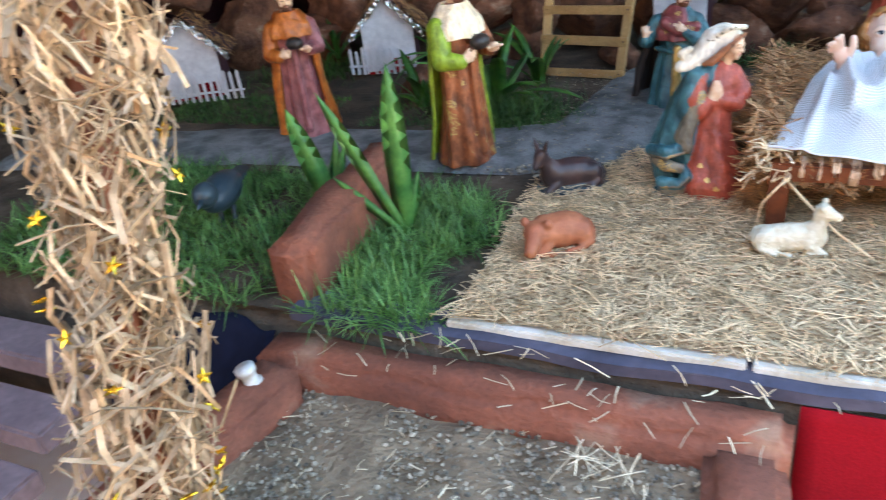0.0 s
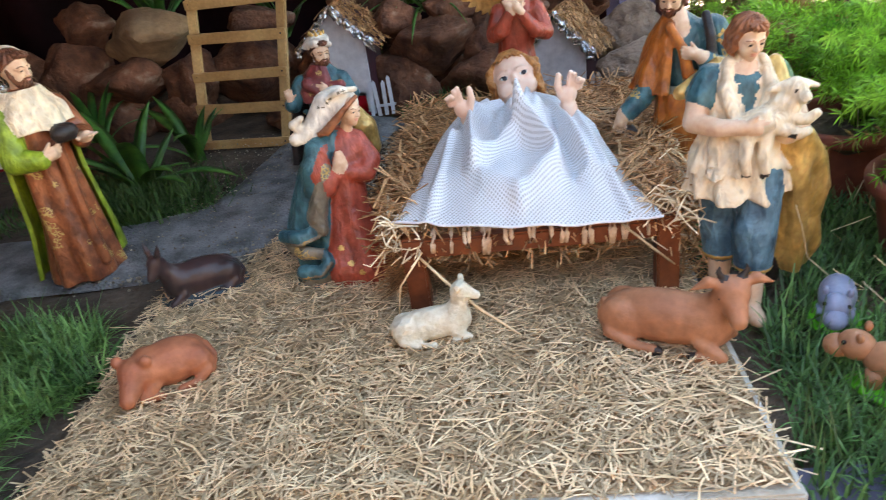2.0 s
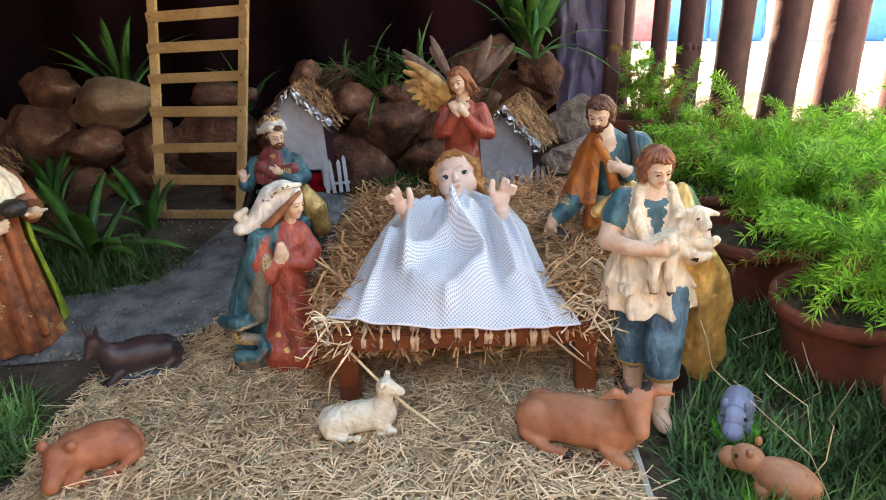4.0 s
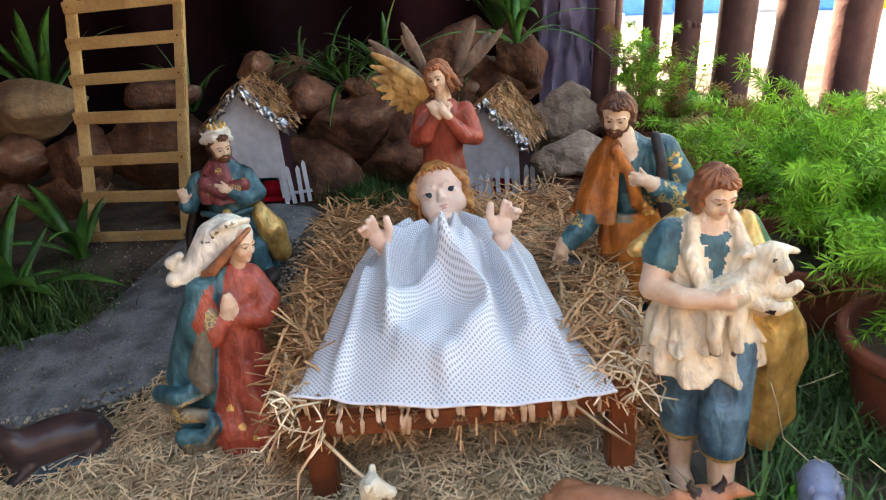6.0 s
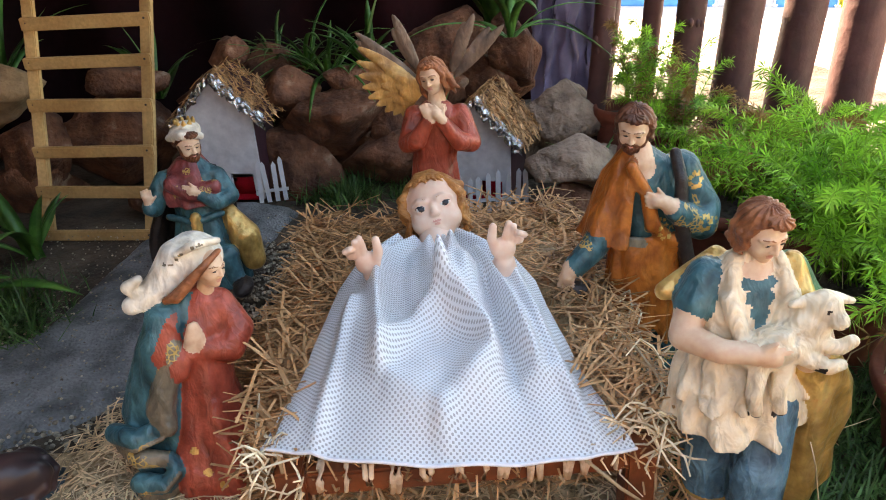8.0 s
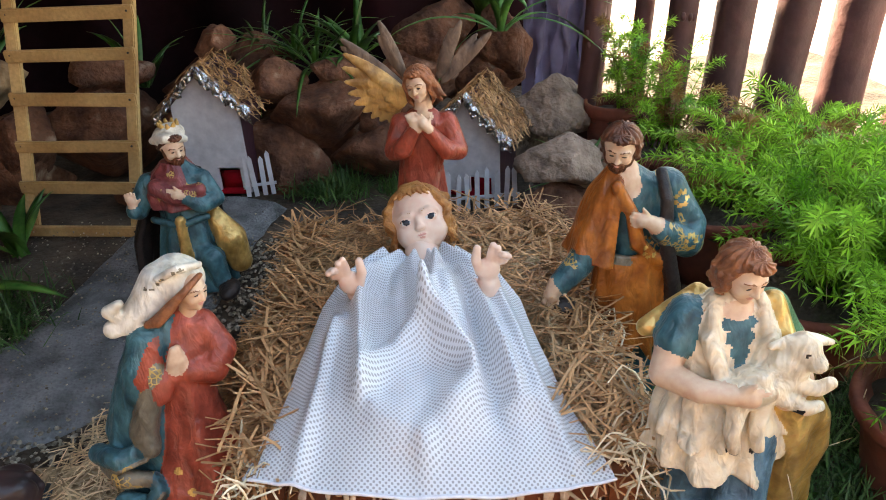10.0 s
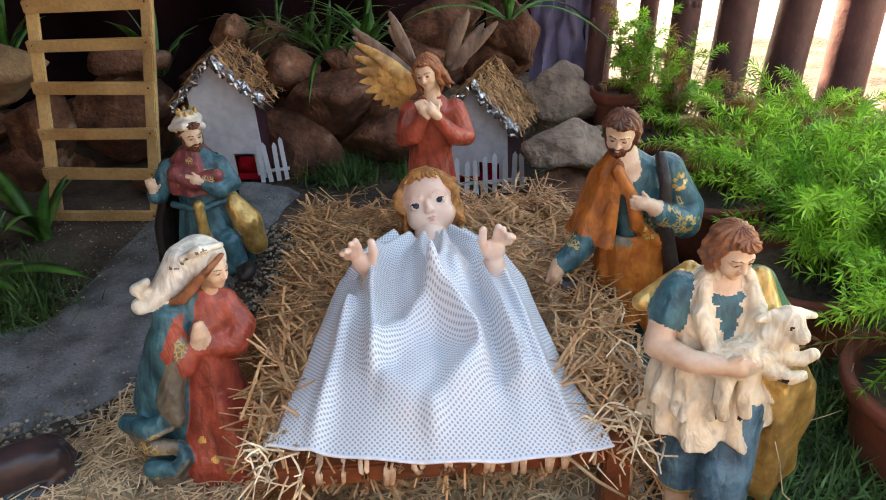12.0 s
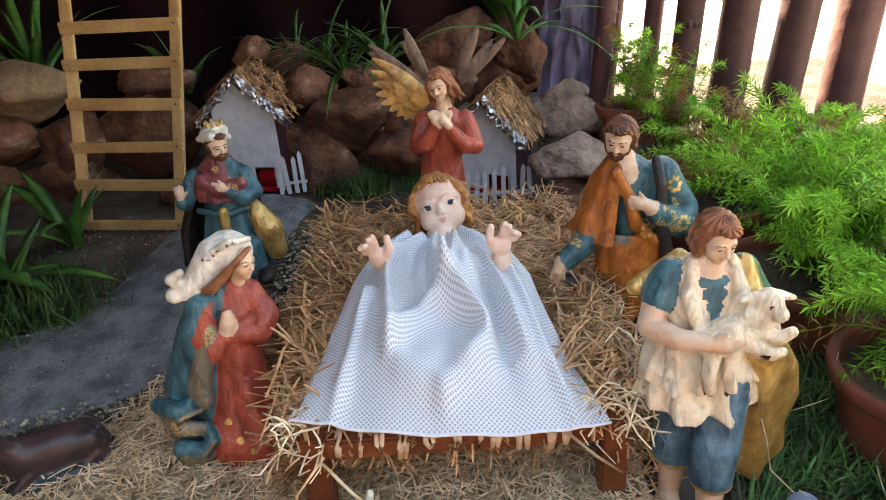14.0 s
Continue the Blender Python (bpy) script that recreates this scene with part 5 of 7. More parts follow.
# the lamb
S.ball((0.006, -0.052, 0.284), (0.040, 0.021, 0.022), CRM, (0, -20, 0), rough=0.25, seed=2, k=0.004)
S.ball((0.034, -0.050, 0.304), (0.020, 0.018, 0.024), CRM, (0, 30, 0), rough=0.2, k=0.004)
S.ball((0.044, -0.052, 0.326), (0.0155, 0.0165, 0.0155), CRM, k=0.004)
S.ball((0.050, -0.066, 0.318), (0.0095, 0.0125, 0.0095), CRM, k=0.004)
for sx in (-1, 1):
    S.tube([(0.044 + sx * 0.012, -0.046, 0.330), (0.044 + sx * 0.030, -0.046, 0.325)], [0.0065, 0.0035], CRM, k=0.003)
S.ball((0.046 - 0.007, -0.068, 0.328), (0.0022, 0.006, 0.0022), DRK, mode="paint")
S.ball((0.054, -0.074, 0.314), (0.0032, 0.008, 0.0022), DRK, mode="paint")
S.tube([(0.034, -0.058, 0.288), (0.056, -0.068, 0.288), (0.066, -0.070, 0.296)], [0.009, 0.0075, 0.0065], CRM, k=0.003)
S.tube([(0.026, -0.066, 0.278), (0.044, -0.076, 0.272), (0.054, -0.078, 0.276)], [0.009, 0.0075, 0.006], CRM, k=0.003)
for x in (-0.014, 0.010):
    S.tube([(x, -0.060, 0.268), (x - 0.006, -0.068, 0.240), (x - 0.002, -0.070, 0.222)], [0.010, 0.008, 0.007], CRM, k=0.003)
    S.ball((x - 0.002, -0.074, 0.214), (0.0065, 0.02, 0.006), DRK, mode="paint")
S.ball((0.036, -0.082, 0.270), (0.005, 0.012, 0.005), DRK, mode="paint")
# golden cloth hanging from the arm
S.drape([(0.074, 0.000, 0.035, 0.022, 0.022), (0.076, -0.004, 0.07, 0.032, 0.026), (0.078, -0.006, 0.12, 0.026, 0.024), (0.078, -0.008, 0.17, 0.036, 0.030), (0.070, -0.014, 0.22, 0.032, 0.030), (0.058, -0.022, 0.262, 0.020, 0.022)], 150, 400, GLD, GRN, fold=0.14, k=4, ph=0.6, th=0.0035, twist=4)
S.loft([(-0.010, -0.004, 0, 0.052, 0.050), (-0.010, -0.004, 0.008, 0.050, 0.048)], DRK)
S.ball((0.046, 0.004, 0.050), (0.024, 0.024, 0.055), DRK)
figure("shepherd_statuette", S, visage((-0.006, -0.012, 0.388), 0.0250, (0.22, -1, -0.40), 0, AUB, None, wavy(-1, 4, -0.25, 0.75, 0.92) + wavy(1, 4, -0.05, 0.6, 0.9)), (0.975, 0.440, 0.004), "painted resin shepherd figure holding a white lamb")

# king on one knee, hand on his heart
S = Sculpt(0.002)
S.loft([(0.000, -0.004, 0, 0.074, 0.058), (0.000, -0.002, 0.04, 0.068, 0.056), (0.000, 0.0, 0.10, 0.054, 0.047), (0.002, 0.004, 0.15, 0.046, 0.040), (0.002, 0.006, 0.20, 0.050, 0.036), (0.002, 0.008, 0.235, 0.046, 0.030), (0.003, 0.008, 0.262, 0.016, 0.016)], TEAL, fold=0.07, k=6, twist=2)
S.drape([(-0.014, 0.010, 0.02, 0.098, 0.062), (-0.012, 0.010, 0.10, 0.086, 0.056), (-0.004, 0.008, 0.18, 0.068, 0.046), (0.0, 0.008, 0.24, 0.044, 0.032)], 30, 205, DRK, DRK, fold=0.07, k=6, th=0.004)
S.drape([(0.000, 0.004, 0.178, 0.057, 0.045), (0.000, 0.004, 0.205, 0.054, 0.042), (0.002, 0.006, 0.24, 0.043, 0.033), (0.003, 0.008, 0.264, 0.022, 0.020)], 60, 300, PLM, PLM, fold=0.07, k=7, th=0.005)
S.tube([(-0.030, -0.034, 0.225), (0.004, -0.040, 0.205), (0.046, -0.030, 0.214)], [0.016, 0.015, 0.014], PLM)
S.tube([(0.046, 0.006, 0.224), (0.066, -0.006, 0.186), (0.048, -0.036, 0.184), (0.026, -0.042, 0.202)], [0.017, 0.018, 0.016, 0.012], TEAL)
fingers(S, (0.012, -0.046, 0.212), (-1, -0.1, 0.3), (0, -0.1, 1), 0.0098)
S.tube([(-0.054, 0.0, 0.222), (-0.082, -0.016, 0.176), (-0.080, -0.034, 0.180)], [0.020, 0.020, 0.015], TEAL)
fingers(S, (-0.080, -0.038, 0.200), (0, 0, 1), (1, 0, 0), 0.0098)
S.tube([(0.004, -0.046, 0.16), (0.004, -0.052, 0.10), (0.006, -0.060, 0.02)], [0.010, 0.011, 0.012], GLD, k=0.003)
S.tube([(-0.050, -0.030, 0.158), (0.0, -0.048, 0.150), (0.050, -0.030, 0.158)], 0.007, BRO, k=0.003)
S.tube([(0.056, 0.0, 0.15), (0.082, -0.010, 0.10), (0.092, -0.014, 0.05)], [0.016, 0.030, 0.024], GLD)
S.tube([(0.024, -0.026, 0.08), (0.050, -0.046, 0.075), (0.060, -0.048, 0.02)], [0.025, 0.022, 0.017], TEAL)
S.ball((0.074, -0.066, 0.014), (0.020, 0.036, 0.016), DRK)
S.ball((0.001, 0.008, 0.312), (0.031, 0.031, 0.018), WHT, (14, -8, 0), k=0.002, rough=0.08)
S.tube([(-0.026, -0.004, 0.306), (0.003, -0.022, 0.314), (0.032, -0.002, 0.306)], [0.007, 0.008, 0.007], WHT, k=0.003)
for q in range(9):
    a = 2 * math.pi * q / 9
    S.tube([(0.003 + 0.016 * math.cos(a), 0.014 + 0.016 * math.sin(a), 0.330), (0.003 + 0.018 * math.cos(a), 0.014 + 0.018 * math.sin(a), 0.335)], [0.0045, 0.003], GLD, k=0.001)
figure("king_statuette", S, visage((0.006, -0.002, 0.290), 0.0265, (0.75, -1, -0.25), 0, BRN, BRN), (0.212, 1.165, 0.008), "painted resin bearded king, teal robe, white turban")


def king(pos, yaw, h, robe, mantle, shawl, label, sweep=(-30, 210)):
    """A standing robed figure bearing a casket."""
    S = Sculpt(0.0024)
    k = h / 0.42
    Z = lambda rows: [tuple(v * k for v in r) for r in rows]
    S.loft(Z([(0, 0, 0, 0.066, 0.056), (0, 0, 0.02, 0.064, 0.054), (0, 0, 0.1, 0.052, 0.045), (0, 0, 0.2, 0.044, 0.038), (0, 0, 0.28, 0.050, 0.036), (0, 0, 0.32, 0.038, 0.026), (0, 0, 0.345, 0.016, 0.016)]), robe, fold=0.08, k=6, twist=1.5)
    S.drape(Z([(0.0, 0.004, 0.01, 0.080, 0.064), (0, 0.004, 0.1, 0.070, 0.056), (0, 0.004, 0.2, 0.062, 0.050), (0, 0.002, 0.29, 0.058, 0.042), (0, 0, 0.34, 0.03, 0.025)]), sweep[0], sweep[1], mantle, mantle, fold=0.08, k=6, ph=0.5, th=0.004)
    S.drape(Z([(0, -0.002, 0.278, 0.059, 0.048), (0, -0.002, 0.29, 0.057, 0.046), (0, 0, 0.31, 0.054, 0.042), (0, 0, 0.345, 0.028, 0.025)]), 0, 360, shawl, shawl, fold=0.06, k=7, ph=0.2, th=0.004)
    S.tube(Z([(0, -0.056, 0.03), (0, -0.047, 0.1), (0, -0.043, 0.2), (0, -0.043, 0.25)]), [0.010 * k] * 4, robe, k=0.003)
    S.tube(Z([(-0.05, 0, 0.30), (-0.064, -0.02, 0.24), (-0.042, -0.05, 0.235)]), [0.022 * k, 0.022 * k, 0.016 * k], mantle)
    S.tube(Z([(0.05, 0, 0.30), (0.064, -0.02, 0.245), (0.040, -0.056, 0.245)]), [0.022 * k, 0.022 * k, 0.016 * k], robe)
    fingers(S, Vector((-0.03, -0.058, 0.24)) * k, (1, -0.3, 0.2), (0, -0.2, 1), 0.011 * k)
    fingers(S, Vector((0.036, -0.070, 0.25)) * k, (0.2, -1, 0.2), (-1, 0, 0), 0.011 * k)
    S.ball(Vector((0.006, -0.066, 0.268)) * k, (0.024 * k, 0.018 * k, 0.016 * k), DRK)
    S.ball(Vector((0.0, 0.006, 0.398)) * k, (0.028 * k, 0.029 * k, 0.014 * k), shawl, (14, 0, 0), k=0.002, rough=0.08)
    ob = figure("king_statuette", S, visage((0, -0.010 * k, 0.375 * k), 0.0265 * k, (0.2, -1, -0.2), 0, BRN, BRN, voxel=0.0011), (*pos, 0, 0, yaw), label)
    return ob


king((-0.232, 0.705, 0.008), 66, 0.465, RST, LIM, CRM, "painted resin king, rust robe, lime green cloak", (-20, 150))
king((-0.790, 0.840, 0.008), 34, 0.43, MAU, ORA, ORA, "painted resin king, mauve robe, orange cloak")

# angel with feathered wings behind the manger
S = Sculpt(0.0022)
S.loft([(0, 0, 0, 0.062, 0.056), (0, 0, 0.12, 0.050, 0.046), (-0.004, 0, 0.22, 0.044, 0.040), (-0.004, 0, 0.275, 0.037, 0.032), (0.002, 0, 0.32, 0.041, 0.031), (0.004, 0, 0.352, 0.040, 0.027), (0.004, 0, 0.374, 0.020, 0.018)], RED, fold=0.06, k=6, twist=2)
S.tube([(0.004, -0.004, 0.365), (0.004, -0.006, 0.392)], [0.014, 0.012], SKN)
S.ball((0.004, -0.022, 0.366), (0.018, 0.02, 0.010), SKN, mode="paint")
S.tube([(-0.034, 0.0, 0.350), (-0.046, -0.018, 0.308), (-0.030, -0.038, 0.318), (-0.010, -0.044, 0.352)], [0.018, 0.018, 0.016, 0.011], RED)
S.tube([(0.044, 0.0, 0.350), (0.060, -0.014, 0.304), (0.042, -0.036, 0.312), (0.014, -0.044, 0.350)], [0.018, 0.018, 0.016, 0.011], RED)
fingers(S, (-0.008, -0.047, 0.364), (-0.35, 0, 1), (1, 0, 0.2), 0.0095)
fingers(S, (0.008, -0.050, 0.362), (-0.7, 0, 0.8), (0.8, 0, 0.6), 0.0095)
# wings: long leading quills, then shorter gilt feathers in overlapping rows
for root, a0, a1, n, L0, L1, mi in (((-0.022, 0.034, 0.400), 140, 150, 3, 0.135, 0.120, WGD), ((-0.024, 0.028, 0.398), 146, 240, 9, 0.118, 0.066, WNG), ((-0.022, 0.023, 0.396), 150, 236, 7, 0.080, 0.046, WNG), ((-0.020, 0.018, 0.394), 155, 230, 5, 0.052, 0.032, WNG), ((-0.020, 0.036, 0.412), 112, 120, 2, 0.108, 0.088, WGD), ((0.034, 0.040, 0.400), 44, 52, 2, 0.124, 0.105, WGD), ((0.030, 0.040, 0.408), 66, 72, 2, 0.108, 0.090, WGD)):
    for q in range(n):
        a, L = radians(a0 + (a1 - a0) * q / max(1, n - 1)), L0 + (L1 - L0) * q / max(1, n - 1)
        S.ball(Vector(root) + Vector((math.cos(a) * L * 0.52, 0.004 * q / n + 0.0012 * (q % 2), math.sin(a) * L * 0.52)), (L * 0.5, 0.0036, 0.0098), mi, (0, -math.degrees(a), 0), k=0.0012)
locks = [([(0.55, -0.2, 0.7), (0.95, 0.0, 0.2), (1.15, 0.1, -0.3), (1.35, 0.0, -0.8), (1.7, 0.0, -1.05)], [0.2, 0.28, 0.28, 0.22, 0.06]), ([(0.6, 0.1, 0.5), (1.0, 0.2, -0.2), (1.1, 0.1, -0.9), (1.35, 0.0, -1.4)], [0.25, 0.28, 0.26, 0.06])] + wavy(-1, 4, -0.3, 1.5, 0.88) + wavy(1, 4, -0.3, 1.4, 0.9)
figure("angel_statuette", S, visage((0.000, -0.012, 0.418), 0.0245, (-0.30, -1, -0.22), -10, AUB, None, locks), (0.682, 1.03, 0.010, 0, 0, -4), "painted resin angel, red dress, golden feathered wings")


# ---- animal figures ----
def beast(name, m, mats, label, L, bw, bh, headc, headr, muzzle, ears, horns=False, base=False, eye=True):
    """A lying animal along +x: barrel, haunch, folded legs, neck, head."""
    g = Sculpt(0.0021, 0.006)
    g.ball((0, 0, bh), (L * 0.5, bw, bh), 0, (0, -3, 0), 22, 0.06)
    g.ball((-L * 0.3, -bw * 0.55, bh * 0.85), (L * 0.2, bw * 0.55, bh * 0.75), 0, (0, 20, 0), 16, 0.08)
    g.ball((-L * 0.3, bw * 0.55, bh * 0.85), (L * 0.2, bw * 0.55, bh * 0.75), 0, (0, 20, 0), 16, 0.08)
    g.ball((L * 0.3, 0, bh * 1.05), (L * 0.22, bw * 0.95, bh * 0.95), 0, n=16)
    for sy in (-1, 1):
        g.tube([(-L * 0.38, sy * bw * 0.95, bh * 0.5), (-L * 0.2, sy * bw * 1.1, bh * 0.2), (-L * 0.02, sy * bw * 1.15, bh * 0.18)], [bh * 0.24, bh * 0.2, bh * 0.16], 0, 10)
        g.ball((0.0, sy * bw * 1.15, bh * 0.16), (bh * 0.24, bh * 0.17, bh * 0.16), 1, n=8)
        g.tube([(L * 0.3, sy * bw * 0.8, bh * 0.6), (L * 0.46, sy * bw * 0.95, bh * 0.25), (L * 0.3, sy * bw * 1.05, bh * 0.16)], [bh * 0.26, bh * 0.22, bh * 0.16], 0, 10)
        g.ball((L * 0.26, sy * bw * 1.05, bh * 0.15), (bh * 0.22, bh * 0.17, bh * 0.15), 1, n=8)
    h = Vector(headc)
    g.tube([(L * 0.3, 0, bh * 1.2), (Vector((L * 0.36, 0, bh * 1.4)) + h) / 2, h], [bh * 0.72, bh * 0.5, headr * 0.8], 0, 14)
    mz = Vector(muzzle).normalized()
    g.ball(h, (headr, headr * 0.9, headr * 0.95), 0, n=16)
    g.tube([h, h + mz * headr * 1.0, h + mz * headr * 1.75], [headr * 0.8, headr * 0.66, headr * 0.5], 0, 14)
    sd = mz.cross(Vector((0, 0, 1))).normalized()
    for sy in (-1, 1):
        g.tube([h + sd * sy * headr * 0.6 + Vector((0, 0, headr * 0.5)), h + sd * sy * headr * ears[0] + Vector((0, 0, headr * ears[1])), h + sd * sy * headr * ears[2] + Vector((0, 0, headr * ears[3]))], [headr * 0.22, headr * 0.36, headr * 0.06], 0, 8, 0.45)
        if horns:
            g.tube([h + sd * sy * headr * 0.4 + Vector((0, 0, headr * 0.8)), h + sd * sy * headr * 0.8 + Vector((0, 0, headr * 1.3)), h + sd * sy * headr * 0.7 + Vector((0, 0, headr * 1.75))], [headr * 0.2, headr * 0.16, headr * 0.05], 1, 8)
        if eye:
            g.ball(h + sd * sy * headr * 0.68 + mz * headr * 0.55 + Vector((0, 0, headr * 0.3)), headr * 0.13, 1, n=8)
    g.tube([(-L * 0.48, 0, bh * 1.2), (-L * 0.54, bw * 0.3, bh * 0.7), (-L * 0.45, bw * 0.9, bh * 0.3)], [bh * 0.14, bh * 0.12, bh * 0.08], 0, 8)
    if base:
        g.ball((0, 0, 0.004), (L * 0.62, bw * 1.5, 0.013), 2, n=24)
    return thing(name, g, mats, m, label, "animal figurine", "animals of the crib scene")


beast("bull_figurine", pose(0.838, 0.300, 0.016, 0, 0, -27), [BROWNCLAY, P_DARK], "brown clay lying bull figurine with short horns", 0.180, 0.034, 0.040, (0.086, -0.006, 0.098), 0.023, (0.42, -0.75, -0.75), (1.3, 0.75, 2.3, 0.35), True)
beast("lamb_figurine", pose(0.506, 0.348, 0.016, 0, 0, 8) @ Matrix.Scale(1.12, 4), [LAMBW, LAMBW], "cream ceramic lying lamb figurine on the straw", 0.106, 0.021, 0.0235, (0.044, -0.002, 0.068), 0.0125, (0.9, -0.25, -0.3), (1.2, 1.0, 1.7, 0.7), eye=False)
beast("piglet_figurine", pose(0.122, 0.292, 0.016, 0, 0, 214), [REDCLAY, REDCLAY], "reddish-brown clay lying animal figurine", 0.112, 0.035, 0.034, (0.052, 0.012, 0.044), 0.024, (0.55, 0.75, -0.6), (0.9, 0.8, 1.0, 1.15), eye=False)
beast("donkey_figurine", pose(0.072, 0.560, 0.014, 0, 0, 212), [DONKEYM, P_DARK, DONKEYB], "glossy dark brown lying donkey figurine on a base", 0.135, 0.031, 0.034, (0.068, 0.010, 0.086), 0.0155, (0.75, 0.5, -0.9), (0.8, 1.5, 1.3, 2.7), base=True, eye=False)


def toy(name, pos, yaw, m1, label, s=1.0):
    g = Geo()
    g.ball((0, 0, 0.006), (0.052 * s, 0.036 * s, 0.010), 1, n=22, rough=0.1)
    g.ball((0, 0, 0.042 * s), (0.042 * s, 0.025 * s, 0.026 * s), 0, n=20)
    for x in (-0.024, 0.022):
        for y in (-0.014, 0.014):
            g.tube([(x * s, y * s, 0.035 * s), (x * s, y * s, 0.008)], [0.011 * s, 0.009 * s], 0, 10)
    g.ball((0.048 * s, 0, 0.052 * s), (0.022 * s, 0.018 * s, 0.019 * s), 0, n=16)
    g.ball((0.068 * s, 0, 0.044 * s), (0.017 * s, 0.016 * s, 0.014 * s), 0, n=14)
    for sy in (-1, 1):
        g.ball((0.042 * s, sy * 0.015 * s, 0.072 * s), (0.005 * s, 0.005 * s, 0.007 * s), 0, n=8)
        g.ball((0.058 * s, sy * 0.0145 * s, 0.060 * s), 0.003 * s, 2, n=8)
    return thing(name, g, [m1, GREENP, EYE_M], pose(*pos, 0, 0, yaw), label, "toy animal", "plastic toy animals")


toy("toy_hippo", (1.082, 0.338, 0.0), 246, HIPPO, "grey-blue plastic toy animal on a lime green base")
toy("toy_calf", (1.088, 0.172, 0.0), 140, TAN, "tan plastic toy animal on a lime green base", 1.05)
# ---- ladder ----
ladder = thing("ladder", None, None, None, "small pine ladder of nailed slats leaning on the rocks", "ladder")
L0, L1, R0, R1 = Vector((-0.258, 1.475, 0.0)), Vector((-0.245, 1.74, 0.68)), Vector((0.003, 1.425, 0.0)), Vector((0.06, 1.69, 0.68))
def plank(a, b, w, th):
    g = Geo()
    a, b = Vector(a), Vector(b)
    d = b - a
    g.box((0, 0, 0), (d.length, th, w), 0, bev=0.0025)
    q = d.to_track_quat("X", "Z")
    m = Matrix.Translation((a + b) / 2) @ q.to_matrix().to_4x4()
    g.v = [tuple(m @ Vector(p)) for p in g.v]
    return g


for a, b in ((L0, L1), (R0, R1)):
    g = Geo()
    d = b - a
    q = d.to_track_quat("Z", "Y")
    g.box((0, 0, 0), (0.028, 0.016, d.length), 0, bev=0.0025)
    m = Matrix.Translation((a + b) / 2) @ q.to_matrix().to_4x4()
    g.v = [tuple(m @ Vector(p)) for p in g.v]
    part("rail", g, PINE, ladder, smooth=False)
for i, t in enumerate((0.012, 0.155, 0.292, 0.434, 0.568, 0.70, 0.83, 0.96)):
    a, b = L0.lerp(L1, t) + Vector((-0.014, -0.014, R(-0.004, 0.004))), R0.lerp(R1, t + R(-0.006, 0.006)) + Vector((0.014, -0.014, 0))
    rung = part("rung", plank(a, b, 0.029 + R(-0.003, 0.003), 0.012), PINE, ladder, smooth=False)
    for e, s in ((a, 0.014), (b, -0.014)):
        g = Geo()
        g.ball(e + Vector((s, -0.0065, 0.003)), 0.0028, n=7)
        part("nail", g, NAIL, rung)


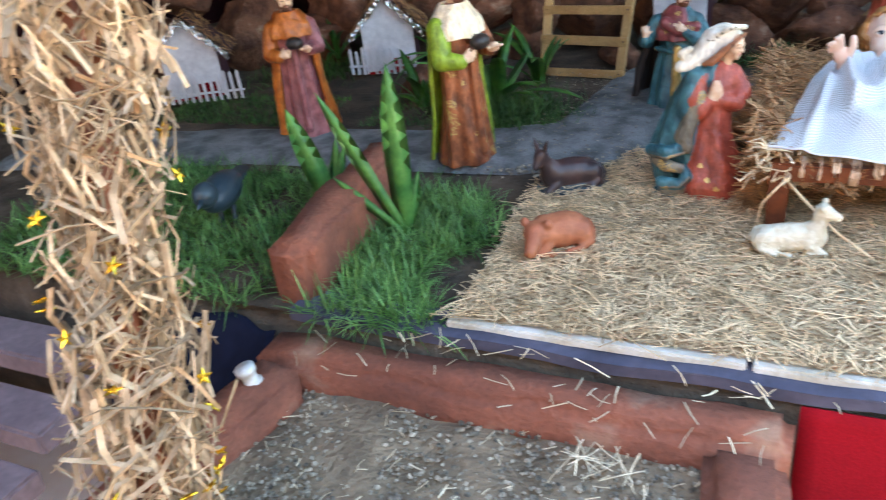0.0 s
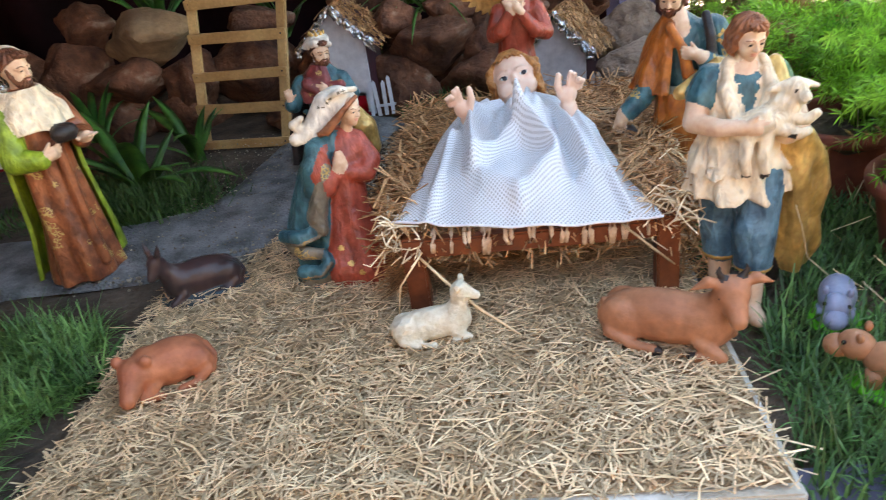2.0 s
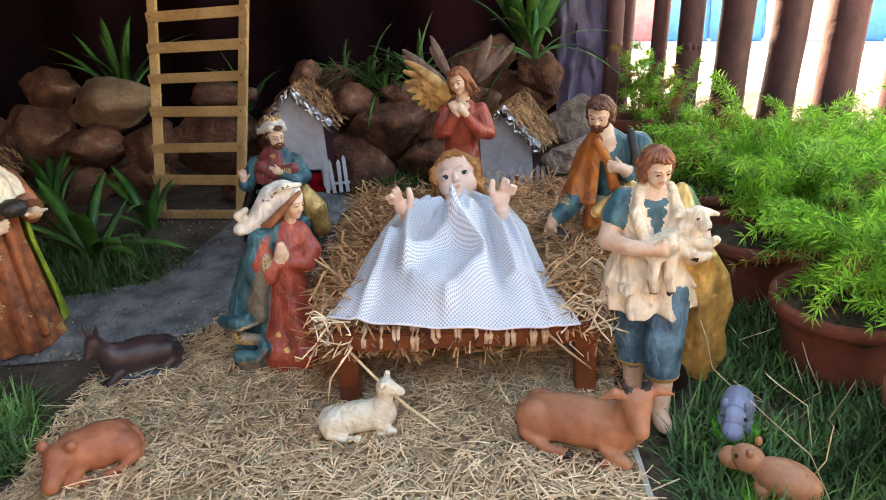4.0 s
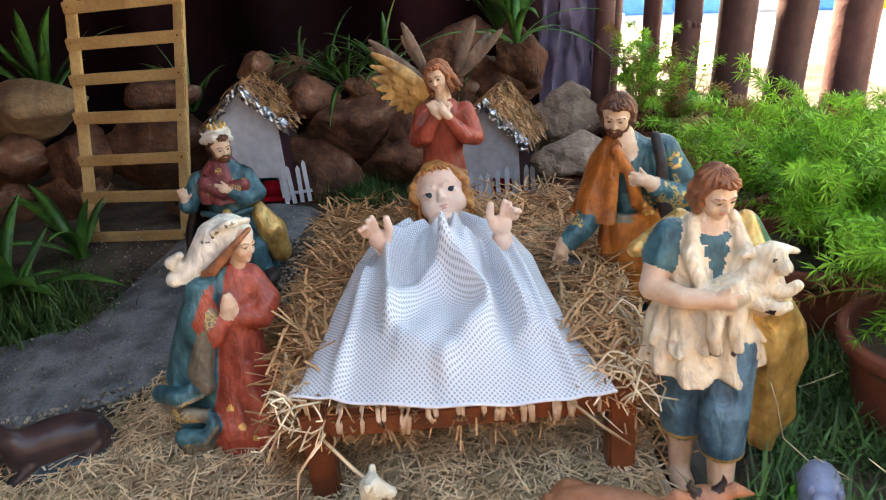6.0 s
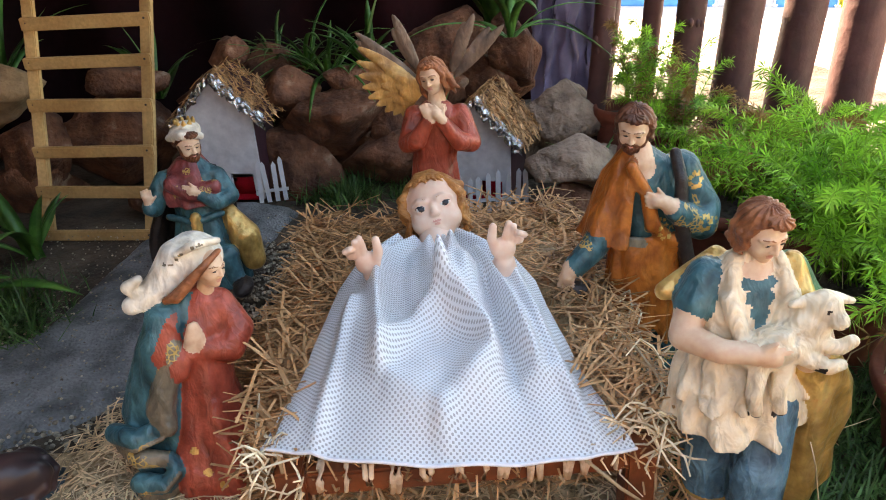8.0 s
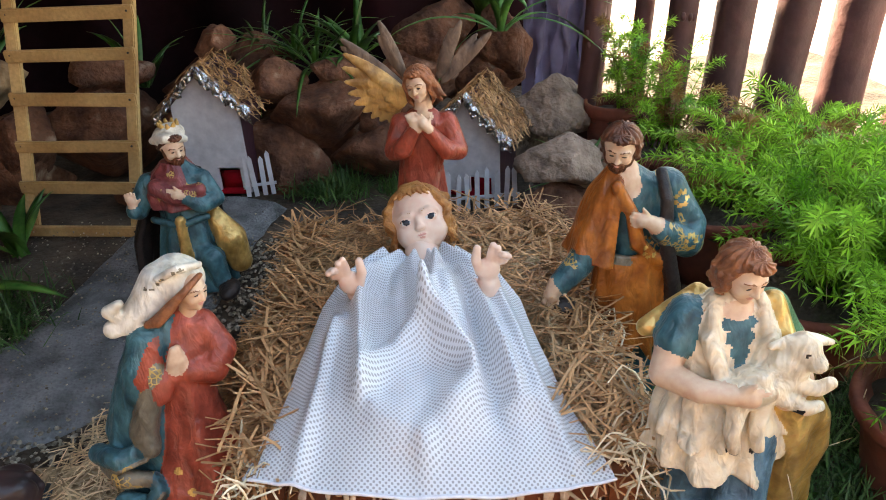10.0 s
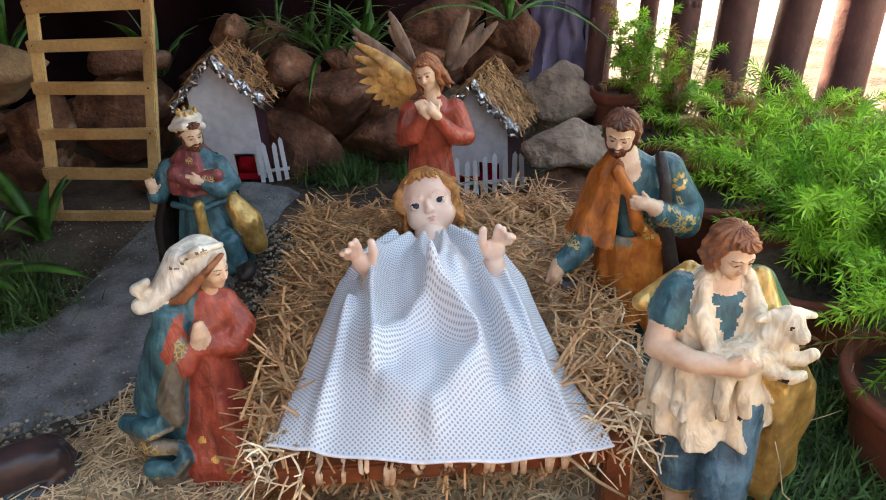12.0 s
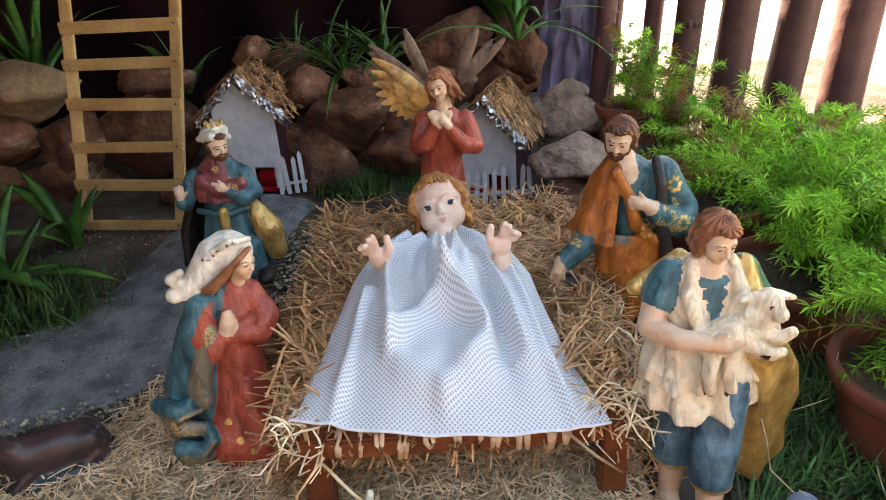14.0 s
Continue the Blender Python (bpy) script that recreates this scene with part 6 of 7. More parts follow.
# ---- small houses and picket fences ----
def house(pos, yaw, w=0.17, d=0.14, hw=0.2, ha=0.31, straw=1.0, label=""):
    """Card house: white gable, maroon side, foil-edged eaves, straw on the roof."""
    ob = thing("toy_house", None, None, pose(*pos, 0, 0, yaw), label, "toy house", "toy houses on the rocks")
    g = Geo()
    # gable front with a doorway
    dw, dh = w * 0.34, hw * 0.30
    y = -d / 2
    pts = [(-w / 2, 0), (-dw / 2 + w * 0.2, 0), (-dw / 2 + w * 0.2, dh), (dw / 2 + w * 0.2, dh), (dw / 2 + w * 0.2, 0), (w / 2, 0), (w / 2, hw), (0, ha), (-w / 2, hw)]
    n = len(pts)
    vs = [(x, y, z) for x, z in pts] + [(x, y + 0.008, z) for x, z in pts]
    tri = [(0, 1, 2, 8), (2, 3, 7, 8), (3, 4, 5, 6), (3, 6, 7)]
    g.add(vs, tri + [tuple(reversed([i + n for i in f])) for f in tri] + [(i, i + n, (i + 1) % n + n, (i + 1) % n) for i in range(n)])
    part("gable_wall", g, WHITEP, ob, smooth=False)
    for sx in (-1, 1):
        g = Geo()
        g.box((sx * (w / 2 - 0.004), 0.004, hw / 2), (0.008, d - 0.008, hw))
        part("side_wall", g, MAROONP if sx > 0 else WHITEP, ob, "maroon card side wall" if sx > 0 else "", smooth=False)
    g = Geo()
    g.box((0, d / 2 - 0.004, hw / 2), (w - 0.016, 0.008, hw))
    part("back_wall", g, WHITEP, ob, smooth=False)
    g = Geo()
    g.box((0, 0, 0.004), (w * 0.9, d * 1.1, 0.008), 0)
    g.box((w * 0.2, -d / 2 + 0.02, 0.03), (w * 0.36, 0.02, 0.05), 0, bev=0.008)
    part("red_cushion", g, REDCLOTH, ob, "red cloth lining inside")
    sl = math.atan2(ha - hw, w / 2)
    ln = math.hypot(ha - hw, w / 2) * 1.42
    for sx in (-1, 1):
        c = Vector((sx * ln * 0.5 * math.cos(sl), 0, ha + 0.006 - ln * 0.5 * math.sin(sl)))
        g = Geo()
        g.box((0, 0, 0), (ln, d * 1.25, 0.006))
        m = Matrix.Translation(c) @ pose(0, 0, 0, 0, sx * math.degrees(sl), 0)
        g.v = [tuple(m @ Vector(p)) for p in g.v]
        roof = part("roof", g, MAROONP, ob, smooth=False)
        g = Geo()
        for _ in range(int(260 * straw)):
            p = m @ Vector((R(-ln / 2, ln / 2), R(-d * 0.62, d * 0.62), 0.006 + R(0, 0.012)))
            a = R(0, 6.28)
            g.strand(p, (math.cos(a) * math.cos(sl), math.sin(a), -sx * math.cos(a) * math.sin(sl)), R(0.02, 0.05), R(0.002, 0.004), 0.3)
        part("roof_straw", g, HAY, roof, "dry straw thatch", smooth=False)
        # crumpled foil strip along the front verge
        g = Geo()
        rows = []
        for i in range(22):
            t = i / 21
            q = m @ Vector((-ln / 2 + ln * t if sx > 0 else ln / 2 - ln * t, -d * 0.63, 0.004))
            wv = [R(-0.006, 0.006) for _ in range(3)]
            rows.append([(q.x, q.y + 0.012 + wv[0], q.z + 0.008 + abs(wv[1])), (q.x, q.y - 0.008 + wv[2] * 0.5, q.z + 0.006 + wv[1]), (q.x + wv[1], q.y - 0.006 + wv[0] * 0.6, q.z - 0.018 + wv[2] * 1.4)])
        g.add([p for r in rows for p in r], [(i * 3 + j, (i + 1) * 3 + j, (i + 1) * 3 + j + 1, i * 3 + j + 1) for i in range(21) for j in range(2)])
        f = part("foil_trim", g, FOIL, roof, "crumpled silver foil edging", smooth=False)
        sd = f.modifiers.new("thick", "SOLIDIFY")
        sd.thickness = 0.001
    return ob


def picket(pos, yaw, n, step=0.021, h=0.10):
    ob = thing("picket_fence", None, None, pose(*pos, 0, 0, yaw), "small white card picket fence before the toy house", "fence", "picket fences")
    for i in range(n):
        g = Geo()
        hh = h * R(0.88, 1.08)
        w = 0.0115
        pts = [(-w / 2, 0), (w / 2, 0), (w / 2, hh - 0.01), (0, hh), (-w / 2, hh - 0.01)]
        vs = [(x, -0.002, z) for x, z in pts] + [(x, 0.002, z) for x, z in pts]
        g.add(vs, [(0, 1, 2, 3, 4), (9, 8, 7, 6, 5)] + [(j, j + 5, (j + 1) % 5 + 5, (j + 1) % 5) for j in range(5)])
        part("picket", g, WHITEP, ob, smooth=False, m=pose(i * step, R(-0.003, 0.003), 0, R(-3, 3), R(-3, 3), R(-6, 6)))
    for z in (0.03,):
        g = Geo()
        g.box(((n - 1) * step / 2, 0.004, z), (n * step, 0.003, 0.008))
        part("rail", g, WHITEP, ob, smooth=False)
    return ob


house((0.165, 1.715, 0.0), -8, 0.17, 0.15, 0.235, 0.318, 1.3, "white card toy house with straw and foil roof")
picket((0.235, 1.60, 0.0), 8, 4, 0.021, 0.115)
house((0.83, 1.60, 0.0), -22, 0.16, 0.17, 0.165, 0.245, 2.6, "white card toy house, straw roof slumped sideways")
picket((0.742, 1.43, 0.0), 2, 8, 0.023, 0.10)
house((-0.87, 1.56, 0.0), 20, 0.19, 0.15, 0.17, 0.27, 0.6, "white card toy house with a foil-edged roof")
picket((-0.99, 1.45, 0.0), 6, 10, 0.024, 0.10)
house((-1.52, 1.22, 0.0), 30, 0.20, 0.16, 0.18, 0.28, 0.4, "white card toy house with a foil-edged roof")
picket((-1.56, 1.06, 0.0), 22, 12, 0.026, 0.10)

# ---- rocks ----
def rock(c, r, m=None, seed=0, name="rock", yaw=0, label="rough brown field stone in the stacked rock bank"):
    bm = bmesh.new()
    bmesh.ops.create_icosphere(bm, subdivisions=4, radius=1)
    sv = Vector((seed * 1.7, seed * 0.9, seed * 2.3))
    for v in bm.verts:
        d = v.co.normalized()
        # flattened facets, then lumps
        q = 1.0
        for k in range(9):
            nrm = Vector((math.sin(seed * 3.3 + k * 2.1), math.cos(seed * 1.9 + k * 1.3), math.sin(seed * 1.1 + k * 4.7))).normalized()
            q = min(q, (0.54 + 0.06 * (k % 4)) / max(0.3, d.dot(nrm)))
        w = q * (1 + 0.14 * noise.noise(d * 1.4 + sv) + 0.05 * noise.noise(d * 3.5 + sv) + 0.018 * noise.noise(d * 11 + sv))
        v.co = Vector((d.x * r[0], d.y * r[1], d.z * r[2])) * w * 1.3
    me = bpy.data.meshes.new(name)
    bm.to_mesh(me)
    bm.free()
    me.materials.append(m or ROCK)
    me.polygons.foreach_set("use_smooth", [True] * len(me.polygons))
    ob = new(name, me)
    ob.matrix_world = pose(*c, 0, 0, yaw)
    return tagged(ob, label, "rock", "rocks of the bank")


ROCKS = [
    ((0.445, 1.72, 0.185), (0.12, 0.09, 0.085)), ((0.315, 1.78, 0.262), (0.07, 0.06, 0.055)), ((0.49, 1.78, 0.262), (0.09, 0.06, 0.035)),
    ((0.605, 1.74, 0.165), (0.08, 0.07, 0.07)), ((0.585, 1.72, 0.05), (0.12, 0.09, 0.085)), ((0.32, 1.73, 0.06), (0.11, 0.09, 0.095)), ((0.43, 1.82, 0.07), (0.12, 0.08, 0.09)),
    ((0.75, 1.86, 0.345), (0.095, 0.08, 0.075)), ((0.70, 1.82, 0.22), (0.1, 0.08, 0.07)), ((0.92, 1.80, 0.30), (0.072, 0.07, 0.09)), ((0.86, 1.85, 0.2), (0.1, 0.08, 0.09)),
    ((1.0, 1.36, 0.135), (0.085, 0.07, 0.055)), ((0.99, 1.33, 0.04), (0.10, 0.08, 0.065)), ((1.1, 1.5, 0.06), (0.09, 0.08, 0.08)),
    ((-0.17, 1.80, 0.14), (0.17, 0.12, 0.12)), ((-0.13, 1.83, 0.28), (0.1, 0.08, 0.06)), ((-0.35, 1.72, 0.14), (0.085, 0.08, 0.09)), ((0.05, 1.85, 0.12), (0.1, 0.08, 0.1)),
    ((0.14, 1.95, 0.33), (0.05, 0.05, 0.05)), ((0.06, 1.98, 0.20), (0.08, 0.07, 0.07)), ((0.22, 1.92, 0.2), (0.11, 0.09, 0.12)),
    ((-0.55, 1.72, 0.16), (0.12, 0.09, 0.07)), ((-0.66, 1.76, 0.06), (0.15, 0.1, 0.09)), ((-0.42, 1.76, 0.04), (0.13, 0.1, 0.09)), ((-0.62, 1.30, 0.03), (0.07, 0.06, 0.06)),
    ((-0.45, 1.28, 0.035), (0.06, 0.05, 0.06)), ((-0.8, 1.82, 0.17), (0.12, 0.1, 0.1)), ((-1.0, 1.86, 0.1), (0.16, 0.1, 0.14)), ((-1.2, 1.8, 0.2), (0.14, 0.1, 0.1)),
    ((-1.3, 1.7, 0.08), (0.16, 0.1, 0.12)), ((-1.55, 1.6, 0.14), (0.15, 0.1, 0.14)), ((-1.8, 1.4, 0.1), (0.16, 0.12, 0.14)), ((-1.75, 1.5, 0.3), (0.12, 0.1, 0.09)), ((-0.75, 1.9, 0.32), (0.1, 0.08, 0.07)),
    ((1.25, 1.62, 0.1), (0.1, 0.08, 0.09)), ((-0.02, 1.6, 0.03), (0.06, 0.05, 0.045)), ((0.93, 1.72, 0.1), (0.09, 0.08, 0.1)),
]
for i, (c, r) in enumerate(ROCKS):
    rock(c, r, PALEROCK if i in (11, 13, 36) else None, i + 1)
rock((-0.46, 1.75, 0.285), (0.15, 0.09, 0.075), mat("sandstone", (0.32, 0.21, 0.12), (0.15, 0.09, 0.055), 8, 0.9, 0.9, 50, dist=0.012), 51, label="squarish tan sandstone block on the rock bank")
rock((1.04, 1.66, 0.17), (0.10, 0.07, 0.065), PALEROCK, 52, label="pale grey weathered stone leaning on the bank")

# ---- fence of painted tree trunks ----
fence = thing("post_fence", None, None, None, "row of upright trunks painted dark maroon brown", "fence")
for i, (x, y, r, z0) in enumerate(((1.112, 1.68, 0.026, 0.0), (1.2, 1.95, 0.03, 0), (1.30, 1.85, 0.026, 0), (1.36, 1.74, 0.037, 0), (1.49, 1.71, 0.051, 0), (1.64, 1.71, 0.052, 0), (1.81, 1.70, 0.058, 0), (1.99, 1.66, 0.055, 0), (2.16, 1.60, 0.055, 0))):
    g = Geo()
    rows = []
    for k in range(17):
        z = -0.05 + 2.1 * k / 16
        cx, cy = 0.012 * noise.noise((z * 1.3, i * 5.1, 0)) + 0.05 * z, 0.012 * noise.noise((z * 1.3, i * 5.1, 9)) 
        rows.append([(cx + r * (1 + 0.07 * noise.noise((math.cos(a) * 1.5, math.sin(a) * 1.5 + i * 3, z * 5))) * math.cos(a), cy + r * math.sin(a), z) for a in (2 * math.pi * q / 20 for q in range(20))])
    g.rings(rows)
    for _ in range(4):
        z, a = R(0.25, 0.9), R(3.4, 6.0)
        g.ball((0.05 * z + r * math.cos(a) * 0.95, r * math.sin(a) * 0.95, z), (0.008, 0.008, 0.012), n=8)
    part("post", g, BARK, fence, m=pose(x, y, 0))
# lilac plastic bag sheeting between posts
g = Geo()
rows = [[(1.0 + 0.008 * i + 0.02 * noise.noise((j * 0.6, i * 0.5, 1)), 1.93 + 0.05 * noise.noise((i * 0.3, j * 0.35, 3)), -0.01 + 0.045 * j) for i in range(24)] for j in range(20)]
g.add([p for r in rows for p in r], [(j * 24 + i, j * 24 + i + 1, (j + 1) * 24 + i + 1, (j + 1) * 24 + i) for j in range(19) for i in range(23)])
ob = thing("plastic_sheet", g, LILAC, None, "crumpled lilac plastic sheet tied behind the posts", "plastic sheet")
ob.modifiers.new("thick", "SOLIDIFY").thickness = 0.002
# far painted playground wall beyond the fence
far = thing("far_wall", None, None, pose(3.2, 7.6, -0.46, 0, 0, -28), "low far wall painted in blue, white and yellow panels", "wall", kind="structure")
for i in range(14):
    g = Geo()
    g.box((-3.5 + 0.55 * i, 0, 0.5), (0.54, 0.12, 1.0), 0, bev=0.02)
    part("panel", g, (BLUEW, WHITEP, BLUEW, YELLOWW, WHITEP, PINKW, BLUEW)[i % 7], far, smooth=False)


# ---- pots and feathery ferns ----
def pot(x, y, r, h):
    g = Geo()
    n = 40
    prof = [(r * 0.72, 0), (r * 0.8, h * 0.3), (r * 0.92, h * 0.82), (r * 0.93, h * 0.84), (r * 1.03, h * 0.85), (r * 1.05, h * 0.9), (r * 1.05, h * 0.97), (r * 1.02, h), (r * 0.94, h), (r * 0.91, h * 0.96), (r * 0.9, h * 0.82)]
    g.rings([[(q * math.cos(2 * math.pi * i / n), q * math.sin(2 * math.pi * i / n), z) for i in range(n)] for q, z in prof])
    ob = thing("clay_pot", g, POT, pose(x, y, -0.012), "terracotta clay pot holding a feathery fern", "pot", "fern pots")
    g = Geo()
    g.ball((0, 0, h * 0.8), (r * 0.9, r * 0.9, 0.02), n=20, rough=0.2)
    part("potting_soil", g, SOIL, ob, "dark potting soil")
    return ob


def fern(x, y, z, n, reach, height, seed):
    """Arching stems set with whorls of fine needles."""
    random.seed(seed)
    ob = thing("feathery_fern", None, None, None, "bright green asparagus fern with fine needle leaves", "fern", "potted ferns")
    st, lf = Geo(), Geo()
    for _ in range(n):
        a = R(0, 2 * math.pi)
        out, up = reach * math.sqrt(R(0.02, 1.0)), height * R(0.45, 1.15)
        p0 = Vector((x + R(-0.04, 0.04), y + R(-0.04, 0.04), z))
        p1 = p0 + Vector((math.cos(a) * out * 0.45, math.sin(a) * out * 0.45, up * 0.95))
        p2 = p0 + Vector((math.cos(a) * out, math.sin(a) * out, up * (R(0.1, 1.0) if y < 0.6 and x < 1.5 else R(0.5, 1.05))))
        pts = [p0 * (1 - t) ** 2 + p1 * 2 * t * (1 - t) + p2 * t * t for t in (i / 7 for i in range(8))]
        st.tube(pts, [0.0016 * (1 - 0.08 * i) for i in range(8)], 0, 3)
        tip = 1 if random.random() < (0.30 if y > 1.05 else 0.12 if y > 0.85 else 0.03) else 0
        nodes = 13
        for k in range(nodes):
            t = 0.22 + 0.78 * k / (nodes - 1)
            c = p0 * (1 - t) ** 2 + p1 * 2 * t * (1 - t) + p2 * t * t
            d = ((p1 - p0) * (1 - t) + (p2 - p1) * t).normalized()
            s = d.cross(Vector((0.1, 0.2, 1))).normalized()
            u = s.cross(d)
            b0, L = R(0, 6.28), R(0.023, 0.034) * (1.0 - 0.25 * t)
            # a whorl of narrow leaves round the stem, swept towards its tip
            for q in range(8):
                b = b0 + 0.785 * q + R(-0.2, 0.2)
                w = (d * R(0.35, 0.75) + (s * math.cos(b) + u * math.sin(b))).normalized()
                e = w.cross(d).normalized() * 0.0017
                l = L * R(0.75, 1.1)
                lf.add([c - e * 0.5, c + w * l * 0.45 - e, c + w * l + Vector((0, 0, -0.12 * l)), c + w * l * 0.45 + e], [(0, 1, 2, 3)], tip)
    part("stem", st, FERN, ob)["kind"] = "stuff"
    part("needle_foliage", lf, [FERN, FERNTIP], ob)["kind"] = "stuff"
    return ob


FERNS = ((1.262, 0.78, 0.115, 0.155, 110, 0.24, 0.24), (1.31, 0.49, 0.12, 0.15, 120, 0.25, 0.21), (1.35, 0.20, 0.12, 0.14, 110, 0.24, 0.22), (1.24, 1.10, 0.11, 0.15, 70, 0.20, 0.16), (1.55, 0.92, 0.12, 0.16, 140, 0.27, 0.155), (1.50, 1.30, 0.12, 0.15, 60, 0.24, 0.10), (1.62, 0.55, 0.12, 0.16, 130, 0.27, 0.26), (1.22, 1.45, 0.09, 0.14, 40, 0.13, 0.22), (1.88, 1.12, 0.12, 0.16, 100, 0.28, 0.14), (1.18, 1.62, 0.07, 0.2, 26, 0.10, 0.22))
for i, (x, y, r, h, n, reach, ht) in enumerate(FERNS):
    pot(x, y, r, h)
    fern(x + 0.045, y, h * 0.85, n, reach, ht, 100 + i)
random.seed(8)


# ---- broad-leaved plants ----
def leaf_mesh(L, W, arch, fold=0.25, wave=0.0, seg=10):
    """A strap leaf along +z that arches towards +y, with a keel."""
    g = Geo()
    vs = []
    for i in range(seg + 1):
        t = i / seg
        w = W * 0.5 * (0.55 + 1.0 * t - 1.55 * t ** 3) if t < 1 else 0.0004
        y = arch * L * t * t
        z = L * t * (1 - 0.35 * abs(arch) * t * t)
        tw = wave * math.sin(t * 5)
        vs += [(-w, y + fold * w + tw * w, z), (0, y, z), (w, y + fold * w - tw * w, z), (0, y + 0.0025 * (1 - t), z)]
    fs = []
    for i in range(seg):
        a, b = i * 4, (i + 1) * 4
        fs += [(a, a + 1, b + 1, b), (a + 1, a + 2, b + 2, b + 1), (a + 2, a + 3, b + 3, b + 2), (a + 3, a, b, b + 3)]
    g.add(vs, fs)
    return g


def plant(name, pos, n, L, W, arch, m, label, spread=35, seed=0, wave=0.05):
    random.seed(seed)
    ob = thing(name, None, None, pose(*pos), label, "plant", "leafy plants")
    for i in range(n):
        a = 360 * i / n + R(-25, 25)
        g = leaf_mesh(L * R(0.6, 1.1), W * R(0.8, 1.15), arch * R(0.3, 1.4), wave=wave)
        part("leaf", g, m, ob, m=pose(R(-0.012, 0.012), R(-0.012, 0.012), 0, -R(4, spread), 0, a))
    return ob


# the tall sword leaves by the edging block
sn = thing("snake_plant", None, None, pose(-0.215, 0.30, 0.0), "upright green sword-leaved snake plant in the grass", "plant", "leafy plants")
for L, W, rx, ry, rz in ((0.37, 0.064, 4, 2, 10), (0.35, 0.046, 10, -22, 0), (0.14, 0.036, -6, 22, 40), (0.2, 0.026, 4, -42, 20), (0.1, 0.02, 10, 14, 80)):
    part("leaf", leaf_mesh(L, W, 0.06, 0.3, 0.15), SNAKE, sn, m=pose(0, 0, 0, rx, ry, rz))
sn = thing("snake_plant", None, None, pose(-0.42, 0.36, 0.0), "short sword-leaved snake plant behind the edging block", "plant", "leafy plants")
for L, W, rx, ry, rz in ((0.27, 0.060, 2, -14, 30), (0.18, 0.034, -6, 6, 10), (0.17, 0.03, 8, 16, 60)):
    part("leaf", leaf_mesh(L, W, 0.08, 0.3, 0.15), SNAKE, sn, m=pose(0, 0, 0, rx, ry, rz))
plant("broadleaf_plant", (-0.31, 1.14, 0.0), 14, 0.30, 0.050, 0.45, STRAP, "broad arching green leaves of a garden plant", 48, 3)
plant("broadleaf_plant", (-0.24, 1.36, 0.0), 9, 0.24, 0.045, 0.5, STRAP, "broad arching green leaves of a garden plant", 45, 4)
plant("broadleaf_plant", (-0.47, 1.86, 0.28), 12, 0.36, 0.036, 0.4, STRAP, "tall dark green strap leaves on the rock bank", 35, 5)
plant("broadleaf_plant", (0.90, 1.93, 0.33), 18, 0.44, 0.058, 0.30, SNAKE, "tall green strap leaves rising behind the rocks", 30, 6)
plant("broadleaf_plant", (0.90, 1.665, 0.37), 9, 0.27, 0.028, 1.25, SNAKE, "drooping ribbon leaves hanging over the stone", 65, 7)
plant("grassy_plant", (0.42, 1.86, 0.25), 22, 0.24, 0.016, 0.7, STRAP, "spidery dark green leaves behind the rocks", 62, 9)
plant("grassy_plant", (0.53, 1.86, 0.27), 20, 0.25, 0.028, 0.6, STRAP, "spidery dark green leaves behind the rocks", 60, 10)
plant("grassy_plant", (0.36, 1.93, 0.27), 24, 0.26, 0.014, 0.9, STRAP, "fine arching green leaves behind the rocks", 68, 17)
plant("grassy_plant", (0.27, 1.95, 0.27), 22, 0.22, 0.012, 0.9, GRASS, "fine dark grassy leaves behind the rocks", 65, 11)
plant("broadleaf_plant", (-0.1, 2.0, 0.2), 10, 0.24, 0.028, 0.5, STRAP, "dark green leaves behind the ladder", 45, 12)
plant("broadleaf_plant", (-0.62, 1.55, 0.02), 10, 0.28, 0.035, 0.6, STRAP, "dark green strap leaves before the rock bank", 50, 13)
plant("broadleaf_plant", (-1.15, 1.62, 0.02), 10, 0.26, 0.03, 0.6, STRAP, "dark green strap leaves before the rock bank", 50, 14)
plant("broadleaf_plant", (-0.55, 1.12, 0.0), 8, 0.2, 0.035, 0.5, STRAP, "broad arching green leaves of a garden plant", 48, 15)
plant("grassy_plant", (1.06, 1.45, 0.02), 14, 0.16, 0.016, 0.5, LAWN, "small tuft of fresh green blades by the stones", 40, 16)

# ---- grass ----
LAWN2 = leafy("long_grass", (0.12, 0.25, 0.08), (0.045, 0.12, 0.04), 0.6, 0.3)
random.seed(21)


def lawn(name, n, fp, h0, h1, m, label, lean=0.8, w=0.0036):
    g = Geo()
    for _ in range(n):
        x, y = fp()
        a, b = R(0, 6.28), R(0.1, lean)
        g.blade((x, y, -0.012), (math.cos(a) * b, math.sin(a) * b, 1), R(h0, h1), w * R(0.6, 1.3), R(0.1, 0.75))
    return thing(name, g, m, None, label, "grass", kind="stuff")


def tuft(cx, cy, s):
    return lambda: (random.gauss(cx, s), random.gauss(cy, s))


def area(x0, x1, y0, y1, test=None):
    def f():
        while True:
            x, y = R(x0, x1), R(y0, y1)
            if (test is None or test(x, y)) and noise.noise((x * 9, y * 9, 3)) > -0.28:
                return x, y
    return f


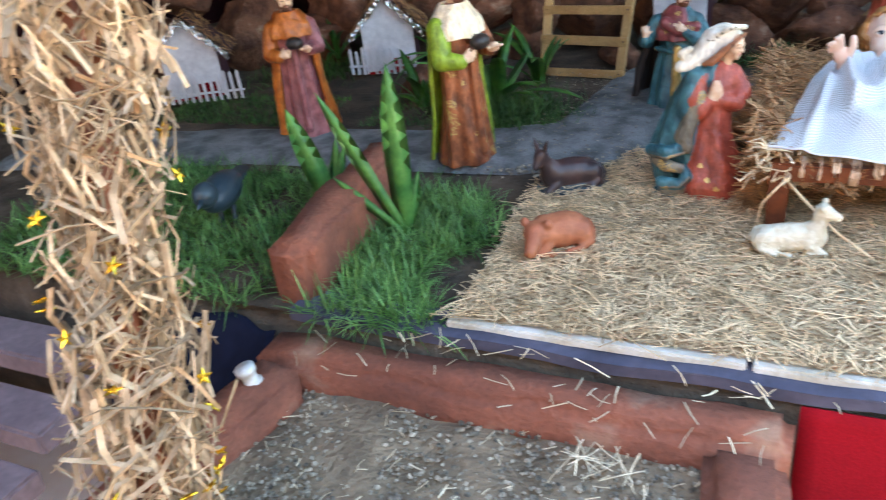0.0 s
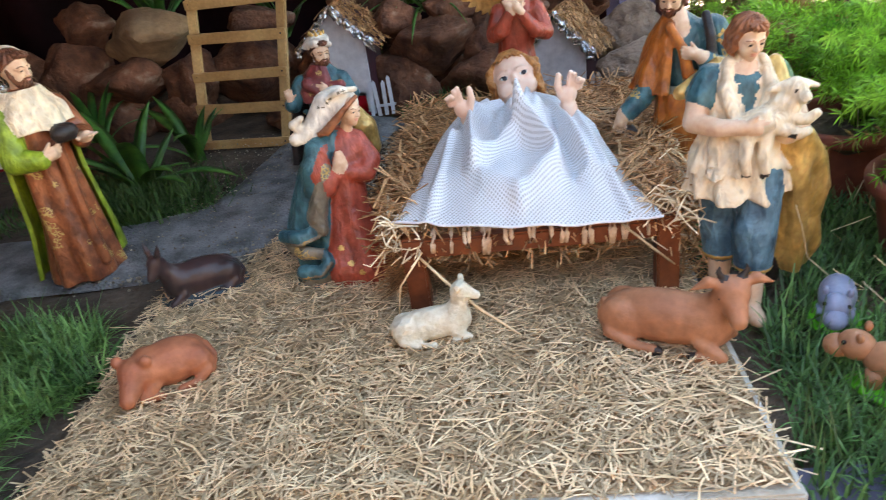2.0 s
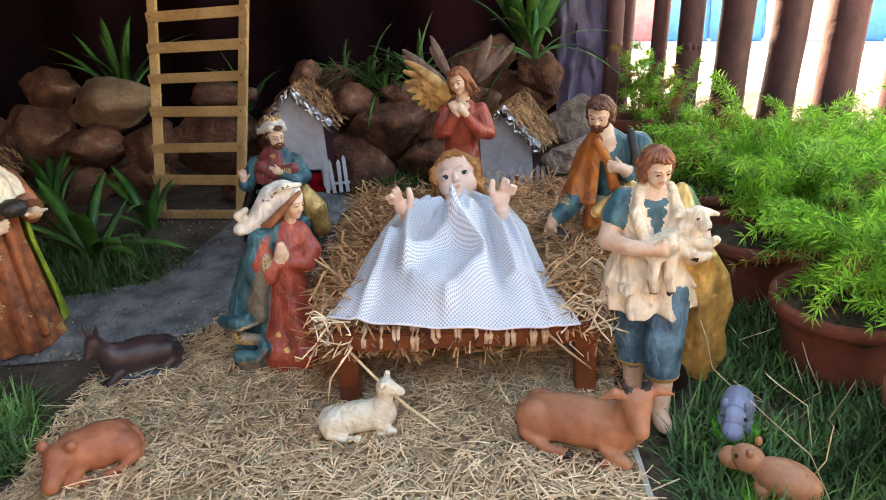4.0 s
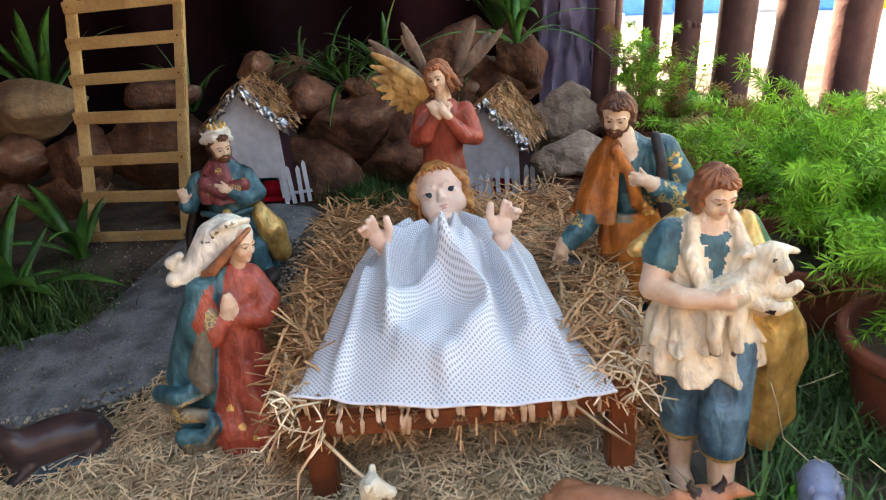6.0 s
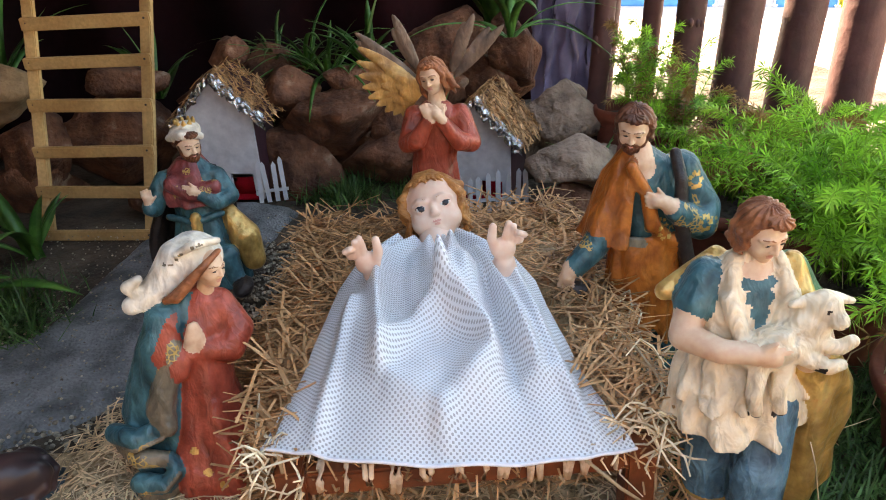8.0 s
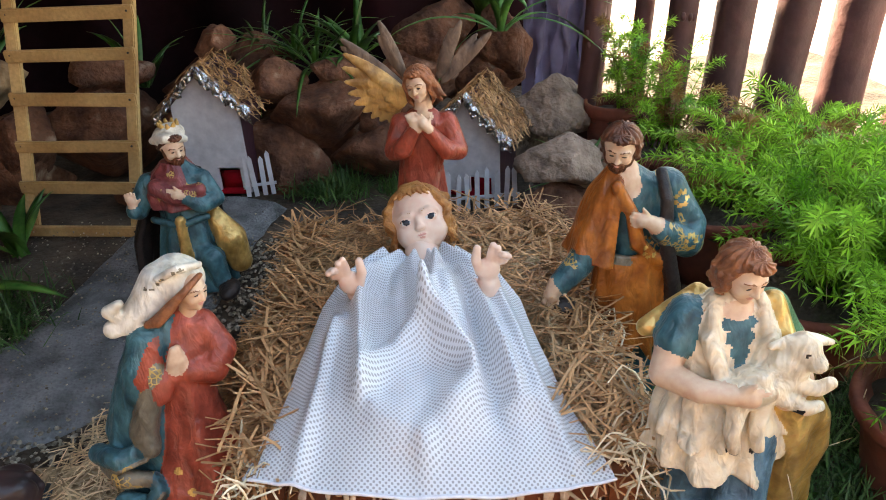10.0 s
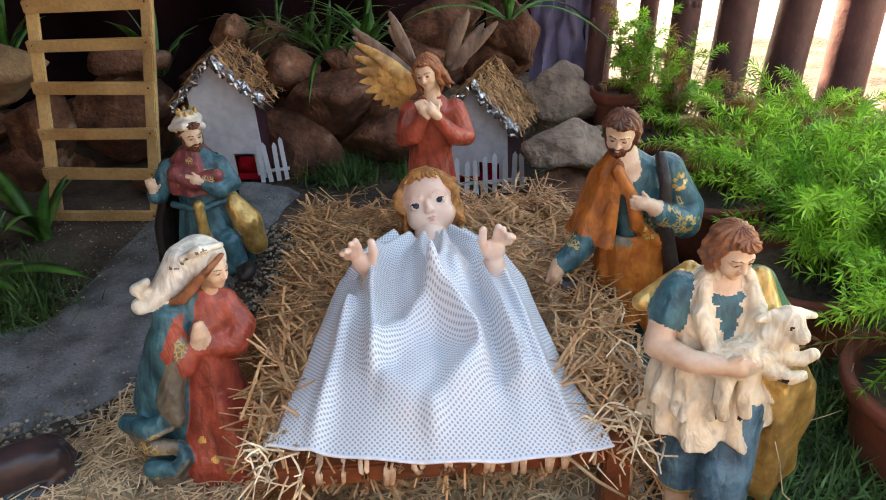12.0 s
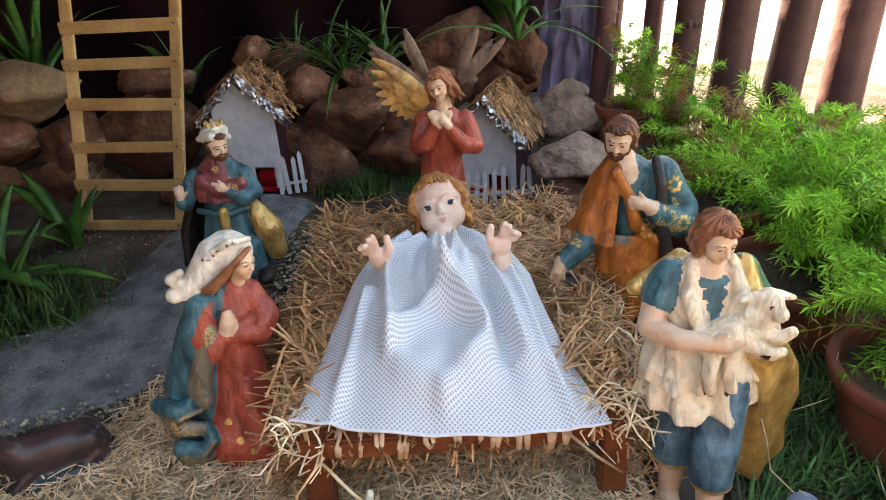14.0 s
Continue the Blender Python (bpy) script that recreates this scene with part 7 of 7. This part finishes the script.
lawn("grass_patch", 3600, area(-0.29, 0.0, -0.01, 0.5, lambda x, y: x < -0.02 - 0.10 * math.sin(9 * y) ** 2 and y < 0.5), 0.04, 0.12, LAWN, "dense green turf between block and straw", 1.7)
lawn("grass_patch", 6500, area(-1.25, -0.4, -0.01, 0.56), 0.04, 0.11, LAWN, "dense green turf before the cement path", 1.6)
lawn("grass_patch", 2600, area(-1.5, -0.85, 0.92, 1.2), 0.02, 0.05, GRASS, "short dark turf before the toy house", 1.0)
lawn("grass_patch", 900, area(-0.7, -0.35, 0.95, 1.3), 0.015, 0.04, GRASS, "thin turf behind the cement path", 1.0)
lawn("grass_patch", 6500, area(0.932, 1.36, -0.005, 0.85, lambda x, y: x > 0.935 + 0.03 * math.sin(7 * y) ** 2 and not (x < 1.05 and 0.38 < y < 0.5)), 0.04, 0.12, LAWN2, "long dark green grass beside the figures", 1.0)
for i, (cx, cy, s, n, h) in enumerate(((-0.21, 1.06, 0.06, 1300, 0.13), (-0.29, 1.0, 0.055, 1000, 0.11), (-0.42, 1.16, 0.06, 700, 0.12), (0.47, 1.62, 0.035, 420, 0.11), (0.40, 1.64, 0.03, 300, 0.09), (0.62, 1.62, 0.03, 200, 0.07), (-1.2, 1.5, 0.1, 700, 0.1))):
    lawn("grass_tuft", n, tuft(cx, cy, s), h * 0.5, h, GRASS, "shaggy dark green tuft of grass", 1.3)
g = Geo()
for _ in range(24):
    x, y = R(1.08, 1.3), R(0.1, 0.75)
    p = Vector((x, y, 0.02))
    d = Vector((R(-0.08, 0.04), R(-0.05, 0.05), R(0.02, 0.12)))
    b = Vector((R(-0.03, 0.03), R(-0.03, 0.03), 0))
    g.tube([p, p + d * 0.5 + b, p + d, p + d * 1.3 - b * 0.5], [0.0009, 0.0009, 0.0008, 0.0005], n=4)
thing("dry_stems", g, PALEHAY, None, "thin dry stems tangled beside the pots", "dry stems", kind="stuff")

# ---- pipe stub, bird toy ----
g = Geo()
g.loft([(0, 0, 0, 0.018, 0.018), (0, 0, 0.01, 0.018, 0.018), (0, 0, 0.011, 0.013, 0.013), (0, 0, 0.03, 0.013, 0.013), (0, 0, 0.031, 0.017, 0.017), (0, 0, 0.042, 0.017, 0.017)], 0, 20, sub=1)
thing("pipe_stub", g, PLUMB, pose(-0.278, -0.165, -0.046, 6, -10, 0), "short white plastic pipe stub on the kerb", "pipe")
g = Geo()
g.ball((0, 0, 0.05), (0.055, 0.026, 0.024), n=20)
g.ball((0.055, 0, 0.068), (0.02, 0.017, 0.018), n=14)
g.tube([(0.07, 0, 0.066), (0.088, 0, 0.062)], [0.006, 0.001], 0, 8)
g.tube([(-0.04, 0, 0.05), (-0.1, 0, 0.045)], [0.018, 0.010], 0, 10, 0.3)
for sy in (-1, 1):
    g.tube([(0.0, sy * 0.01, 0.03), (0.005, sy * 0.01, -0.01)], 0.004, 0, 6)
thing("bird_figurine", g, DONKEYB, pose(-0.66, 0.28, 0.0, 0, 0, -70) @ Matrix.Scale(1.6, 4), "dark blue-grey bird figurine standing in the grass", "animal figurine", "animals of the crib scene")

# ---- straw-wrapped pole with star tinsel ----
random.seed(33)
A, B = Vector((-0.205, -0.45, 0.02)), Vector((-0.262, -0.265, 0.62))
ax = (B - A)
pole = thing("straw_pole", None, None, None, "pole wrapped in loose straw with gold star tinsel", "decorated pole")
g = Geo()
g.tube([A - ax * 0.8, A, A + ax * 0.5, B, B + ax * 0.9], [0.022] * 5, 0, 14)
part("core", g, WOOD, pole)
g = Geo()
e1 = ax.normalized().cross(Vector((1, 0, 0))).normalized()
e2 = ax.normalized().cross(e1)
for _ in range(2600):
    t = R(-0.35, 1.6)
    a = R(0, 6.28)
    o = e1 * math.cos(a) + e2 * math.sin(a)
    r = R(0.02, 0.078 + 0.014 * math.sin(9 * t))
    d = (ax.normalized() * R(0.1, 1.2) * random.choice((-1, 1)) + (e1 * -math.sin(a) + e2 * math.cos(a)) * R(-1, 1) + o * R(-0.15, 0.5))
    g.strand(A + ax * t + o * r, d, R(0.03, 0.12), 0.0022 + 0.009 * random.random() ** 2.5, 0.6)
part("straw_wrap", g, POLESTRAW, pole, "pale dry straw wrap", smooth=False)["kind"] = "stuff"
for _ in range(46):
    t, a = R(-0.1, 1.3), R(0, 6.28)
    if random.random() < 0.4:
        t = R(-0.05, 0.08)
    o = e1 * math.cos(a) + e2 * math.sin(a)
    g = Geo()
    pts = [((0.012 if k % 2 == 0 else 0.005) * math.cos(math.pi * k / 5), (0.012 if k % 2 == 0 else 0.005) * math.sin(math.pi * k / 5)) for k in range(10)]
    g.add([(x, y, 0.0006) for x, y in pts] + [(x, y, -0.0006) for x, y in pts] + [(0, 0, 0.003), (0, 0, -0.003)], [(k, (k + 1) % 10, 20) for k in range(10)] + [((k + 1) % 10 + 10, k + 10, 21) for k in range(10)] + [(k, k + 10, (k + 1) % 10 + 10, (k + 1) % 10) for k in range(10)])
    c = A + ax * t + o * 0.084
    part("tinsel_star", g, GOLD, pole, "gold foil star", smooth=False, m=pose(c.x, c.y, c.z, R(-60, 60) + 60, R(-50, 50), R(0, 360)))
